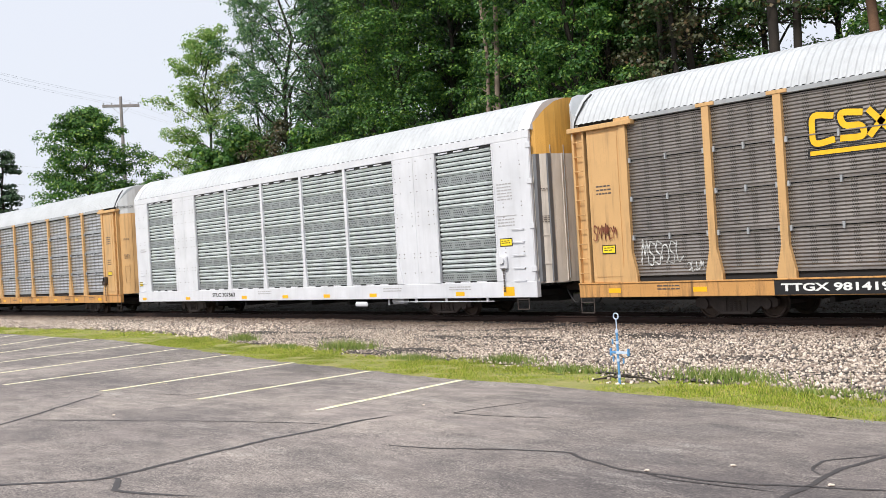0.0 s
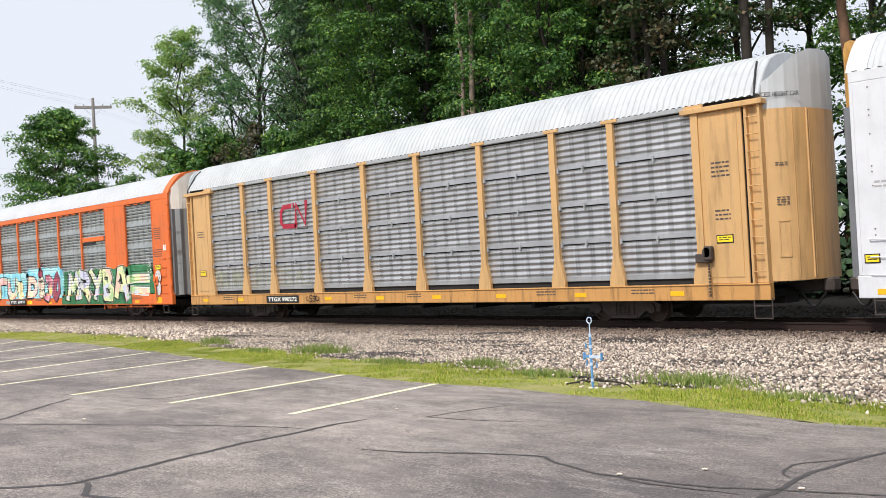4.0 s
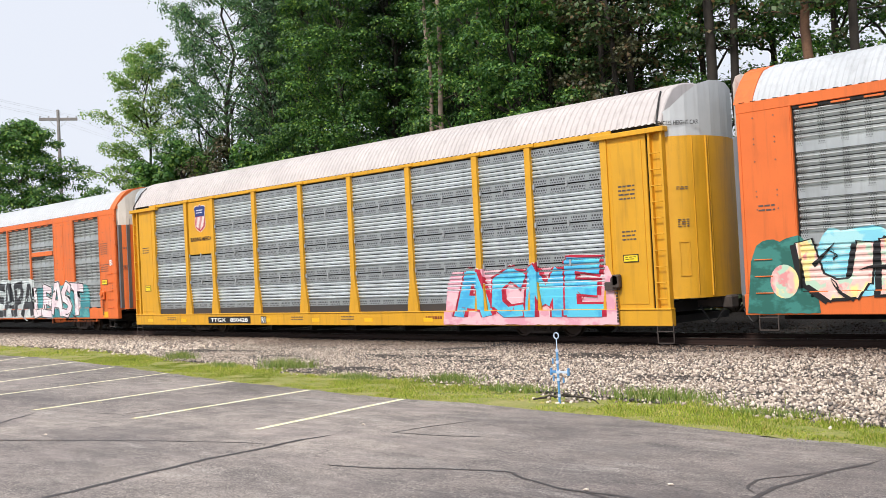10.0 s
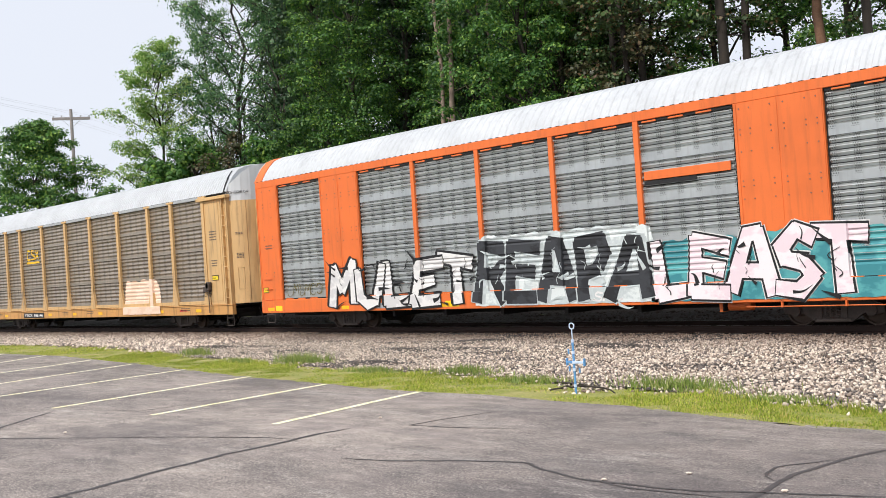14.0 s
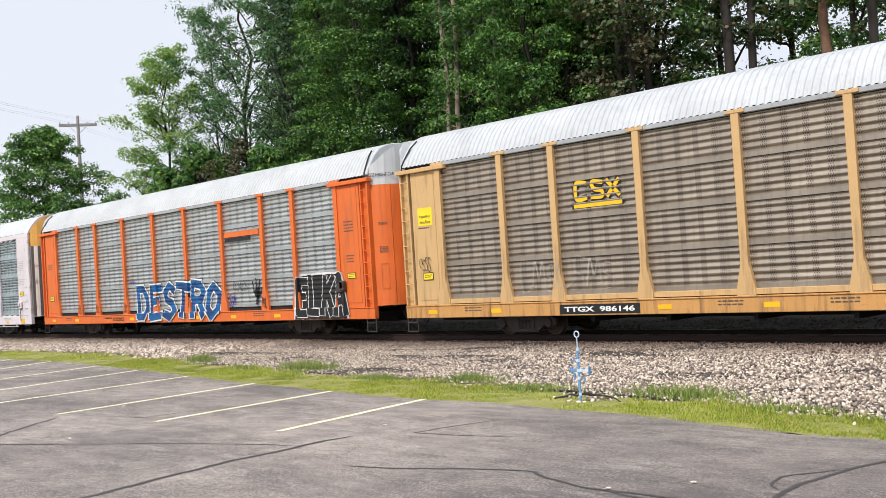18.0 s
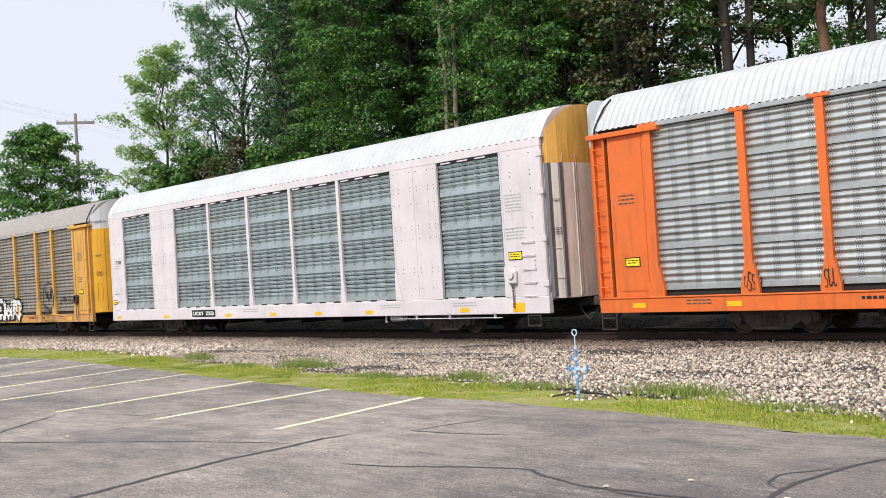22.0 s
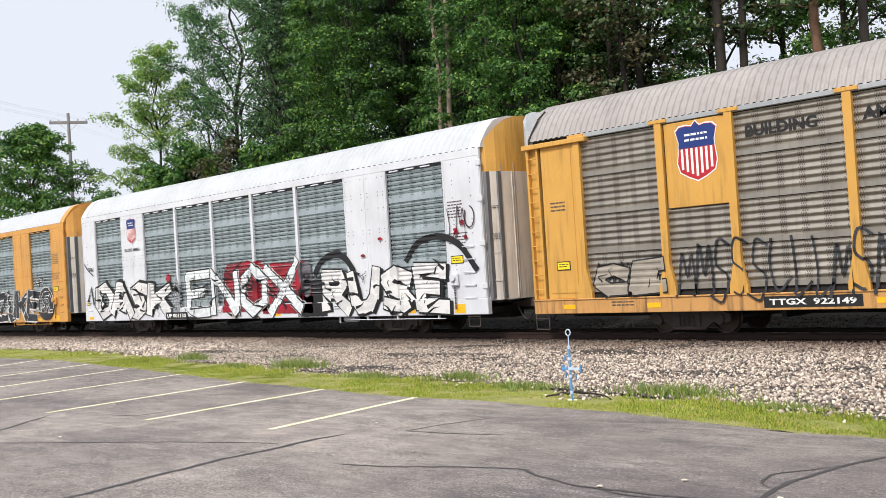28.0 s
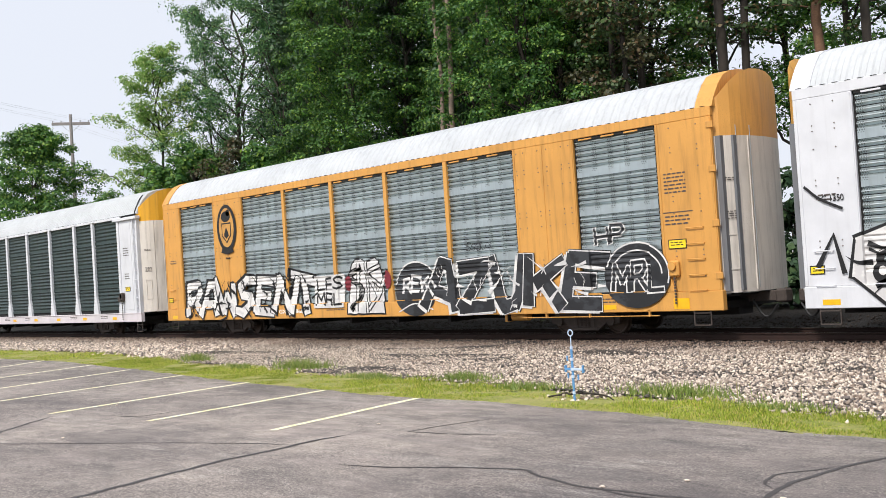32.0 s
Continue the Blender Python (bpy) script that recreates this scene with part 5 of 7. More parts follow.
def old_style(label, u0, colors, drop=0.0, shield=None, gap=0.022):
    """A rack on a flat car: ribbed screens held between outside posts, plain bays and ladders at the ends."""
    car = thing("railcar", label, "railcar", "cars of the passing train")
    body, screen, roof, top, low = (colors[k] for k in ("body", "screen", "roof", "top", "low"))
    trim, sill = colors.get("trim", M["galv"]), colors.get("sill", body)
    long = LONG_OLD
    key, rise = (body.name, drop), 0.04 if drop else 0.0
    core(car, long, body, 0.9 - drop)
    running_gear(car, long, 0.62 - drop)
    part("side_sill", stored(("sill_old", sill.name, drop), lambda: to_mesh("side_sill", boxed((-0.05, long + 0.05, SIDE - 0.03, SIDE + 0.14, 0.58 - drop, 0.95 - drop + rise), (-0.05, long + 0.05, SIDE - 0.055, SIDE + 0.14, 0.94 - drop + rise, 0.98 - drop + rise), bevel=0.01), sill)), None, car, "rust-streaked flat car sill")
    if drop:
        part("skirt", boxed((1.2, long - 1.2, SIDE + 0.03, SIDE + 0.1, 0.96 - drop, 0.995)), M["skirt"], car, "grimy grey skirt above the sill")
    part("top_rail", stored(("rail_old", trim.name), lambda: to_mesh("top_rail", boxed((1.6, long - 1.6, SIDE - 0.01, SIDE + 0.1, 5.22, FOOT_OLD), bevel=0.012), trim)), None, car, "grey rail along the eave")
    foot = 1.0 if drop else 1.13
    h = (5.21 - foot) / 4 - gap
    for i, (a, b) in enumerate(BAYS_OLD):
        for k in range(4):
            if shield and i == 1 and k >= 2:
                continue
            fine = colors.get("fine")
            me = stored(("panel", round(b - a, 2), round(h, 3), screen.name), lambda: panel_mesh(b - a - 0.10, h, screen, 11, 0.05, 0.011) if fine else panel_mesh(b - a - 0.10, h, screen, 5, 0.21 if drop else 0.15, 0.037 if drop else 0.021, 0.20 if drop else 0.0))
            part("screen_panel", me, None, car, "" if k else "weathered ribbed screen panel", (a + 0.05, SIDE + 0.075, foot + k * (h + gap)))
        if colors.get("strip"):
            part("bay_strip", boxed((a + 0.2, b - 0.2, SIDE - 0.012, SIDE + 0.06, 1.0, 1.14), bevel=0.008), colors["strip"], car, "painted strip under the screens")
        if gap > 0.015:
            bm = bmesh.new()
            for k in (1, 2) if shield and i == 1 else (1, 2, 3):
                z = foot + k * (h + gap)
                add_box(bm, (a + b) / 2 - 0.025, (a + b) / 2 + 0.025, SIDE + 0.0, SIDE + 0.06, z - 0.10, z + 0.06)
                for x in (a + 0.15, b - 0.15):
                    add_box(bm, x - 0.03, x + 0.03, SIDE + 0.0, SIDE + 0.06, z - 0.08, z + 0.05)
            tagged(part("clip", stored(("clip_old", round(a, 1), screen.name, bool(shield)), lambda: to_mesh("clip", bm, M["galv"])), None, car, "small bright panel clips"), kind="stuff")
    for u in POSTS_OLD + (1.75, 25.05):
        def make():
            bm = bmesh.new()
            z = 0.98 - drop
            add_prism(bm, [(-0.10, 5.30), (-0.10, 1.75), (-0.24, z + 0.16), (-0.24, z), (0.24, z), (0.24, z + 0.16), (0.10, 1.75), (0.10, 5.30)], SIDE - 0.04, SIDE + 0.07)
            add_box(bm, -0.26, 0.26, SIDE - 0.055, SIDE + 0.02, 5.24, 5.33, bevel=0.008)
            return to_mesh("side_post", bm, body)
        part("side_post", stored(("post_old",) + key, make), None, car, "flared steel side post", (u, 0, 0))
    if shield:
        part("sign_plate", boxed((4.48, 6.27, SIDE + 0.02, SIDE + 0.06, 3.12, 5.20), bevel=0.01), body, car, "plain painted plate between two posts")
    for a, b, s in ((0.48, 1.66, 1), (25.14, 26.32, -1)):
        z = 0.98 - drop
        part("end_panel", stored(("endp", a) + key, lambda: to_mesh("end_panel", boxed((a, b, SIDE, SIDE + 0.06, z, 5.12), (a + 0.12, b - 0.12, SIDE - 0.012, SIDE, z + 0.15, 5.0), bevel=0.012), body)), None, car, "plain painted end panel")
        x0 = -0.02 if s > 0 else long - 0.40
        part("end_post", stored(("endq", a) + key, lambda: to_mesh("end_post", boxed((x0, x0 + 0.42, SIDE + 0.08, SIDE + 0.14, z, 5.12), (x0, x0 + 0.07, SIDE - 0.03, SIDE + 0.1, z, 5.15), (x0 + 0.35, x0 + 0.42, SIDE - 0.03, SIDE + 0.1, z, 5.15), bevel=0.008), body)), None, car)
        ladder(car, x0 + 0.07, 0.28, 1.15 - drop, 5.0, 0.40, body, SIDE - 0.05, False)
        c0, c1 = (-0.12, 2.1) if s > 0 else (long - 2.1, long + 0.12)
        part("cap_beam", stored(("cap", a) + key, lambda: to_mesh("cap_beam", boxed((c0, c1, SIDE - 0.11, SIDE + 0.12, 5.12, 5.25), bevel=0.012), body)), None, car, "overhanging beam above the end bay")
        stirrup(car, x0, M["steel_dark"], 0.5 - drop)
    part("roof", stored(("roof_old", roof.name), lambda: roof_mesh(0.0, long, roof, True, 0.0, FOOT_OLD)), None, car, "ribbed pale roof")
    bm = bmesh.new()
    for i in range(int(long / 0.19)):
        add_box(bm, 0.08 + i * 0.19, 0.17 + i * 0.19, SIDE - 0.005, SIDE + 0.05, FOOT_OLD - 0.012, FOOT_OLD + 0.004)
    tagged(part("drip_edge", stored("drip_old", lambda: to_mesh("drip_edge", bm, M["core"])), None, car, "row of dark gaps along the eave"), kind="stuff")
    end_doors(car, long, low, top, 5.0, None, words=colors.get("words", False), bulge=1.6)
    for e, s in ((0.0, 1), (long, -1)):
        bm = bmesh.new()
        seal = [Vector((e + s * x, y, z)) for x, y, z in ((0.10, -1.56, 5.22), (0.11, -1.55, 5.40), (0.15, -1.44, 5.62), (0.22, -1.22, 5.98), (0.30, -1.0, 6.20))]
        for a, b in zip(seal, seal[1:]):
            add_tube(bm, a, b, 0.026, 6)
        part("roof_seal", bm, M["black"], car, "black seal strip across the roof end")
    reflectors(car, long, 0.76 - drop, SIDE - 0.031, (1.2, 3.9, 9.7, 12.6, 15.4, 18.2, 21.2, 24.3))
    ink = colors.get("ink", M["faded"])
    for u in (2.6, 11.2, 14.0, 19.6, 22.9):
        bars("stencil", u, 0.88 - drop, 0.7, 0.16, 2, ink, car, SIDE - 0.036, int(u), "small stencilled print")
    bars("stencil", 25.45, 3.9, 0.5, 0.42, 4, ink, car, SIDE - 0.018, int(u0), "boxed stencilled print")
    bars("stencil", 25.5, 2.75, 0.42, 0.3, 3, ink, car, SIDE - 0.018, int(u0) + 2, "small stencilled print")
    bars("stencil", 0.75, 3.6, 0.5, 0.3, 3, ink, car, SIDE - 0.018, int(u0) + 3, "small stencilled print")
    placard(car, 0.85, 1.75, 0.46, 0.24, SIDE - 0.013)
    placard(car, 25.5, 1.95, 0.46, 0.2, SIDE - 0.013)
    bm = bmesh.new()
    add_box(bm, 24.95, 25.35, SIDE - 0.16, SIDE + 0.02, 1.5 - drop, 1.72 - drop, bevel=0.02)
    add_tube(bm, (25.3, SIDE - 0.2, 1.75 - drop), (25.3, SIDE - 0.04, 1.75 - drop), 0.12, 12)
    add_box(bm, 25.22, 25.42, SIDE - 0.2, SIDE - 0.02, 1.55 - drop, 1.9 - drop, bevel=0.03)
    part("hand_brake", bm, M["steel_dark"], car, "grimy hand brake housing")
    bm = bmesh.new()
    for k in range(10):
        add_box(bm, 25.29, 25.33, SIDE - 0.14, SIDE - 0.11, 0.68 - drop + k * 0.08, 0.74 - drop + k * 0.08)
    part("chain", bm, M["steel_dark"], car, "hanging brake chain")
    return car

# ---- sprayed pictures and marks on the cars ----
SPRAY = {}


def spray(name, r, g, b, r2=None, g2=None, b2=None, scale=1.6, more=()):
    """Spray paint, one colour or two drifting into one another."""
    if name not in SPRAY:
        n = Nodes("spray_" + name)
        a = srgb(r, g, b)
        c = srgb(r2, g2, b2) if r2 is not None else shade(a, 0.85)
        col = n.mix(n.ramp(n.noise(scale, 4, (1, 1, 1.6)), 0.46, 0.54), a, c)
        for i, extra in enumerate(more):
            col = n.mix(n.ramp(n.noise(scale * (0.8 + 0.37 * i), 3, (1.3, 1, 0.8 + 0.3 * i)), 0.55, 0.60), col, srgb(*extra))
        col = n.mix(n.ramp(n.noise(35, 3), 0.6, 0.8, 0.0, 0.4), col, shade(a, 0.5))
        SPRAY[name] = n.done(col, 0.55)
    return SPRAY[name]


def smooth(points, per=5):
    p = [np.array(q, float) for q in points]
    p = [2 * p[0] - p[1]] + p + [2 * p[-1] - p[-2]]
    out = []
    for a, b, c, d in zip(p, p[1:], p[2:], p[3:]):
        for i in range(per):
            t = i / per
            out.append(0.5 * (2 * b + (c - a) * t + (2 * a - 5 * b + 4 * c - d) * t * t + (3 * b - a - 3 * c + d) * t ** 3))
    return np.array(out + [p[-2]])


LETTER_LINES = {
    "A": (((0, 0), (0.36, 1), (0.64, 1), (1, 0)), ((0.2, 0.34), (0.8, 0.34))),
    "C": (((0.95, 0.85), (0.55, 1), (0.1, 0.78), (0.06, 0.28), (0.42, 0), (0.95, 0.12)),),
    "D": (((0.1, 0), (0.1, 1), (0.6, 0.98), (0.94, 0.64), (0.9, 0.24), (0.55, 0.02), (0.1, 0)),),
    "E": (((0.95, 0.96), (0.1, 1), (0.1, 0), (0.95, 0.03)), ((0.1, 0.52), (0.78, 0.52))),
    "F": (((0.1, 0), (0.1, 1), (0.95, 1)), ((0.1, 0.5), (0.75, 0.5))),
    "H": (((0.08, 0), (0.08, 1)), ((0.92, 0), (0.92, 1)), ((0.08, 0.5), (0.92, 0.5))),
    "K": (((0.1, 0), (0.1, 1)), ((0.96, 1), (0.18, 0.45)), ((0.42, 0.6), (1, 0))),
    "L": (((0.12, 1), (0.1, 0.02), (0.95, 0.06)),),
    "M": (((0, 0), (0.12, 1), (0.5, 0.36), (0.88, 1), (1, 0)),),
    "N": (((0.05, 0), (0.08, 1), (0.9, 0.05), (0.95, 1)),),
    "O": (((0.5, 1), (0.1, 0.76), (0.06, 0.28), (0.46, 0), (0.92, 0.22), (0.94, 0.72), (0.5, 1)),),
    "P": (((0.1, 0), (0.1, 1), (0.74, 0.98), (0.92, 0.72), (0.66, 0.45), (0.12, 0.45)),),
    "R": (((0.1, 0), (0.1, 1), (0.74, 0.98), (0.92, 0.74), (0.66, 0.5), (0.12, 0.48)), ((0.46, 0.48), (0.98, 0))),
    "S": (((0.92, 0.86), (0.5, 1), (0.1, 0.8), (0.28, 0.56), (0.76, 0.44), (0.92, 0.2), (0.5, 0), (0.05, 0.12)),),
    "T": (((0, 0.97), (1, 0.97)), ((0.5, 0.97), (0.46, 0))),
    "U": (((0.06, 1), (0.1, 0.24), (0.4, 0), (0.72, 0.05), (0.92, 0.3), (0.95, 1)),),
    "W": (((0, 1), (0.2, 0), (0.5, 0.64), (0.78, 0), (1, 1)),),
    "X": (((0, 1), (1, 0)), ((1, 1), (0, 0))),
    "Y": (((0, 1), (0.48, 0.5), (0.46, 0)), ((1, 1), (0.48, 0.5))),
    "Z": (((0.05, 0.97), (0.95, 1), (0.08, 0.03), (0.98, 0)),),
    "B": (((0.1, 0), (0.1, 1), (0.7, 0.98), (0.86, 0.78), (0.6, 0.54), (0.12, 0.54)), ((0.6, 0.54), (0.95, 0.3), (0.7, 0.01), (0.1, 0))),
    "3": (((0.08, 0.9), (0.55, 1), (0.9, 0.78), (0.45, 0.52), (0.95, 0.3), (0.6, 0), (0.05, 0.1)),),
    "0": (((0.5, 1), (0.1, 0.76), (0.06, 0.28), (0.46, 0), (0.92, 0.22), (0.94, 0.72), (0.5, 1)),),
}


class Shapes:
    """Flat shapes on the side of a car, in (u, z)."""

    def __init__(self):
        self.v, self.f = [], []

    def poly(self, pts):
        k = len(self.v)
        self.v += [(float(p[0]), float(p[1]), 0.0) for p in pts]
        self.f.append(tuple(range(k, k + len(pts))))

    def poly_on(self, pts):
        self.poly(pts)
        return self

    def stroke(self, pts, w, curved=True, taper=1.0):
        p = smooth(pts) if curved else np.array(pts, float)
        d = np.gradient(p, axis=0)
        d /= np.linalg.norm(d, axis=1, keepdims=True) + 1e-9
        nrm = np.stack([-d[:, 1], d[:, 0]], 1)
        ww = w / 2 * np.linspace(1, taper, len(p))[:, None]
        a, b = p + nrm * ww, p - nrm * ww
        k, n = len(self.v), len(p)
        self.v += [(q[0], q[1], 0.0) for q in a] + [(q[0], q[1], 0.0) for q in b]
        self.f += [(k + n + i, k + n + i + 1, k + i + 1, k + i) for i in range(n - 1)]
        return self

    def disc(self, u, z, r, rz=None, n=20, ragged=0.0, seed=0):
        rng = random.Random(seed)
        rz = rz or r
        self.poly([(u + math.cos(k) * r * (1 + rng.uniform(-ragged, ragged)), z + math.sin(k) * rz * (1 + rng.uniform(-ragged, ragged))) for k in (2 * math.pi * i / n for i in range(n))])
        return self

    def cloud(self, u0, u1, z0, z1, seed, puff=0.10):
        """A sprayed patch: round shoulders and a ragged upper edge."""
        rng = random.Random(seed)
        m = max(8, int((u1 - u0) / 0.14))
        r = min(0.45, (u1 - u0) / 3)
        low = [(u0 + (u1 - u0) * i / m, z0 + rng.uniform(0, 0.03)) for i in range(m + 1)]
        high = []
        for i in range(m + 1):
            x = (u1 - u0) * i / m
            e = max(0.0, 1 - min(x, u1 - u0 - x) / r)
            env = math.sqrt(max(0.0, 1 - e * e))
            bump = puff * (abs(math.sin(i * 0.55 + seed)) + 0.7 * abs(math.sin(i * 0.23 + seed * 2)) + rng.uniform(-0.4, 0.4))
            high.append((u0 + x, z0 + 0.06 + (z1 - z0) * env * 0.92 + bump * (0.3 + 0.7 * env) * 0.8 - 0.02))
        for i in range(m):
            self.poly([low[i], low[i + 1], high[i + 1], high[i]])
        return self

    def bar(self, p, q, w, lift):
        """One straight limb of a letter, a little longer than its line."""
        p, q = np.array(p), np.array(q)
        d = (q - p) / (np.linalg.norm(q - p) + 1e-9)
        n = np.array((-d[1], d[0])) * w / 2
        p, q = p - d * w * 0.26, q + d * w * 0.26
        k = len(self.v)
        lo, hi = (1.14, 0.88) if p[1] < q[1] - 0.1 else (0.88, 1.14) if q[1] < p[1] - 0.1 else (1.0, 1.0)
        self.v += [(float(a[0]), max(0.585, float(a[1])), lift) for a in (p - n * lo, q - n * hi, q + n * hi, p + n * lo)]
        self.f.append((k, k + 1, k + 2, k + 3))

    def letters(self, word, u0, u1, z0, z1, fat, seed, jolt=0.08, lap=0.90, only=None, slip=(0, 0)):
        """Angular block letters, each one bent and leaning in its own way."""
        rng = random.Random(seed)
        cell = (u1 - u0) / len(word)
        for i, ch in enumerate(word):
            w, h = cell * lap, (z1 - z0) * rng.uniform(0.90, 1.02)
            lean, turn, bend, ph = rng.uniform(-jolt, jolt) * 2, rng.uniform(-jolt, jolt) * 1.5, rng.uniform(-1, 1), rng.uniform(0, 6)
            shift = rng.uniform(-0.04, 0.04)
            if only is not None and i != only:
                continue

            def bent_point(x, y):
                t = y * 2 - 1
                flare = 1 + 0.20 * jolt / 0.08 * (t ** 2 - 0.4) + 0.08 * t * bend
                u = u0 + i * cell + (0.5 + (x - 0.5) * flare - 0.5 * (lap - 1)) * w + lean * t * 0.5 * h + 0.04 * h * math.sin(2.6 * t + ph)
                z = z0 + (y + turn * (x - 0.5)) * h + shift + 0.03 * h * math.sin(5.0 * x + ph) * (0.2 + y)
                return u + slip[0], max(z, z0 - 0.01) + slip[1]

            k = 0
            for line in LETTER_LINES[ch]:
                pts = [bent_point(x, y) for x, y in line]
                for p, q in zip(pts, pts[1:]):
                    self.bar(p, q, 0.07 * cell + 2 * fat, 0.00012 * (k + 9 * (i % 2)))
                    k += 1
        return self

    def wild(self, u0, u1, z0, z1, count, w, seed, thin=0.0):
        """Interlocking strokes too tangled to read."""
        rng = random.Random(seed)
        cell = (u1 - u0) / count
        for i in range(count):
            a = u0 + i * cell
            h = (z1 - z0) * rng.uniform(0.85, 1.05)
            for j in range(3):
                style = rng.randrange(4)
                x = a + cell * rng.uniform(0.1, 0.9)
                if style == 0:
                    pts = [(x, z0 + rng.uniform(0, 0.1) * h), (x + cell * rng.uniform(-0.15, 0.15), z0 + 0.5 * h), (x + cell * rng.uniform(-0.2, 0.2), z0 + h)]
                elif style == 1:
                    pts = [(a, z0 + 0.2 * h), (a + cell * 0.5, z0 + h * rng.uniform(0.7, 1.0)), (a + cell, z0 + h * rng.uniform(0.1, 0.5))]
                elif style == 2:
                    pts = [(a + cell * 0.8, z0 + h * 0.9), (a + cell * 0.1, z0 + h * 0.75), (a + cell * 0.8, z0 + h * 0.45), (a + cell * 0.2, z0 + h * 0.08)]
                else:
                    pts = [(a, z0 + h * rng.uniform(0.4, 0.9)), (a + cell * 0.6, z0 + h * rng.uniform(0.3, 0.6)), (a + cell * 1.2, z0 + h * rng.uniform(0.6, 1.0))]
                self.stroke(pts, max(0.02, w * rng.uniform(0.75, 1.2) - thin), style != 3)
        return self


def sliced(faces, axis, levels):
    """Cut convex faces along lines of constant u (axis 0) or z (axis 1)."""
    out = []
    for face in faces:
        lo, hi = min(p[axis] for p in face), max(p[axis] for p in face)
        rest = face
        for k in levels:
            if k <= lo + 1e-5 or k >= hi - 1e-5:
                continue
            below, above = [], []
            for p, q in zip(rest, rest[1:] + rest[:1]):
                (below if p[axis] < k else above).append(p)
                if (p[axis] < k) != (q[axis] < k):
                    t = (k - p[axis]) / (q[axis] - p[axis])
                    c = tuple(a + (b - a) * t for a, b in zip(p, q))
                    below.append(c), above.append(c)
            if len(below) > 2:
                out.append(below)
            rest = above
            if len(rest) < 3:
                break
        if len(rest) > 2:
            out.append(rest)
    return out


def relief(old, drop):
    """Where the side of a car stands proud, and the depth of its screens by height."""
    if old:
        proud = [(p - 0.13, p + 0.13) for p in POSTS_OLD + (1.75, 25.05)] + [(-0.1, 1.6), (25.2, 26.9)]
        front, sill, sill_top, back, h, step, flat = SIDE - 0.050, SIDE - 0.064, 1.0 - drop, SIDE + 0.075, 1.0, 1.02, 0.24 if drop else 0.15
    else:
        proud = [(-0.1, 1.37), (3.90, 6.33), (8.59, 8.91), (11.42, 11.74), (14.26, 14.58), (17.08, 17.40), (19.67, 22.53), (24.47, 26.6)]
        front, sill, sill_top, back, h, step, flat = SIDE - 0.036, SIDE - 0.036, 1.09, SIDE + 0.078, 1.015, 1.021, 0.26
    zs, ys = [], []
    if drop:
        zs, ys = [sill_top + 0.012, 1.125], [SIDE + 0.018, SIDE + 0.018]
    deep = 0.028 if not old else 0.034 if drop else 0.021
    for k in range(2):
        for z, out in panel_profile(h, 5, flat, 4, deep * 0.65):
            zs.append(1.13 + k * step + z)
            ys.append(back - max(out, -0.012) - 0.016)
    return proud, front, sill, sill_top, zs, ys


def lay(car, name, shapes, material, label, depth=0, old=False, drop=0.0):
    """Paint laid on a car's side: it follows sill, posts and the ribs of the screens. Patches that stand apart become parts of their own."""
    first = None
    for group in clusters(shapes.v, shapes.f, 0.02, 0.02):
        ob = lay_patch(car, name, [[shapes.v[i] for i in f] for f in group], material, label, depth, old, drop)
        first = first or ob
    return first


def lay_patch(car, name, faces, material, label, depth, old, drop):
    proud, front, sill, sill_top, zs, ys = relief(old, drop)
    lo, hi = min(p[0] for f in faces for p in f), max(p[0] for f in faces for p in f)
    edges = sorted(x for a, b in proud for x in (a - 0.012, a, b, b + 0.012) if lo < x < hi)
    faces = sliced(faces, 0, edges)
    low = [f for f in faces if max(p[1] for p in f) < sill_top]
    levels = sorted([sill_top, sill_top + 0.012] + zs)
    faces = low + sliced([f for f in faces if max(p[1] for p in f) >= sill_top], 1, levels)
    verts, polys = [], []
    for f in faces:
        k = len(verts)
        for u, z, dy in f:
            if z <= sill_top + 0.001:
                y = sill
            elif any(a - 0.001 <= u <= b + 0.001 for a, b in proud):
                y = front
            else:
                y = float(np.interp(z, zs, ys))
            verts.append((u, y - dy - 0.004 * depth, z))
        polys.append(tuple(range(k, k + len(f))))
    ob = part(name, raw_mesh(name, verts, polys, material), None, car, label)
    return tagged(ob, kind="stuff") if name in ("graffiti_detail", "letter_detail", "scribble") else ob


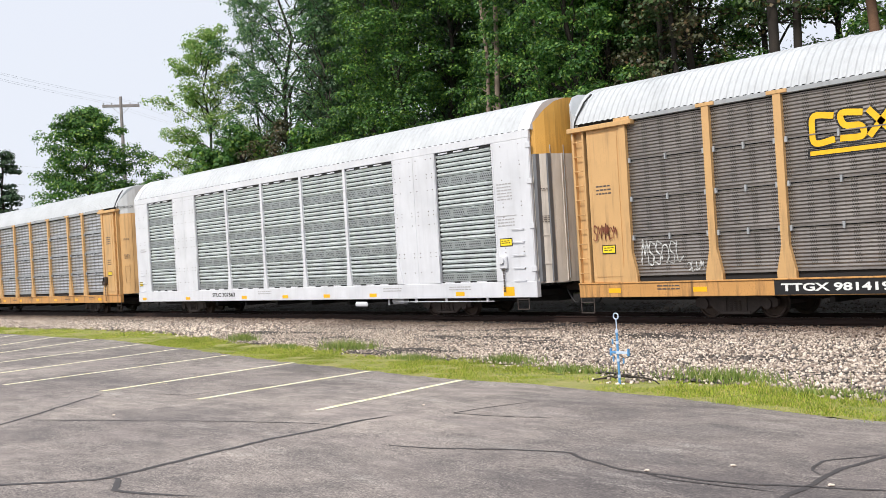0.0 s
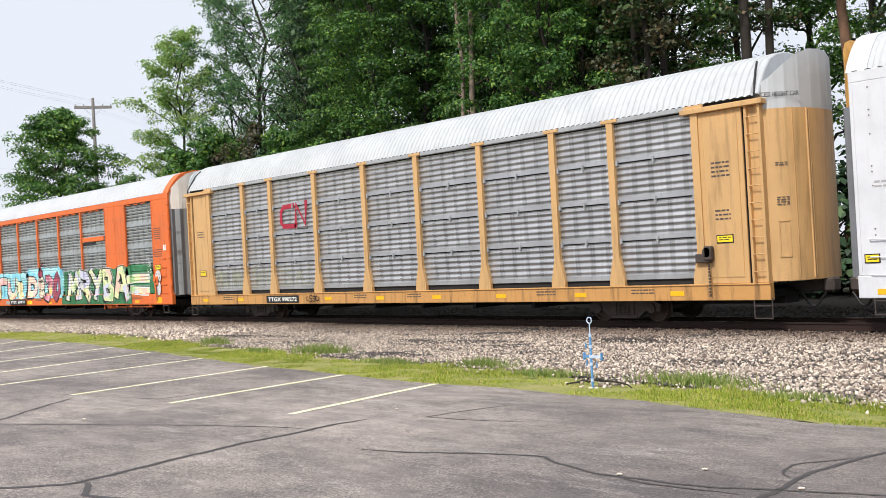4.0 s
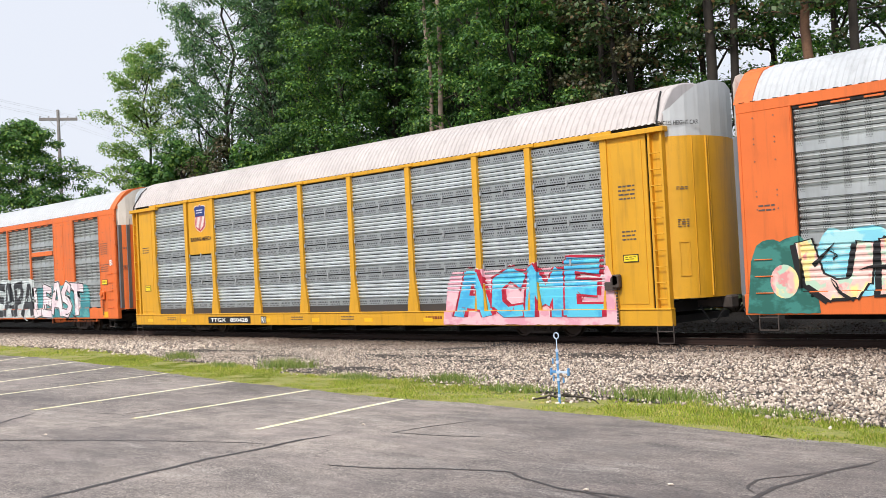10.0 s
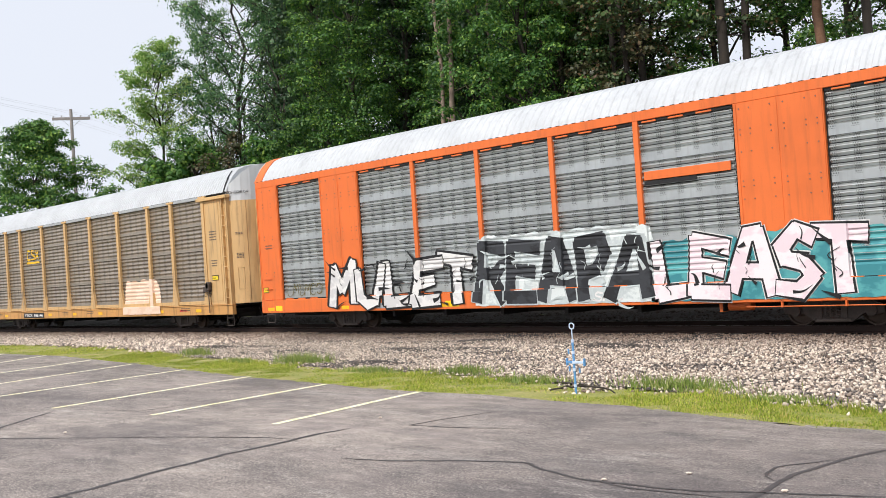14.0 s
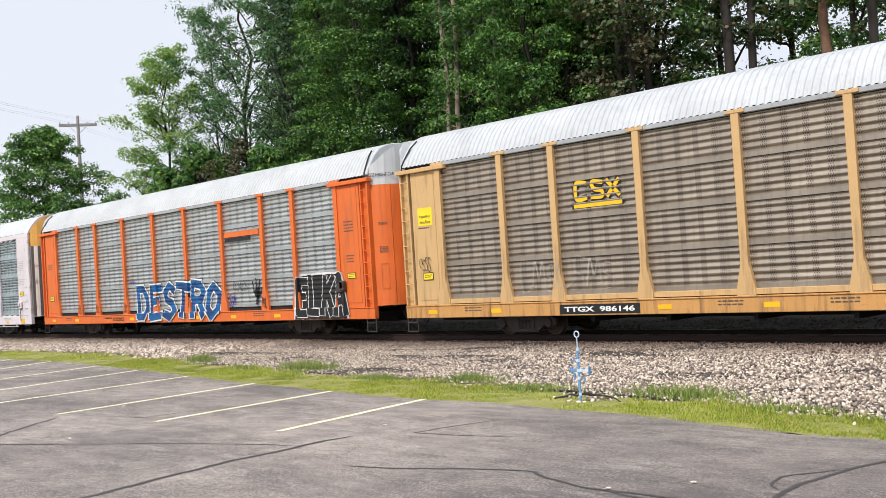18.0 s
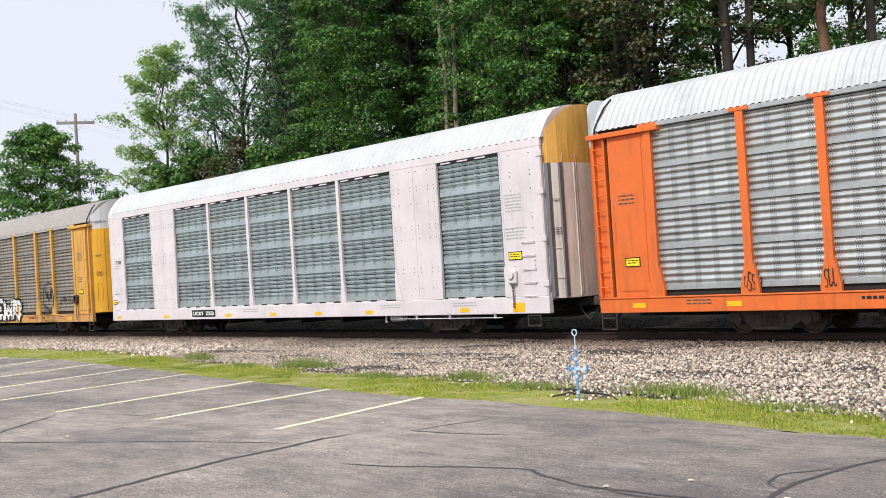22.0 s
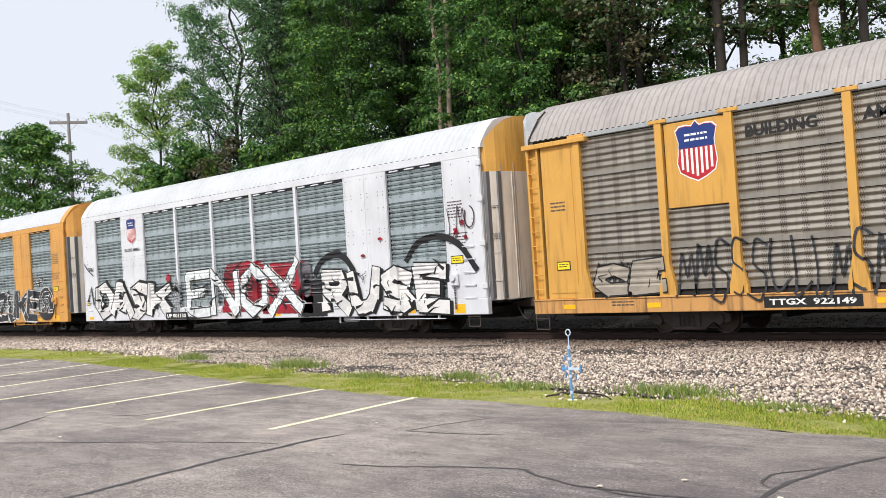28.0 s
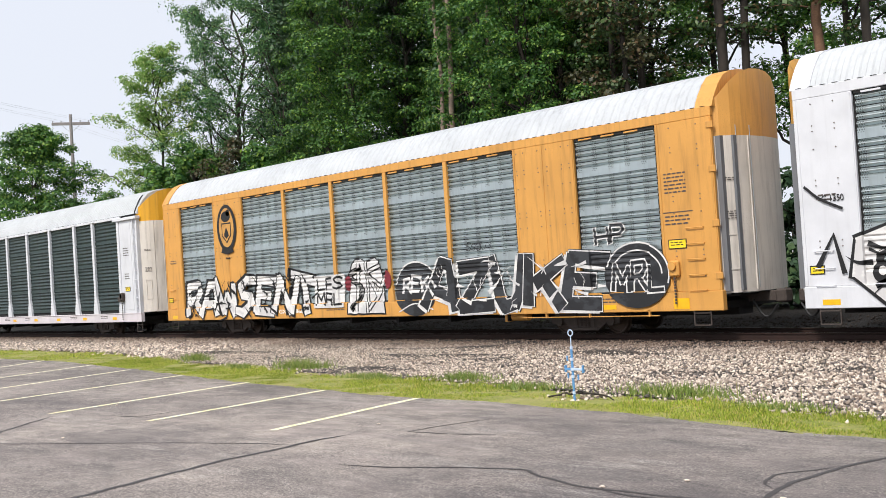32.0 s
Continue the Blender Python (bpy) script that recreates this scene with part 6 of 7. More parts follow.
def piece(car, word, u0, u1, z0, z1, fill, line, seed, old=False, drop=0.0, fat=0.08, edge=0.05, jolt=0.08, halo=None, lap=0.84, slip=None, touch=3, cut=0):
    """A lettered piece: each letter with its fill, outline, and where there is one its thrown shadow and halo."""
    def shape(i, grow, off=(0, 0)):
        inset = fat + edge + 0.035 * (u1 - u0) / len(word)
        return Shapes().letters(word, u0, u1, z0 + inset, z1 - inset, fat + grow, seed, jolt, lap, i, off)
    rng = random.Random(seed)
    cell = (u1 - u0) / len(word)
    for i in range(len(word)):
        up = 2 * (i % 2)
        face = lay(car, "graffiti_letter", shape(i, 0), fill, "sprayed graffiti letter", 3 + up, old, drop)
        lay(face, "letter_outline", shape(i, edge), line, "sprayed outline of the letter", 2 + up, old, drop)
        if slip:
            lay(face, "letter_shadow", shape(i, edge * 0.6, slip), line, "thrown shadow of the letter", 1, old, drop)
        if halo:
            lay(face, "letter_halo", shape(i, edge + 0.022), halo, "thin rim round the letter", 0, old, drop)
        marks = Shapes()
        for k in range(touch):
            a, b = u0 + (i + rng.uniform(0.2, 0.7)) * cell, rng.uniform(z0 + 0.15, z1 - 0.4)
            marks.stroke([(a, b), (a + rng.uniform(-0.12, 0.12), b + rng.uniform(0.08, 0.2)), (a + rng.uniform(-0.18, 0.18), b + rng.uniform(0.15, 0.32))], rng.uniform(0.015, 0.04), True, 0.4)
        for k in range(cut):
            a, b = u0 + (i + rng.uniform(0.05, 0.95)) * cell, rng.uniform(z0, z1 - 0.3)
            tip = (a + rng.choice((-1, 1)) * rng.uniform(0.15, 0.45) * cell, b + rng.uniform(-0.15, 0.5))
            marks.stroke([(a, b), ((a + tip[0]) / 2 + rng.uniform(-0.08, 0.08), (b + tip[1]) / 2 + rng.uniform(-0.08, 0.08)), tip], rng.uniform(0.07, 0.15), True, 0.05)
        if touch or cut:
            lay_patch(face, "letter_detail", [[marks.v[q] for q in f] for f in marks.f], line, "inner lines of the letter", 7, old, drop)


def tangle(car, u0, u1, z0, z1, count, w, fill, line, seed, old=False, drop=0.0, edge=0.10):
    lay(car, "graffiti_halo", Shapes().cloud(u0 - 0.06, u1 + 0.06, z0 - 0.05, z1 + 0.06, seed), line, "dark edge of the tangled piece", 0, old, drop)
    lay(car, "graffiti_fill", Shapes().cloud(u0, u1, z0, z1, seed), fill, "pale sprayed filling", 1, old, drop)
    lay(car, "graffiti_outline", Shapes().wild(u0, u1, z0, z1 * 0.96, count, w * 0.75, seed), line, "sprayed outlines of tangled letters", 2, old, drop)
    lay(car, "graffiti_fill", Shapes().wild(u0, u1, z0, z1 * 0.96, count, w * 0.75, seed, edge), fill, "tangled sprayed letter shapes", 3, old, drop)


def scribble(car, u0, u1, z0, z1, material, seed, w=0.03, old=False, drop=0.0, n=6):
    """A quick tag: loops, slashes and hooks run together."""
    rng = random.Random(seed)
    s = Shapes()
    step, h = (u1 - u0) / n, z1 - z0
    for i in range(n):
        x, b = u0 + i * step, z0 + rng.uniform(0, 0.15) * h
        top = z1 - rng.uniform(0, 0.25) * h
        kind = rng.randrange(4)
        if kind == 0:
            m, r = (b + top) / 2, (top - b) / 2 * rng.uniform(0.6, 1.0)
            a0 = rng.uniform(0, 6)
            pts = [(x + step * (0.5 + 0.5 * math.cos(a0 + q * 0.75)), m + r * math.sin(a0 + q * 0.75)) for q in range(8)]
        elif kind == 1:
            pts = [(x + step * 0.2, top), (x + step * rng.uniform(0, 0.4), (b + top) / 2), (x + step * 0.4, b), (x + step * 1.1, b + 0.2 * h)]
        elif kind == 2:
            pts = [(x + step, top - 0.1 * h), (x + step * 0.4, top), (x + step * 0.2, (b + top) / 2 + 0.1 * h), (x + step * 0.8, (b + top) / 2 - 0.1 * h), (x + step * 0.6, b), (x - step * 0.1, b + 0.1 * h)]
        else:
            pts = [(x, b), (x + step * 0.3, top), (x + step * 0.55, b + 0.3 * h), (x + step * 0.85, top * 0.98), (x + step * 1.05, b)]
        s.stroke(pts, w * rng.uniform(0.7, 1.1), True, rng.uniform(0.5, 1.0))
    lay_patch(car, "scribble", [[s.v[q] for q in f] for f in s.f], material, "quick sprayed scribble", 2, old, drop)


def board(car, text, u0, u1, z0, z1, y, light=True):
    part("number_board", boxed((u0, u1, y - 0.006, y + 0.002, z0, z1)), M["black"], car, "black board with white lettering")
    stencil("lettering", text, (u0 + u1) / 2, (z0 + z1) / 2, (z1 - z0) * 0.55, M["white"], car, y - 0.010, (u1 - u0) * 0.88, 0.03, "white stencilled lettering")


def shield(car, u, z, w, h, y):
    """A railway's shield as plain shapes: blue head, red and white stripes."""
    def outline(k):
        pts = [(-0.5, 0.36), (-0.40, 0.43), (-0.22, 0.44), (-0.10, 0.42), (0, 0.5), (0.10, 0.42), (0.22, 0.44), (0.40, 0.43), (0.5, 0.36), (0.43, 0.16), (0.45, -0.02), (0.48, -0.18), (0.42, -0.34), (0.22, -0.43), (0, -0.5), (-0.22, -0.43), (-0.42, -0.34), (-0.48, -0.18), (-0.45, -0.02), (-0.43, 0.16)]
        return [(u + a * w * k, z + b * h * k) for a, b in pts[::-1]]
    def flat(name, polys, mat, d):
        v = [(a, y - d, b) for p in polys for a, b in p]
        f, k = [], 0
        for p in polys:
            f.append(tuple(range(k, k + len(p)))[::-1])
            k += len(p)
        return raw_mesh(name, v, f, mat)
    base = part("emblem", flat("emblem", [outline(1.05)], M["white"], 0.004), None, car, "shield with blue head and red stripes")
    part("emblem_field", flat("emblem_field", [outline(1.0)], M["red"], 0.008), None, base)
    part("emblem_head", flat("emblem_head", [[(u + a * w, z + b * h) for a, b in ((-0.445, 0.06), (0.445, 0.06), (0.43, 0.16), (0.49, 0.355), (0.395, 0.42), (0.22, 0.43), (0.10, 0.41), (0, 0.485), (-0.10, 0.41), (-0.22, 0.43), (-0.395, 0.42), (-0.49, 0.355), (-0.43, 0.16))][::-1]], M["navy"], 0.012), None, base)
    part("emblem_stripe", flat("emblem_stripe", [[(a - 0.03 * w + u, z + 0.05 * h), (a - 0.03 * w + u, z - (0.43 - abs(a / w) * 0.35) * h), (a + 0.03 * w + u, z - (0.43 - abs(a / w) * 0.35) * h), (a + 0.03 * w + u, z + 0.05 * h)]
                                                   for a in (w * q for q in (-0.36, -0.24, -0.12, 0, 0.12, 0.24, 0.36))], M["white"], 0.012), None, base)
    bars("emblem_print", u - 0.28 * w, z + 0.30 * h, 0.56 * w, 0.18 * h, 2, M["white"], base, y - 0.017, 2)


M["red"] = plain("red_paint", srgb(186, 34, 44), 0.5, 0, 0.1)
M["navy"] = plain("blue_emblem", srgb(28, 52, 120), 0.5, 0, 0.1)
M["yellow_logo"] = plain("yellow_emblem", srgb(246, 190, 30), 0.5, 0, 0.1)
M["skirt"] = paint("grimy_skirt", srgb(62, 57, 54), 0.5)

WHITE_ROOF = paint("white_roof", srgb(192, 195, 197), 0.16)
PALE_ROOF = paint("pale_grey_roof", srgb(190, 193, 196), 0.18)
DUSTY_ROOF = paint("dusty_roof", srgb(198, 190, 187), 0.24)
WHITE = paint("white_car_paint", srgb(216, 217, 221), 0.09)
ROSY = paint("dusty_white_paint", srgb(216, 208, 211), 0.09)
TAN = paint("tan_paint", srgb(208, 166, 112), 0.45)
TAN_WORN = paint("worn_tan_paint", srgb(206, 168, 116), 0.55)
GOLD = paint("yellow_paint", srgb(218, 160, 34), 0.28)
OCHRE = paint("ochre_paint", srgb(212, 160, 76), 0.5)
GREY_ROOF = paint("grey_roof", srgb(164, 158, 154), 0.3)
ORANGE = paint("orange_paint", srgb(226, 112, 50), 0.25)
RED_ORANGE = paint("red_orange_paint", srgb(220, 108, 44), 0.35)
AMBER = paint("amber_paint", srgb(214, 156, 78), 0.35)
RUSTY = paint("rust_streaked_paint", srgb(202, 150, 88), 0.95)
CREAM = paint("cream_door", srgb(214, 206, 196), 0.4)
GREY_DOOR = paint("grey_door", srgb(150, 152, 154), 0.5)
SCREEN_GREEN = metal_panel("green_grey_screen", srgb(192, 203, 205))
SCREEN_DOTTED = metal_panel("dotted_green_grey_screen", srgb(222, 229, 228), "band", metal=0.45)
SCREEN_LIGHT = metal_panel("light_grey_screen", srgb(198, 199, 201))
SCREEN_DARK = metal_panel("dark_grey_screen", srgb(152, 146, 141), grime=0.2)
SCREEN_BROWN = metal_panel("brown_grey_screen", srgb(178, 166, 151), grime=0.28)
SCREEN_DULL = metal_panel("dull_grey_screen", srgb(172, 165, 154), grime=0.28)
SCREEN_BRIGHT = metal_panel("bright_grey_screen", srgb(219, 225, 227), "pair", metal=0.4)
SCREEN_STEEL = metal_panel("steel_screen", srgb(198, 202, 201))
SCREEN_BLACK = metal_panel("dark_green_screen", srgb(76, 92, 90))


def colors(body, screen, roof=PALE_ROOF, top=None, low=None, **more):
    return dict(body=body, screen=screen, roof=roof, top=top or body, low=low or body, rim=more.pop("rim", body), **more)


BLACK, SNOW, CHAR = spray("black", 24, 24, 26), spray("white", 226, 224, 221, 206, 204, 203), spray("charcoal", 34, 35, 38, 54, 56, 60)
TRAIN = []
OLIVE = spray("olive_mark", 150, 116, 40)


def coupled(car, u):
    TRAIN.append((car, u))
    return car


def block_logo(car, u0, u1, z0, z1, old=True, dark=False):
    """A railway's mark as three plain yellow shapes over a bar."""
    w = (u1 - u0) / 3
    for grow, mat, d in ((0.06, BLACK, 0), (0.0, M["yellow_logo"], 1)):
        s = Shapes()
        k = 0.16 * (z1 - z0)
        lo = z0 + (z1 - z0) * 0.28
        for i in range(3):
            a, b = u0 + i * w + 0.06, u0 + (i + 1) * w - 0.06
            m = (lo + z1) / 2
            line = [[(b, z1 - 0.06), (a + 0.08, z1 - 0.02), (a + 0.02, m), (a + 0.08, lo + 0.02), (b, lo + 0.06)],
                    [(b, z1 - 0.08), (a + 0.06, z1 - 0.04), (a + 0.12, m + 0.02), (b - 0.06, m - 0.04), (b - 0.04, lo + 0.06), (a, lo + 0.06)],
                    [(a, z1 - 0.03), ((a + b) / 2, m), (b, lo + 0.03)]][i]
            s.stroke(line, k + grow * 1.5, i < 2)
            if i == 2:
                s.stroke([(b, z1 - 0.03), ((a + b) / 2, m), (a, lo + 0.03)], k + grow * 1.5, False)
        s.poly([(u0 - grow, z0 - grow), (u1 + grow, z0 - grow), (u1 + grow, z0 + 0.1 + grow), (u0 - grow, z0 + 0.1 + grow)])
        lay(car, "emblem", s, mat, "yellow railway mark with an underline", d, old)


# dark-screened tan car
car = coupled(old_style("tan car carrier with dark grey screens and yellow mark", -19.3, colors(TAN, SCREEN_DARK, WHITE_ROOF, WHITE_ROOF, fine=True, sill=RUSTY)), -18.58)
block_logo(car, 7.0, 9.0, 3.72, 4.62)
board(car, "TTGX 981419", 5.95, 8.9, 0.6, 0.94, SIDE - 0.03)
scribble(car, 0.6, 1.4, 2.1, 2.6, spray("brown", 120, 60, 40), 3, 0.03, True)
scribble(car, 2.1, 3.4, 1.4, 2.1, spray("chalk", 200, 200, 196), 4, 0.045, True)
scribble(car, 3.5, 4.0, 1.2, 1.5, spray("chalk", 200, 200, 196), 5, 0.035, True, n=4)

# clean white car
car = coupled(new_style("clean white car carrier with seven grey-green screens", -47.41, colors(WHITE, SCREEN_DOTTED, WHITE_ROOF, OCHRE, CREAM, rim=WHITE, ink=M["pale_ink"])), -46.67)
stencil("lettering", "SFLC 307563", 8.2, 0.86, 0.17, M["mark"], car, SIDE - 0.026, 1.9, 0.02, "black stencilled lettering")
part("patch", boxed((17.6, 18.3, SIDE - 0.1, SIDE, 0.34, 0.52), bevel=0.05), WHITE, car, "rounded white tank under the sill")

# tan car with light screens
car = coupled(old_style("tan car carrier with light grey screens and red mark", -76.05, colors(TAN, SCREEN_LIGHT, WHITE_ROOF, WHITE_ROOF, TAN, words=True, sill=RUSTY), gap=0.03), -75.61)
s = Shapes()
s.stroke([(7.80, 4.20), (7.10, 4.17), (6.92, 4.00), (6.90, 3.62), (7.06, 3.46), (7.86, 3.44)], 0.17, False)
s.stroke([(7.84, 3.38), (7.92, 4.24), (8.46, 3.46), (8.56, 4.34)], 0.17, False)
lay(car, "emblem", s, spray("logo_red", 176, 34, 58), "red ribbon-shaped railway mark", 5, True)
bars("emblem_print", 7.85, 3.34, 0.85, 0.10, 1, M["mark"], car, SIDE + 0.008, 3)
board(car, "TTGX 990272", 5.75, 7.9, 0.62, 0.90, SIDE - 0.03)
for i, (a, b) in enumerate(((2.0, 3.0), (3.2, 4.1), (4.7, 6.0), (6.7, 8.7))):
    scribble(car, a, b, 1.2, 2.0, spray("faint", 178, 180, 160), 30 + i, 0.05, True)
scribble(car, 8.4, 9.2, 0.66, 0.9, BLACK, 44, 0.05, True, n=4)

# orange car with the long pastel pieces
car = coupled(new_style("orange car carrier covered with pastel graffiti", -104.07, colors(ORANGE, SCREEN_STEEL, PALE_ROOF, CREAM, GREY_DOOR, rim=ORANGE)), -103.75)
TEAL, SKY, GREEN = spray("teal", 60, 130, 120, 40, 100, 90), spray("sky", 130, 206, 224, 170, 222, 226), spray("green", 44, 110, 66, 60, 128, 84)
PATCHES = ((246, 224, 150), (226, 150, 150), (186, 214, 190))
PEACH = spray("peach", 238, 206, 196, 240, 186, 178, 1.1, PATCHES)
LIME = spray("lime", 222, 226, 170, 206, 206, 226, 1.0, ((228, 196, 176), (176, 206, 150)))
PINK = spray("pink", 232, 170, 184, 190, 110, 130, 0.9, ((246, 210, 110),))
MAROON, PALE = spray("maroon", 176, 88, 104, 150, 70, 90), spray("pale_yellow", 244, 232, 186, 246, 206, 196, 0.9)
CREAMY = spray("cream", 240, 230, 206, 230, 206, 190)
lay(car, "graffiti_cloud", Shapes().cloud(0.06, 1.8, 0.62, 2.3, 6), TEAL, "dark teal sprayed corner", 0)
lay(car, "graffiti_cloud", Shapes().cloud(1.6, 10.3, 0.98, 2.42, 3), SKY, "pale blue sprayed cloud", 0)
lay(car, "graffiti_cloud", Shapes().cloud(9.5, 14.9, 0.98, 2.62, 5), SKY, "pale blue sprayed cloud", 0)
lay(car, "graffiti_cloud", Shapes().cloud(14.6, 22.6, 0.64, 2.35, 7), GREEN, "green sprayed background", 0)
lay(car, "graffiti_cloud", Shapes().cloud(21.9, 24.9, 1.10, 2.42, 11), GREEN, "green sprayed background", 0)
lay(car, "graffiti_fill", Shapes().disc(1.0, 1.35, 0.34, 0.38), PEACH, "tail of the piece", 2)
piece(car, "UNTU", 1.35, 8.55, 0.90, 2.36, PEACH, BLACK, 94, fat=0.13, edge=0.045, lap=0.74, slip=(-0.12, -0.05), cut=2)
lay(car, "graffiti_outline", Shapes().disc(8.75, 1.65, 0.42, 0.36), BLACK, "black outline of the tail", 1)
lay(car, "graffiti_fill", Shapes().disc(8.75, 1.65, 0.37, 0.31).disc(8.95, 1.15, 0.33, 0.22), PALE, "pale tail of the piece", 2)
piece(car, "D", 9.85, 11.4, 0.98, 2.28, PALE, BLACK, 12, fat=0.13, lap=0.72, slip=(-0.12, -0.05))
piece(car, "3", 12.35, 13.4, 0.80, 2.40, PINK, BLACK, 13, fat=0.14, lap=0.70, slip=(-0.10, -0.05))
piece(car, "0", 13.35, 14.65, 0.78, 2.42, MAROON, BLACK, 17, fat=0.15, lap=0.66)
lay(car, "graffiti_outline", Shapes().disc(11.9, 1.72, 0.36, 0.46).disc(11.95, 1.22, 0.36, 0.24).disc(11.85, 2.3, 0.24, 0.24).stroke([(11.75, 2.5), (11.85, 2.75), (12.15, 2.9)], 0.09), BLACK, "black outline of the sprayed bird", 5)
lay(car, "graffiti_figure", Shapes().disc(11.9, 1.72, 0.31, 0.41).disc(11.95, 1.22, 0.31, 0.19), CREAMY, "cream sprayed bird face", 6)
lay(car, "graffiti_figure", Shapes().disc(11.85, 2.3, 0.19, 0.19).stroke([(11.78, 2.5), (11.88, 2.73), (12.1, 2.84)], 0.05), MAROON, "red sprayed crest", 6)
lay(car, "graffiti_detail", Shapes().disc(11.8, 1.9, 0.07, 0.10).disc(12.02, 1.9, 0.07, 0.10).stroke([(11.65, 1.5), (11.9, 1.42), (12.2, 1.5)], 0.05).stroke([(11.7, 1.2), (11.95, 1.12), (12.2, 1.22)], 0.04), BLACK, "dark eyes and beak lines", 7)
piece(car, "MRYBA", 15.35, 22.3, 0.72, 2.45, LIME, BLACK, 95, fat=0.14, edge=0.045, halo=SNOW, lap=0.76, slip=(-0.12, -0.03), cut=2)
lay(car, "graffiti_outline", Shapes().stroke([(22.2, 1.75), (23.1, 1.82), (24.3, 1.78)], 0.42).stroke([(22.5, 1.3), (23.6, 1.22), (24.3, 1.2)], 0.40), SNOW, "white rim of the tail", 1)
lay(car, "graffiti_fill", Shapes().stroke([(22.2, 1.75), (23.1, 1.82), (24.25, 1.78)], 0.33).stroke([(22.5, 1.3), (23.6, 1.22), (24.25, 1.2)], 0.31), LIME, "tail of the piece", 2)
for k in range(3):
    scribble(car, 24.1, 24.7, 1.7 + k * 0.3, 1.9 + k * 0.3, SNOW, 60 + k, 0.03, n=4)
lay(car, "graffiti_figure", Shapes().disc(25.3, 1.85, 0.26, 0.28).disc(25.3, 1.35, 0.20, 0.34), SNOW, "white rounded sprayed figure", 4)
lay(car, "graffiti_detail", Shapes().stroke([(25.14, 1.82), (25.22, 1.74), (25.38, 1.74), (25.46, 1.82)], 0.025), BLACK, "curved mouth line", 5)
for x in (25.2, 25.4):
    lay(car, "graffiti_detail", Shapes().disc(x, 1.95, 0.028, 0.045), BLACK, "small dark eye", 5)
board(car, "TTGX  694810", 7.35, 9.75, 0.66, 0.96, SIDE - 0.085)
bars("emblem_print", 17.1, 0.93, 0.75, 0.36, 1, OLIVE, car, SIDE - 0.024, 8)
for a, b, m in ((0.9, 1.3, M["placard"]), (6.6, 7.2, M["galv"]), (9.9, 10.5, M["placard"]), (14.9, 15.3, M["galv"])):
    part("primer_patch", boxed((a, b, SIDE - 0.026, SIDE - 0.018, 0.68, 0.86), bevel=0.003), m, car, "small repainted patch on the sill")
part("torn_strip", boxed((17.4, 19.85, SIDE + 0.0, SIDE + 0.03, 3.72, 3.94), bevel=0.008), ORANGE, car, "bent orange patch strip on a screen")
part("torn_gap", boxed((17.4, 18.9, SIDE + 0.01, SIDE + 0.03, 3.60, 3.70)), M["black"], car, "dark torn slot in a screen")
stencil("lettering", "BI", 25.95, 3.1, 0.26, M["white"], car, SIDE - 0.018, None, 0.03, "white lettering")

# yellow car
car = coupled(old_style("bright yellow car carrier with silver screens and shield", -133.4, colors(GOLD, SCREEN_BRIGHT, DUSTY_ROOF, WHITE_ROOF, GOLD, trim=GOLD, words=True), 0.24, True, 0.036), -132.59)
shield(car, 5.38, 4.55, 0.80, 1.08, SIDE + 0.018)
stencil("lettering", "BUILDING AMERICA", 5.38, 3.72, 0.16, M["mark"], car, SIDE + 0.012, 1.5, 0.03, "black lettering")
board(car, "TTGX   850428", 5.75, 8.65, 0.40, 0.66, SIDE - 0.03)
stencil("lettering", "R1", 9.5, 0.53, 0.2, M["white"], car, SIDE - 0.045, None, 0.03, "white lettering on a black square")
part("number_board", boxed((9.33, 9.67, SIDE - 0.04, SIDE - 0.03, 0.40, 0.66)), M["black"], car, "black board with white lettering")
bars("emblem_print", 18.1, 0.62, 0.7, 0.2, 1, spray("brick", 130, 60, 30), car, SIDE - 0.036, 8)
CYAN = spray("cyan", 92, 196, 224, 70, 170, 214)
lay(car, "graffiti_cloud", Shapes().cloud(18.9, 25.3, 0.36, 1.95, 21), spray("rose", 226, 160, 176, 236, 190, 196), "pink sprayed cloud", 0, True, 0.24)
WINE = spray("wine", 190, 36, 62, 166, 26, 50)
piece(car, "ACME", 19.5, 24.9, 0.42, 2.15, CYAN, WINE, 31, True, 0.24, 0.14, 0.06, 0.05, SNOW, 0.76, (0.12, 0.03), 1)

# orange car with black and white pieces
car = coupled(new_style("orange car carrier with black and white graffiti", -161.7, colors(ORANGE, SCREEN_STEEL, PALE_ROOF, CREAM, RED_ORANGE, rim=ORANGE)), -160.72)
CHAR = spray("charcoal", 34, 35, 38, 54, 56, 60)
lay(car, "graffiti_cloud", Shapes().cloud(11.2, 17.7, 0.66, 2.7, 2), spray("silver", 190, 198, 198, 216, 222, 220), "pale sprayed cloud", 0)
lay(car, "graffiti_cloud", Shapes().cloud(17.4, 23.7, 0.66, 2.2, 9), spray("aqua", 58, 132, 140, 84, 160, 162), "teal sprayed cloud", 0)
piece(car, "MULET", 4.3, 11.2, 0.62, 2.40, SNOW, BLACK, 5, fat=0.125, edge=0.07, jolt=0.10, lap=0.80, slip=(-0.08, 0.04), cut=4)
piece(car, "REAPA", 11.3, 17.5, 0.62, 2.60, CHAR, spray("mist", 196, 204, 204), 6, fat=0.14, edge=0.045, jolt=0.10, lap=0.82, slip=(0.10, 0.0), cut=4)
piece(car, "LEAST", 17.5, 23.0, 0.64, 2.45, spray("blush", 238, 226, 228, 228, 208, 214), BLACK, 7, fat=0.13, edge=0.05, jolt=0.08, lap=0.84, halo=SNOW, cut=2)
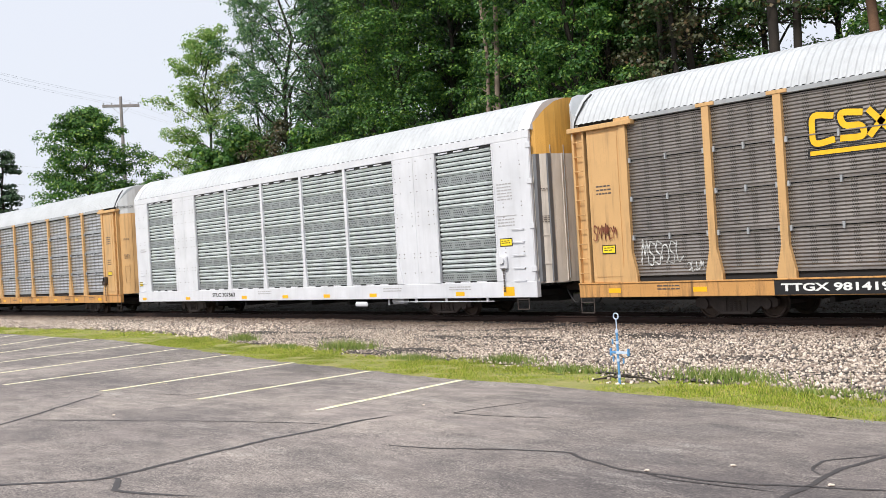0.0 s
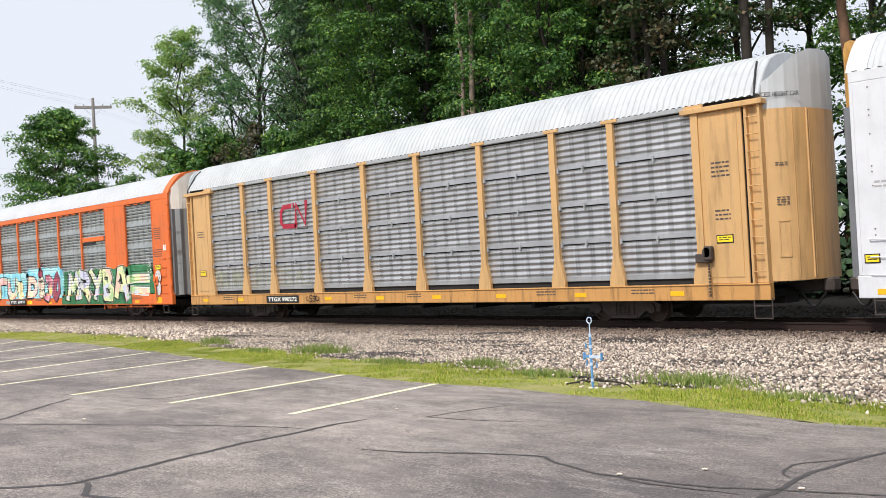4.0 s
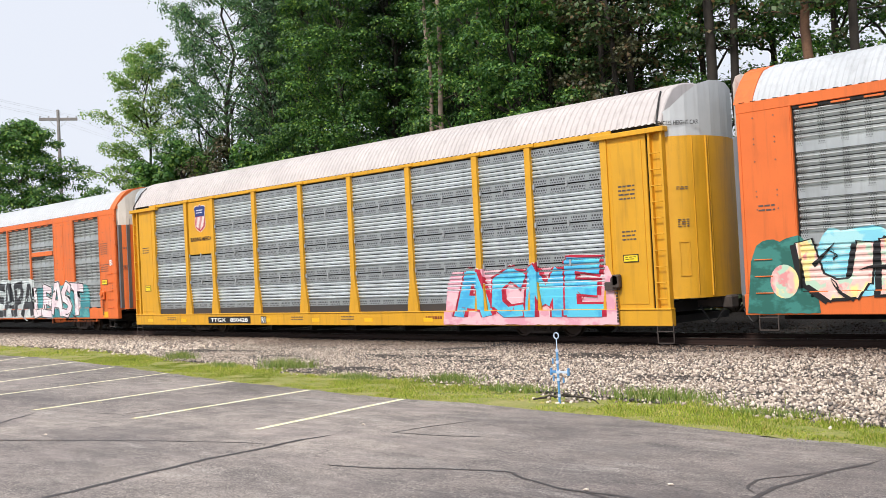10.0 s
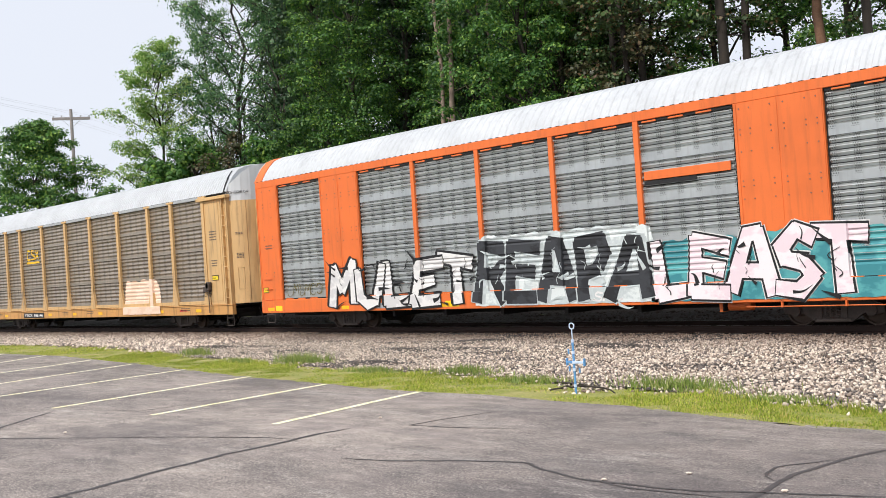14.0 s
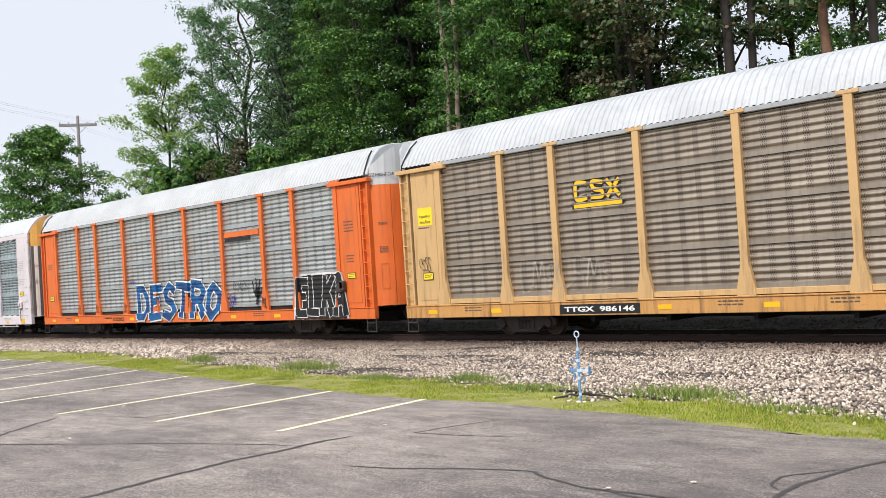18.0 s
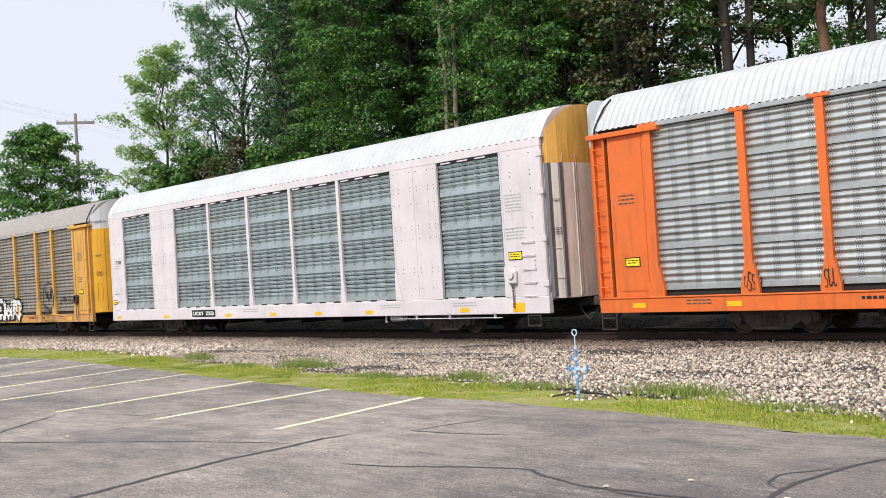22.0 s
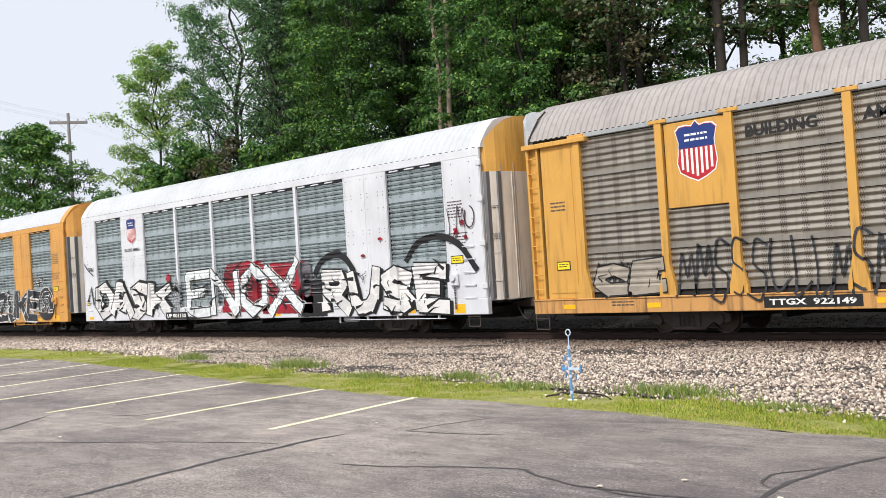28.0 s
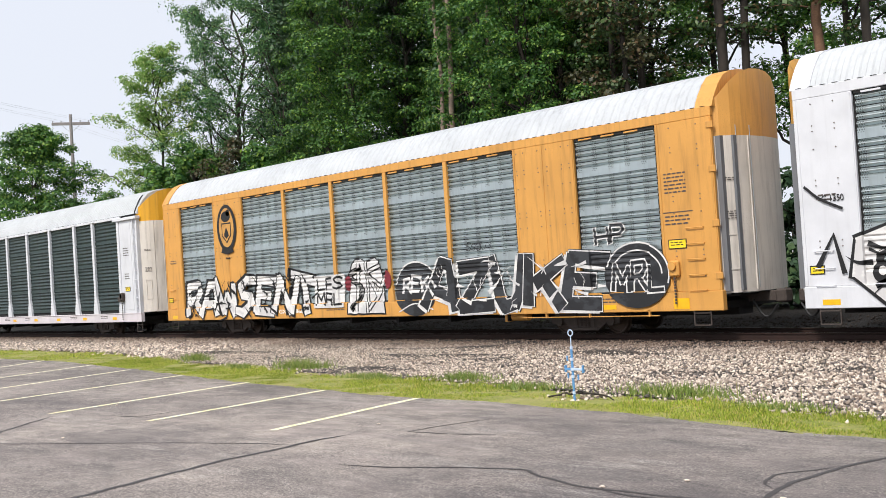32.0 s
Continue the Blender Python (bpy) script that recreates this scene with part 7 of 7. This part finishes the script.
scribble(car, 1.6, 3.7, 1.15, 1.7, spray("olive", 120, 110, 60), 8, 0.04)
scribble(car, 15.3, 16.5, 0.72, 1.0, SNOW, 9, 0.06, n=4)
bars("emblem_print", 17.1, 0.93, 0.75, 0.36, 1, OLIVE, car, SIDE - 0.024, 8)
for a, b, m in ((0.9, 1.3, M["placard"]), (6.6, 7.2, M["galv"]), (9.9, 10.5, M["placard"]), (14.9, 15.3, M["galv"])):
    part("primer_patch", boxed((a, b, SIDE - 0.026, SIDE - 0.018, 0.68, 0.86), bevel=0.003), m, car, "small repainted patch on the sill")
part("torn_strip", boxed((17.4, 19.85, SIDE + 0.0, SIDE + 0.03, 3.72, 3.94), bevel=0.008), ORANGE, car, "bent orange patch strip on a screen")
part("torn_gap", boxed((17.4, 18.9, SIDE + 0.01, SIDE + 0.03, 3.60, 3.70)), M["black"], car, "dark torn slot in a screen")
stencil("lettering", "BI", 25.95, 3.1, 0.26, M["white"], car, SIDE - 0.018, None, 0.03, "white lettering")

# brown-grey tan car
car = coupled(old_style("worn tan car carrier with brown grey screens", -190.72, colors(TAN_WORN, SCREEN_BROWN, PALE_ROOF, WHITE_ROOF, TAN_WORN, words=True, sill=RUSTY, strip=TAN_WORN), gap=0.012), -189.60)
block_logo(car, 6.95, 8.55, 3.45, 4.15)
board(car, "TTGX  986146", 6.3, 8.95, 0.62, 0.88, SIDE - 0.03)
lay(car, "buffed_patch", Shapes().cloud(17.75, 21.2, 0.66, 2.15, 13), spray("buff", 236, 206, 184, 226, 194, 168), "pale pink painted-over patch", 0, True)
scribble(car, 4.8, 8.2, 1.2, 2.2, spray("ghost", 176, 166, 152), 14, 0.05, True, n=7)
scribble(car, 0.75, 1.25, 2.0, 2.5, BLACK, 15, 0.03, True, n=4)
scribble(car, 24.6, 25.4, 1.3, 1.6, BLACK, 16, 0.03, True, n=5)
bars("emblem_print", 22.8, 0.82, 0.6, 0.2, 1, M["red"], car, SIDE - 0.036, 8)
part("notice", boxed((0.75, 1.4, SIDE - 0.02, SIDE - 0.012, 3.45, 4.0)), M["placard"], car, "yellow notice with three lines of words")
for k, w in enumerate(("Quality", "Auto Rack")):
    stencil("lettering", w, 1.07, 3.72 - k * 0.16, 0.10, M["mark"], car, SIDE - 0.024, 0.5, 0.01, "black lettering on the yellow notice")

# red-orange car with the blue piece
car = coupled(old_style("red-orange car carrier with steel screens and blue graffiti", -218.9, colors(RED_ORANGE, SCREEN_STEEL, WHITE_ROOF, WHITE_ROOF, RED_ORANGE, words=True), gap=0.012), -218.07)
piece(car, "DESTRO", 10.15, 17.3, 0.60, 2.36, spray("cobalt", 8, 88, 146, 6, 58, 108, 1.2), SNOW, 41, True, 0.0, 0.115, 0.065, 0.035, BLACK, 0.80, None, 0)
lay(car, "graffiti_cloud", Shapes().cloud(22.3, 25.5, 0.60, 2.30, 9, 0.03), SNOW, "white rim of the black piece", 0, True)
lay(car, "graffiti_cloud", Shapes().cloud(22.38, 25.42, 0.60, 2.22, 9, 0.03), BLACK, "black sprayed ground", 1, True)
piece(car, "ELKA", 22.45, 25.4, 0.62, 2.26, BLACK, SNOW, 43, True, 0.0, 0.10, 0.032, 0.05, None, 0.72, None, 0)
lay(car, "graffiti_figure", Shapes().stroke([(19.8, 1.2), (19.9, 1.7)], 0.16).stroke([(19.65, 1.6), (19.55, 2.1)], 0.07).stroke([(19.8, 1.7), (19.8, 2.2)], 0.07).stroke([(19.95, 1.7), (20.05, 2.15)], 0.07).stroke([(20.0, 1.5), (20.2, 1.85)], 0.07).disc(19.85, 1.65, 0.2), BLACK, "black sprayed spiky figure", 2, True)
scribble(car, 18.2, 19.2, 1.7, 2.2, CHAR, 45, 0.025, True)
scribble(car, 17.7, 18.3, 1.15, 1.6, spray("violet", 70, 70, 150), 46, 0.05, True, n=4)
scribble(car, 9.5, 10.1, 2.3, 2.5, spray("violet", 70, 70, 150), 47, 0.03, True, n=3)
for u in (4.4, 6.35, 9.15, 20.4):
    scribble(car, u - 0.2, u + 0.2, 1.05, 1.5, BLACK, int(u * 10), 0.03, True, n=4)
stencil("lettering", "302202", 8.35, 0.77, 0.17, M["mark"], car, SIDE - 0.036, 1.1, 0.02, "black stencilled number")
bars("stencil", 6.95, 0.86, 0.75, 0.17, 1, M["mark"], car, SIDE - 0.036, 3)
part("torn_strip", boxed((17.8, 20.2, SIDE + 0.0, SIDE + 0.03, 3.85, 4.05), bevel=0.008), RED_ORANGE, car, "bent orange patch strip on a screen")
part("torn_gap", boxed((17.8, 19.6, SIDE + 0.01, SIDE + 0.03, 3.68, 3.82)), M["black"], car, "dark torn slot in a screen")

# dusty white car
car = coupled(new_style("dusty white car carrier with grey-green screens", -246.9, colors(ROSY, SCREEN_GREEN, WHITE_ROOF, OCHRE, CREAM, rim=ROSY, ink=M["pale_ink"])), -246.29)
board(car, "UCRY  2028", 7.15, 8.95, 0.70, 0.98, SIDE - 0.022)
stencil("lettering", "G 2028", 0.78, 3.25, 0.15, M["mark"], car, SIDE - 0.018, 0.5, 0.015, "black stencilled lettering")

# ochre car with shield
car = coupled(old_style("worn ochre car carrier with shield and black graffiti", -275.4, colors(OCHRE, SCREEN_DULL, GREY_ROOF, WHITE_ROOF, GOLD, words=True, sill=RUSTY), 0.0, True, 0.014), -275.28)
shield(car, 5.38, 4.45, 1.12, 1.42, SIDE + 0.018)
stencil("lettering", "BUILDING", 7.55, 4.72, 0.28, M["mark"], car, SIDE + 0.038, 1.75, 0.035, "black lettering on the screens")
stencil("lettering", "AMERICA", 10.3, 4.72, 0.28, M["mark"], car, SIDE + 0.038, 1.75, 0.035, "black lettering on the screens")
board(car, "TTGX  922149", 6.9, 9.2, 0.64, 0.90, SIDE - 0.03)
piece(car, "LEWR", 12.9, 18.2, 0.60, 2.0, SNOW, BLACK, 51, True, 0.0, 0.12, 0.09, 0.07, None, 0.78, (0.10, -0.05), 2, cut=4)
piece(car, "CE", 2.05, 4.35, 1.0, 1.95, spray("dim", 160, 151, 138), BLACK, 57, True, 0.0, 0.11, 0.04, 0.1, None, 0.8, None, 2)
scribble(car, 2.1, 4.3, 1.1, 1.9, CHAR, 52, 0.05, True, n=6)
scribble(car, 4.6, 9.0, 0.8, 2.35, CHAR, 53, 0.075, True, n=9)
scribble(car, 9.0, 12.4, 0.8, 2.35, CHAR, 54, 0.075, True, n=7)
lay(car, "graffiti_figure", Shapes().stroke([(21.0 + 0.75 + math.cos(k) * 0.75, 1.8 + math.sin(k) * 0.8) for k in (i * 0.45 for i in range(15))], 0.07).stroke([(21.3, 2.3), (21.7, 1.7), (22.1, 2.3)], 0.12).stroke([(21.2, 1.4), (21.8, 1.2), (22.3, 1.5)], 0.15).disc(21.5, 1.95, 0.16).disc(22.0, 1.95, 0.16), CHAR, "black sprayed face", 2, True)
scribble(car, 23.0, 24.6, 1.5, 1.9, BLACK, 55, 0.04, True)
scribble(car, 21.0, 22.8, 0.62, 0.95, BLACK, 56, 0.04, True)
bars("emblem_print", 19.2, 0.86, 0.75, 0.22, 1, M["red"], car, SIDE - 0.036, 8)

# white car with shield and black, white and red pieces
car = coupled(new_style("white car carrier with black white and red graffiti", -304.4, colors(WHITE, SCREEN_GREEN, WHITE_ROOF, OCHRE, CREAM, rim=WHITE)), -303.54)
shield(car, 4.95, 4.58, 0.84, 1.14, SIDE - 0.02)
stencil("lettering", "BUILDING AMERICA", 4.95, 3.72, 0.14, M["mark"], car, SIDE - 0.02, 1.4, 0.02, "small black lettering")
CRIMSON = spray("crimson", 158, 22, 42, 122, 16, 32)
lay(car, "graffiti_cloud", Shapes().cloud(12.1, 15.2, 0.85, 2.75, 4), CRIMSON, "red sprayed cloud", 0)
lay(car, "graffiti_cloud", Shapes().cloud(14.9, 18.0, 0.75, 2.60, 8), CRIMSON, "red sprayed cloud", 0)
lay(car, "graffiti_cloud", Shapes().cloud(17.1, 18.8, 0.62, 1.9, 6), BLACK, "black sprayed swirl", 0)
piece(car, "OASK", 1.15, 7.9, 0.60, 2.45, SNOW, BLACK, 71, fat=0.16, edge=0.07, jolt=0.14, lap=0.86, slip=(0.13, 0.07), cut=6)
lay(car, "graffiti_figure", Shapes().disc(1.75, 1.35, 0.22, 0.24), BLACK, "black sprayed ball", 7)
lay(car, "graffiti_detail", Shapes().disc(1.75, 1.38, 0.09, 0.10), SNOW, "white spot on the ball", 8)
lay(car, "graffiti_figure", Shapes().disc(8.5, 1.45, 0.42, 0.6).poly_on([(8.0, 1.75), (9.0, 1.75), (8.62, 2.45)]), spray("ash", 130, 132, 136, 176, 178, 180, 6.0), "grey sprayed hooded figure", 1)
for k in range(6):
    scribble(car, 8.05, 8.98, 0.85 + k * 0.22, 1.1 + k * 0.22, BLACK, 170 + k, 0.03, n=4)
piece(car, "ENOX", 9.25, 17.3, 0.60, 2.75, spray("smoke", 226, 230, 230, 204, 208, 210, 5.0), BLACK, 73, fat=0.1, edge=0.055, jolt=0.09, halo=SNOW, lap=0.86, touch=26, cut=8)
SKULL = spray("skull", 104, 102, 106, 74, 72, 78, 2.0)
lay(car, "graffiti_figure", Shapes().disc(17.62, 2.15, 0.36, 0.46).disc(17.62, 1.65, 0.24, 0.34), SKULL, "grey sprayed skull", 5)
lay(car, "graffiti_detail", Shapes().disc(17.5, 2.05, 0.07, 0.07).disc(17.76, 2.05, 0.07, 0.07).stroke([(17.46, 1.62), (17.62, 1.58), (17.8, 1.62)], 0.035), BLACK, "dark hollows of the skull", 6)
lay(car, "graffiti_outline", Shapes().stroke([(18.1, 2.05), (18.5, 2.5), (19.2, 2.72), (19.9, 2.6), (20.4, 2.1)], 0.24), BLACK, "black sprayed arc", 1)
lay(car, "graffiti_outline", Shapes().stroke([(22.9, 2.3), (23.5, 2.85), (24.5, 3.0), (25.4, 2.7), (26.1, 1.9)], 0.20), BLACK, "black sprayed arc", 1)
piece(car, "RUSE", 18.5, 24.9, 0.60, 2.30, SNOW, BLACK, 75, fat=0.15, edge=0.055, jolt=0.10, lap=0.80, slip=(0.12, -0.05), cut=6)
scribble(car, 24.9, 26.1, 2.8, 4.1, spray("stem", 60, 30, 36), 76, 0.04, n=3)
lay(car, "graffiti_spots", Shapes().disc(7.9, 2.35, 0.18, ragged=0.1).disc(25.3, 3.1, 0.1, ragged=0.3, seed=2).disc(25.6, 3.35, 0.08, ragged=0.3, seed=3).disc(20.9, 2.6, 0.12, 0.05).disc(21.8, 3.1, 0.11, 0.05).disc(25.7, 2.9, 0.07, ragged=0.3), CRIMSON, "small red sprayed spots", 2)
lay(car, "graffiti_outline", Shapes().stroke([(0.15, 3.3), (0.5, 3.0), (1.0, 2.75)], 0.06).stroke([(0.35, 1.5), (0.75, 2.2), (0.95, 1.35)], 0.12, False), BLACK, "black sprayed lines", 1)
board(car, "UP 801130", 7.75, 9.5, 0.64, 0.92, SIDE - 0.085)
stencil("lettering", "G 1350", 0.78, 3.0, 0.15, M["mark"], car, SIDE - 0.018, 0.5, 0.015, "black stencilled lettering")

# amber car
car = coupled(new_style("amber car carrier with black and white graffiti", -332.8, colors(AMBER, SCREEN_GREEN, PALE_ROOF, AMBER, CREAM, rim=AMBER)), -332.02)
lay(car, "emblem", Shapes().disc(4.95, 4.15, 0.68, 0.92, 32), BLACK, "dark oval emblem with a shield", 0)
lay(car, "emblem_face", Shapes().disc(4.95, 4.17, 0.52, 0.76, 32), spray("gilt", 200, 148, 76), "gold field of the emblem", 1)
lay(car, "emblem_crest", Shapes().disc(4.93, 4.60, 0.33, 0.21).disc(5.1, 4.74, 0.14, 0.13), BLACK, "dark crest of the emblem", 2)
lay(car, "emblem_shield", Shapes().poly_on([(4.62, 4.36), (4.62, 3.86), (4.95, 3.56), (5.28, 3.86), (5.28, 4.36)]), BLACK, "dark rim of the shield", 2)
lay(car, "shield_face", Shapes().poly_on([(4.67, 4.31), (4.67, 3.89), (4.95, 3.63), (5.23, 3.89), (5.23, 4.31)]), SPRAY["gilt"], "gold face of the shield", 3)
lay(car, "shield_leaf", Shapes().poly_on([(4.95, 3.74), (4.78, 3.86), (4.82, 3.98), (4.95, 4.2), (5.08, 3.98), (5.12, 3.86)]), BLACK, "dark leaf on the shield", 4)
lay(car, "emblem_ribbon", Shapes().poly_on([(4.50, 3.22), (4.62, 3.42), (4.95, 3.34), (5.28, 3.42), (5.40, 3.22), (4.95, 3.14)]), BLACK, "dark ribbon under the emblem", 3)
bars("emblem_print", 4.78, 3.02, 0.34, 0.16, 1, M["mark"], car, SIDE - 0.02, 4)
stencil("lettering", "TTGX 697868", 8.7, 0.86, 0.15, M["white"], car, SIDE - 0.026, 1.9, 0.02, "white stencilled lettering")
piece(car, "RAWSENT", 1.6, 10.5, 0.62, 2.30, SNOW, BLACK, 81, fat=0.115, edge=0.055, jolt=0.16, lap=0.82, slip=(-0.10, 0.06), cut=7)
lay(car, "graffiti_cloud", Shapes().poly_on([(10.35, 0.95), (12.0, 0.95), (12.05, 2.08), (10.3, 2.05)]), SNOW, "white sprayed ground", 6)
lay(car, "graffiti_fill", Shapes().letters("LFS", 10.45, 11.95, 1.58, 1.98, 0.02, 87, 0.04), BLACK, "black sprayed letters", 7)
lay(car, "graffiti_fill", Shapes().letters("MRL", 10.45, 11.95, 1.05, 1.46, 0.02, 88, 0.04), BLACK, "black sprayed letters", 7)
tangle(car, 12.2, 14.1, 0.72, 2.5, 2, 0.30, SNOW, BLACK, 84)
RUBY = spray("ruby", 130, 40, 52)
lay(car, "graffiti_figure", Shapes().disc(14.3, 1.8, 0.22, 0.3).disc(12.2, 1.75, 0.16, 0.25), RUBY, "dark red sprayed touches", 4)
lay(car, "graffiti_outline", Shapes().disc(15.6, 1.45, 1.0, 0.85), CHAR, "dark grey sprayed swirl", 0)
lay(car, "graffiti_detail", Shapes().stroke([(15.6 + math.cos(k) * 0.95, 1.5 + math.sin(k) * 0.8) for k in (0.2 + i * 0.28 for i in range(11))], 0.05).stroke([(14.8, 0.75), (15.6, 1.0), (16.4, 0.8)], 0.04), SNOW, "white sprayed rim", 1)
lay(car, "graffiti_fill", Shapes().letters("REK", 14.95, 16.2, 1.35, 1.85, 0.035, 89, 0.08), SNOW, "white sprayed letters", 2)
piece(car, "AZUKE", 16.2, 23.0, 0.62, 2.40, CHAR, SNOW, 83, fat=0.13, edge=0.035, jolt=0.12, halo=BLACK, lap=0.84, slip=(-0.10, -0.06), touch=4, cut=4)
scribble(car, 17.9, 18.9, 2.5, 2.75, CHAR, 90, 0.035, n=5)
lay(car, "graffiti_cloud", Shapes().disc(24.0, 1.55, 1.05, 0.85), CHAR, "dark sprayed disc", 8)
lay(car, "graffiti_outline", Shapes().stroke([(24.0 + math.cos(k) * 1.0, 1.55 + math.sin(k) * 0.82) for k in (-0.3 + i * 0.35 for i in range(10))], 0.045).stroke([(24.0 + math.cos(k) * 0.8, 1.55 + math.sin(k) * 0.62) for k in (i * 0.35 for i in range(10))], 0.04), SNOW, "white sprayed rims", 9)
lay(car, "graffiti_fill", Shapes().letters("MRL", 23.25, 24.85, 1.15, 1.85, 0.07, 85), SNOW, "white sprayed letters", 9)
lay(car, "graffiti_detail", Shapes().letters("MRL", 23.25, 24.85, 1.15, 1.85, 0.03, 85), CHAR, "dark faces of the letters", 10)
lay(car, "graffiti_fill", Shapes().letters("HP", 22.7, 23.7, 2.4, 2.85, 0.05, 86), SNOW, "white sprayed letters", 9)
lay(car, "graffiti_detail", Shapes().letters("HP", 22.7, 23.7, 2.4, 2.85, 0.02, 86), CHAR, "dark faces of the letters", 10)

# last, white with dark screens
car = coupled(old_style("white car carrier with dark green screens", -360.3, colors(WHITE, SCREEN_BLACK, WHITE_ROOF, GOLD, CREAM, trim=WHITE, sill=ROSY), gap=0.012), -361.23)

# ---- what moves ----


def motions():
    times, run = [t for t, s in RUN], [s for t, s in RUN]
    for car, u in TRAIN:
        walk(car, [(t, pose(u + s, MID_Y, RAIL_Z)) for t, s in RUN])
    count = frame(32.0)
    turns = [float(np.interp(i / FPS, times, run)) / WHEEL_R for i in range(count)]
    for w, s in WHEELSETS:
        walk(w, [(i / FPS, Matrix.Translation((s, 0, WHEEL_R)) @ Matrix.Rotation(a, 4, "Y")) for i, a in enumerate(turns)])


motions()
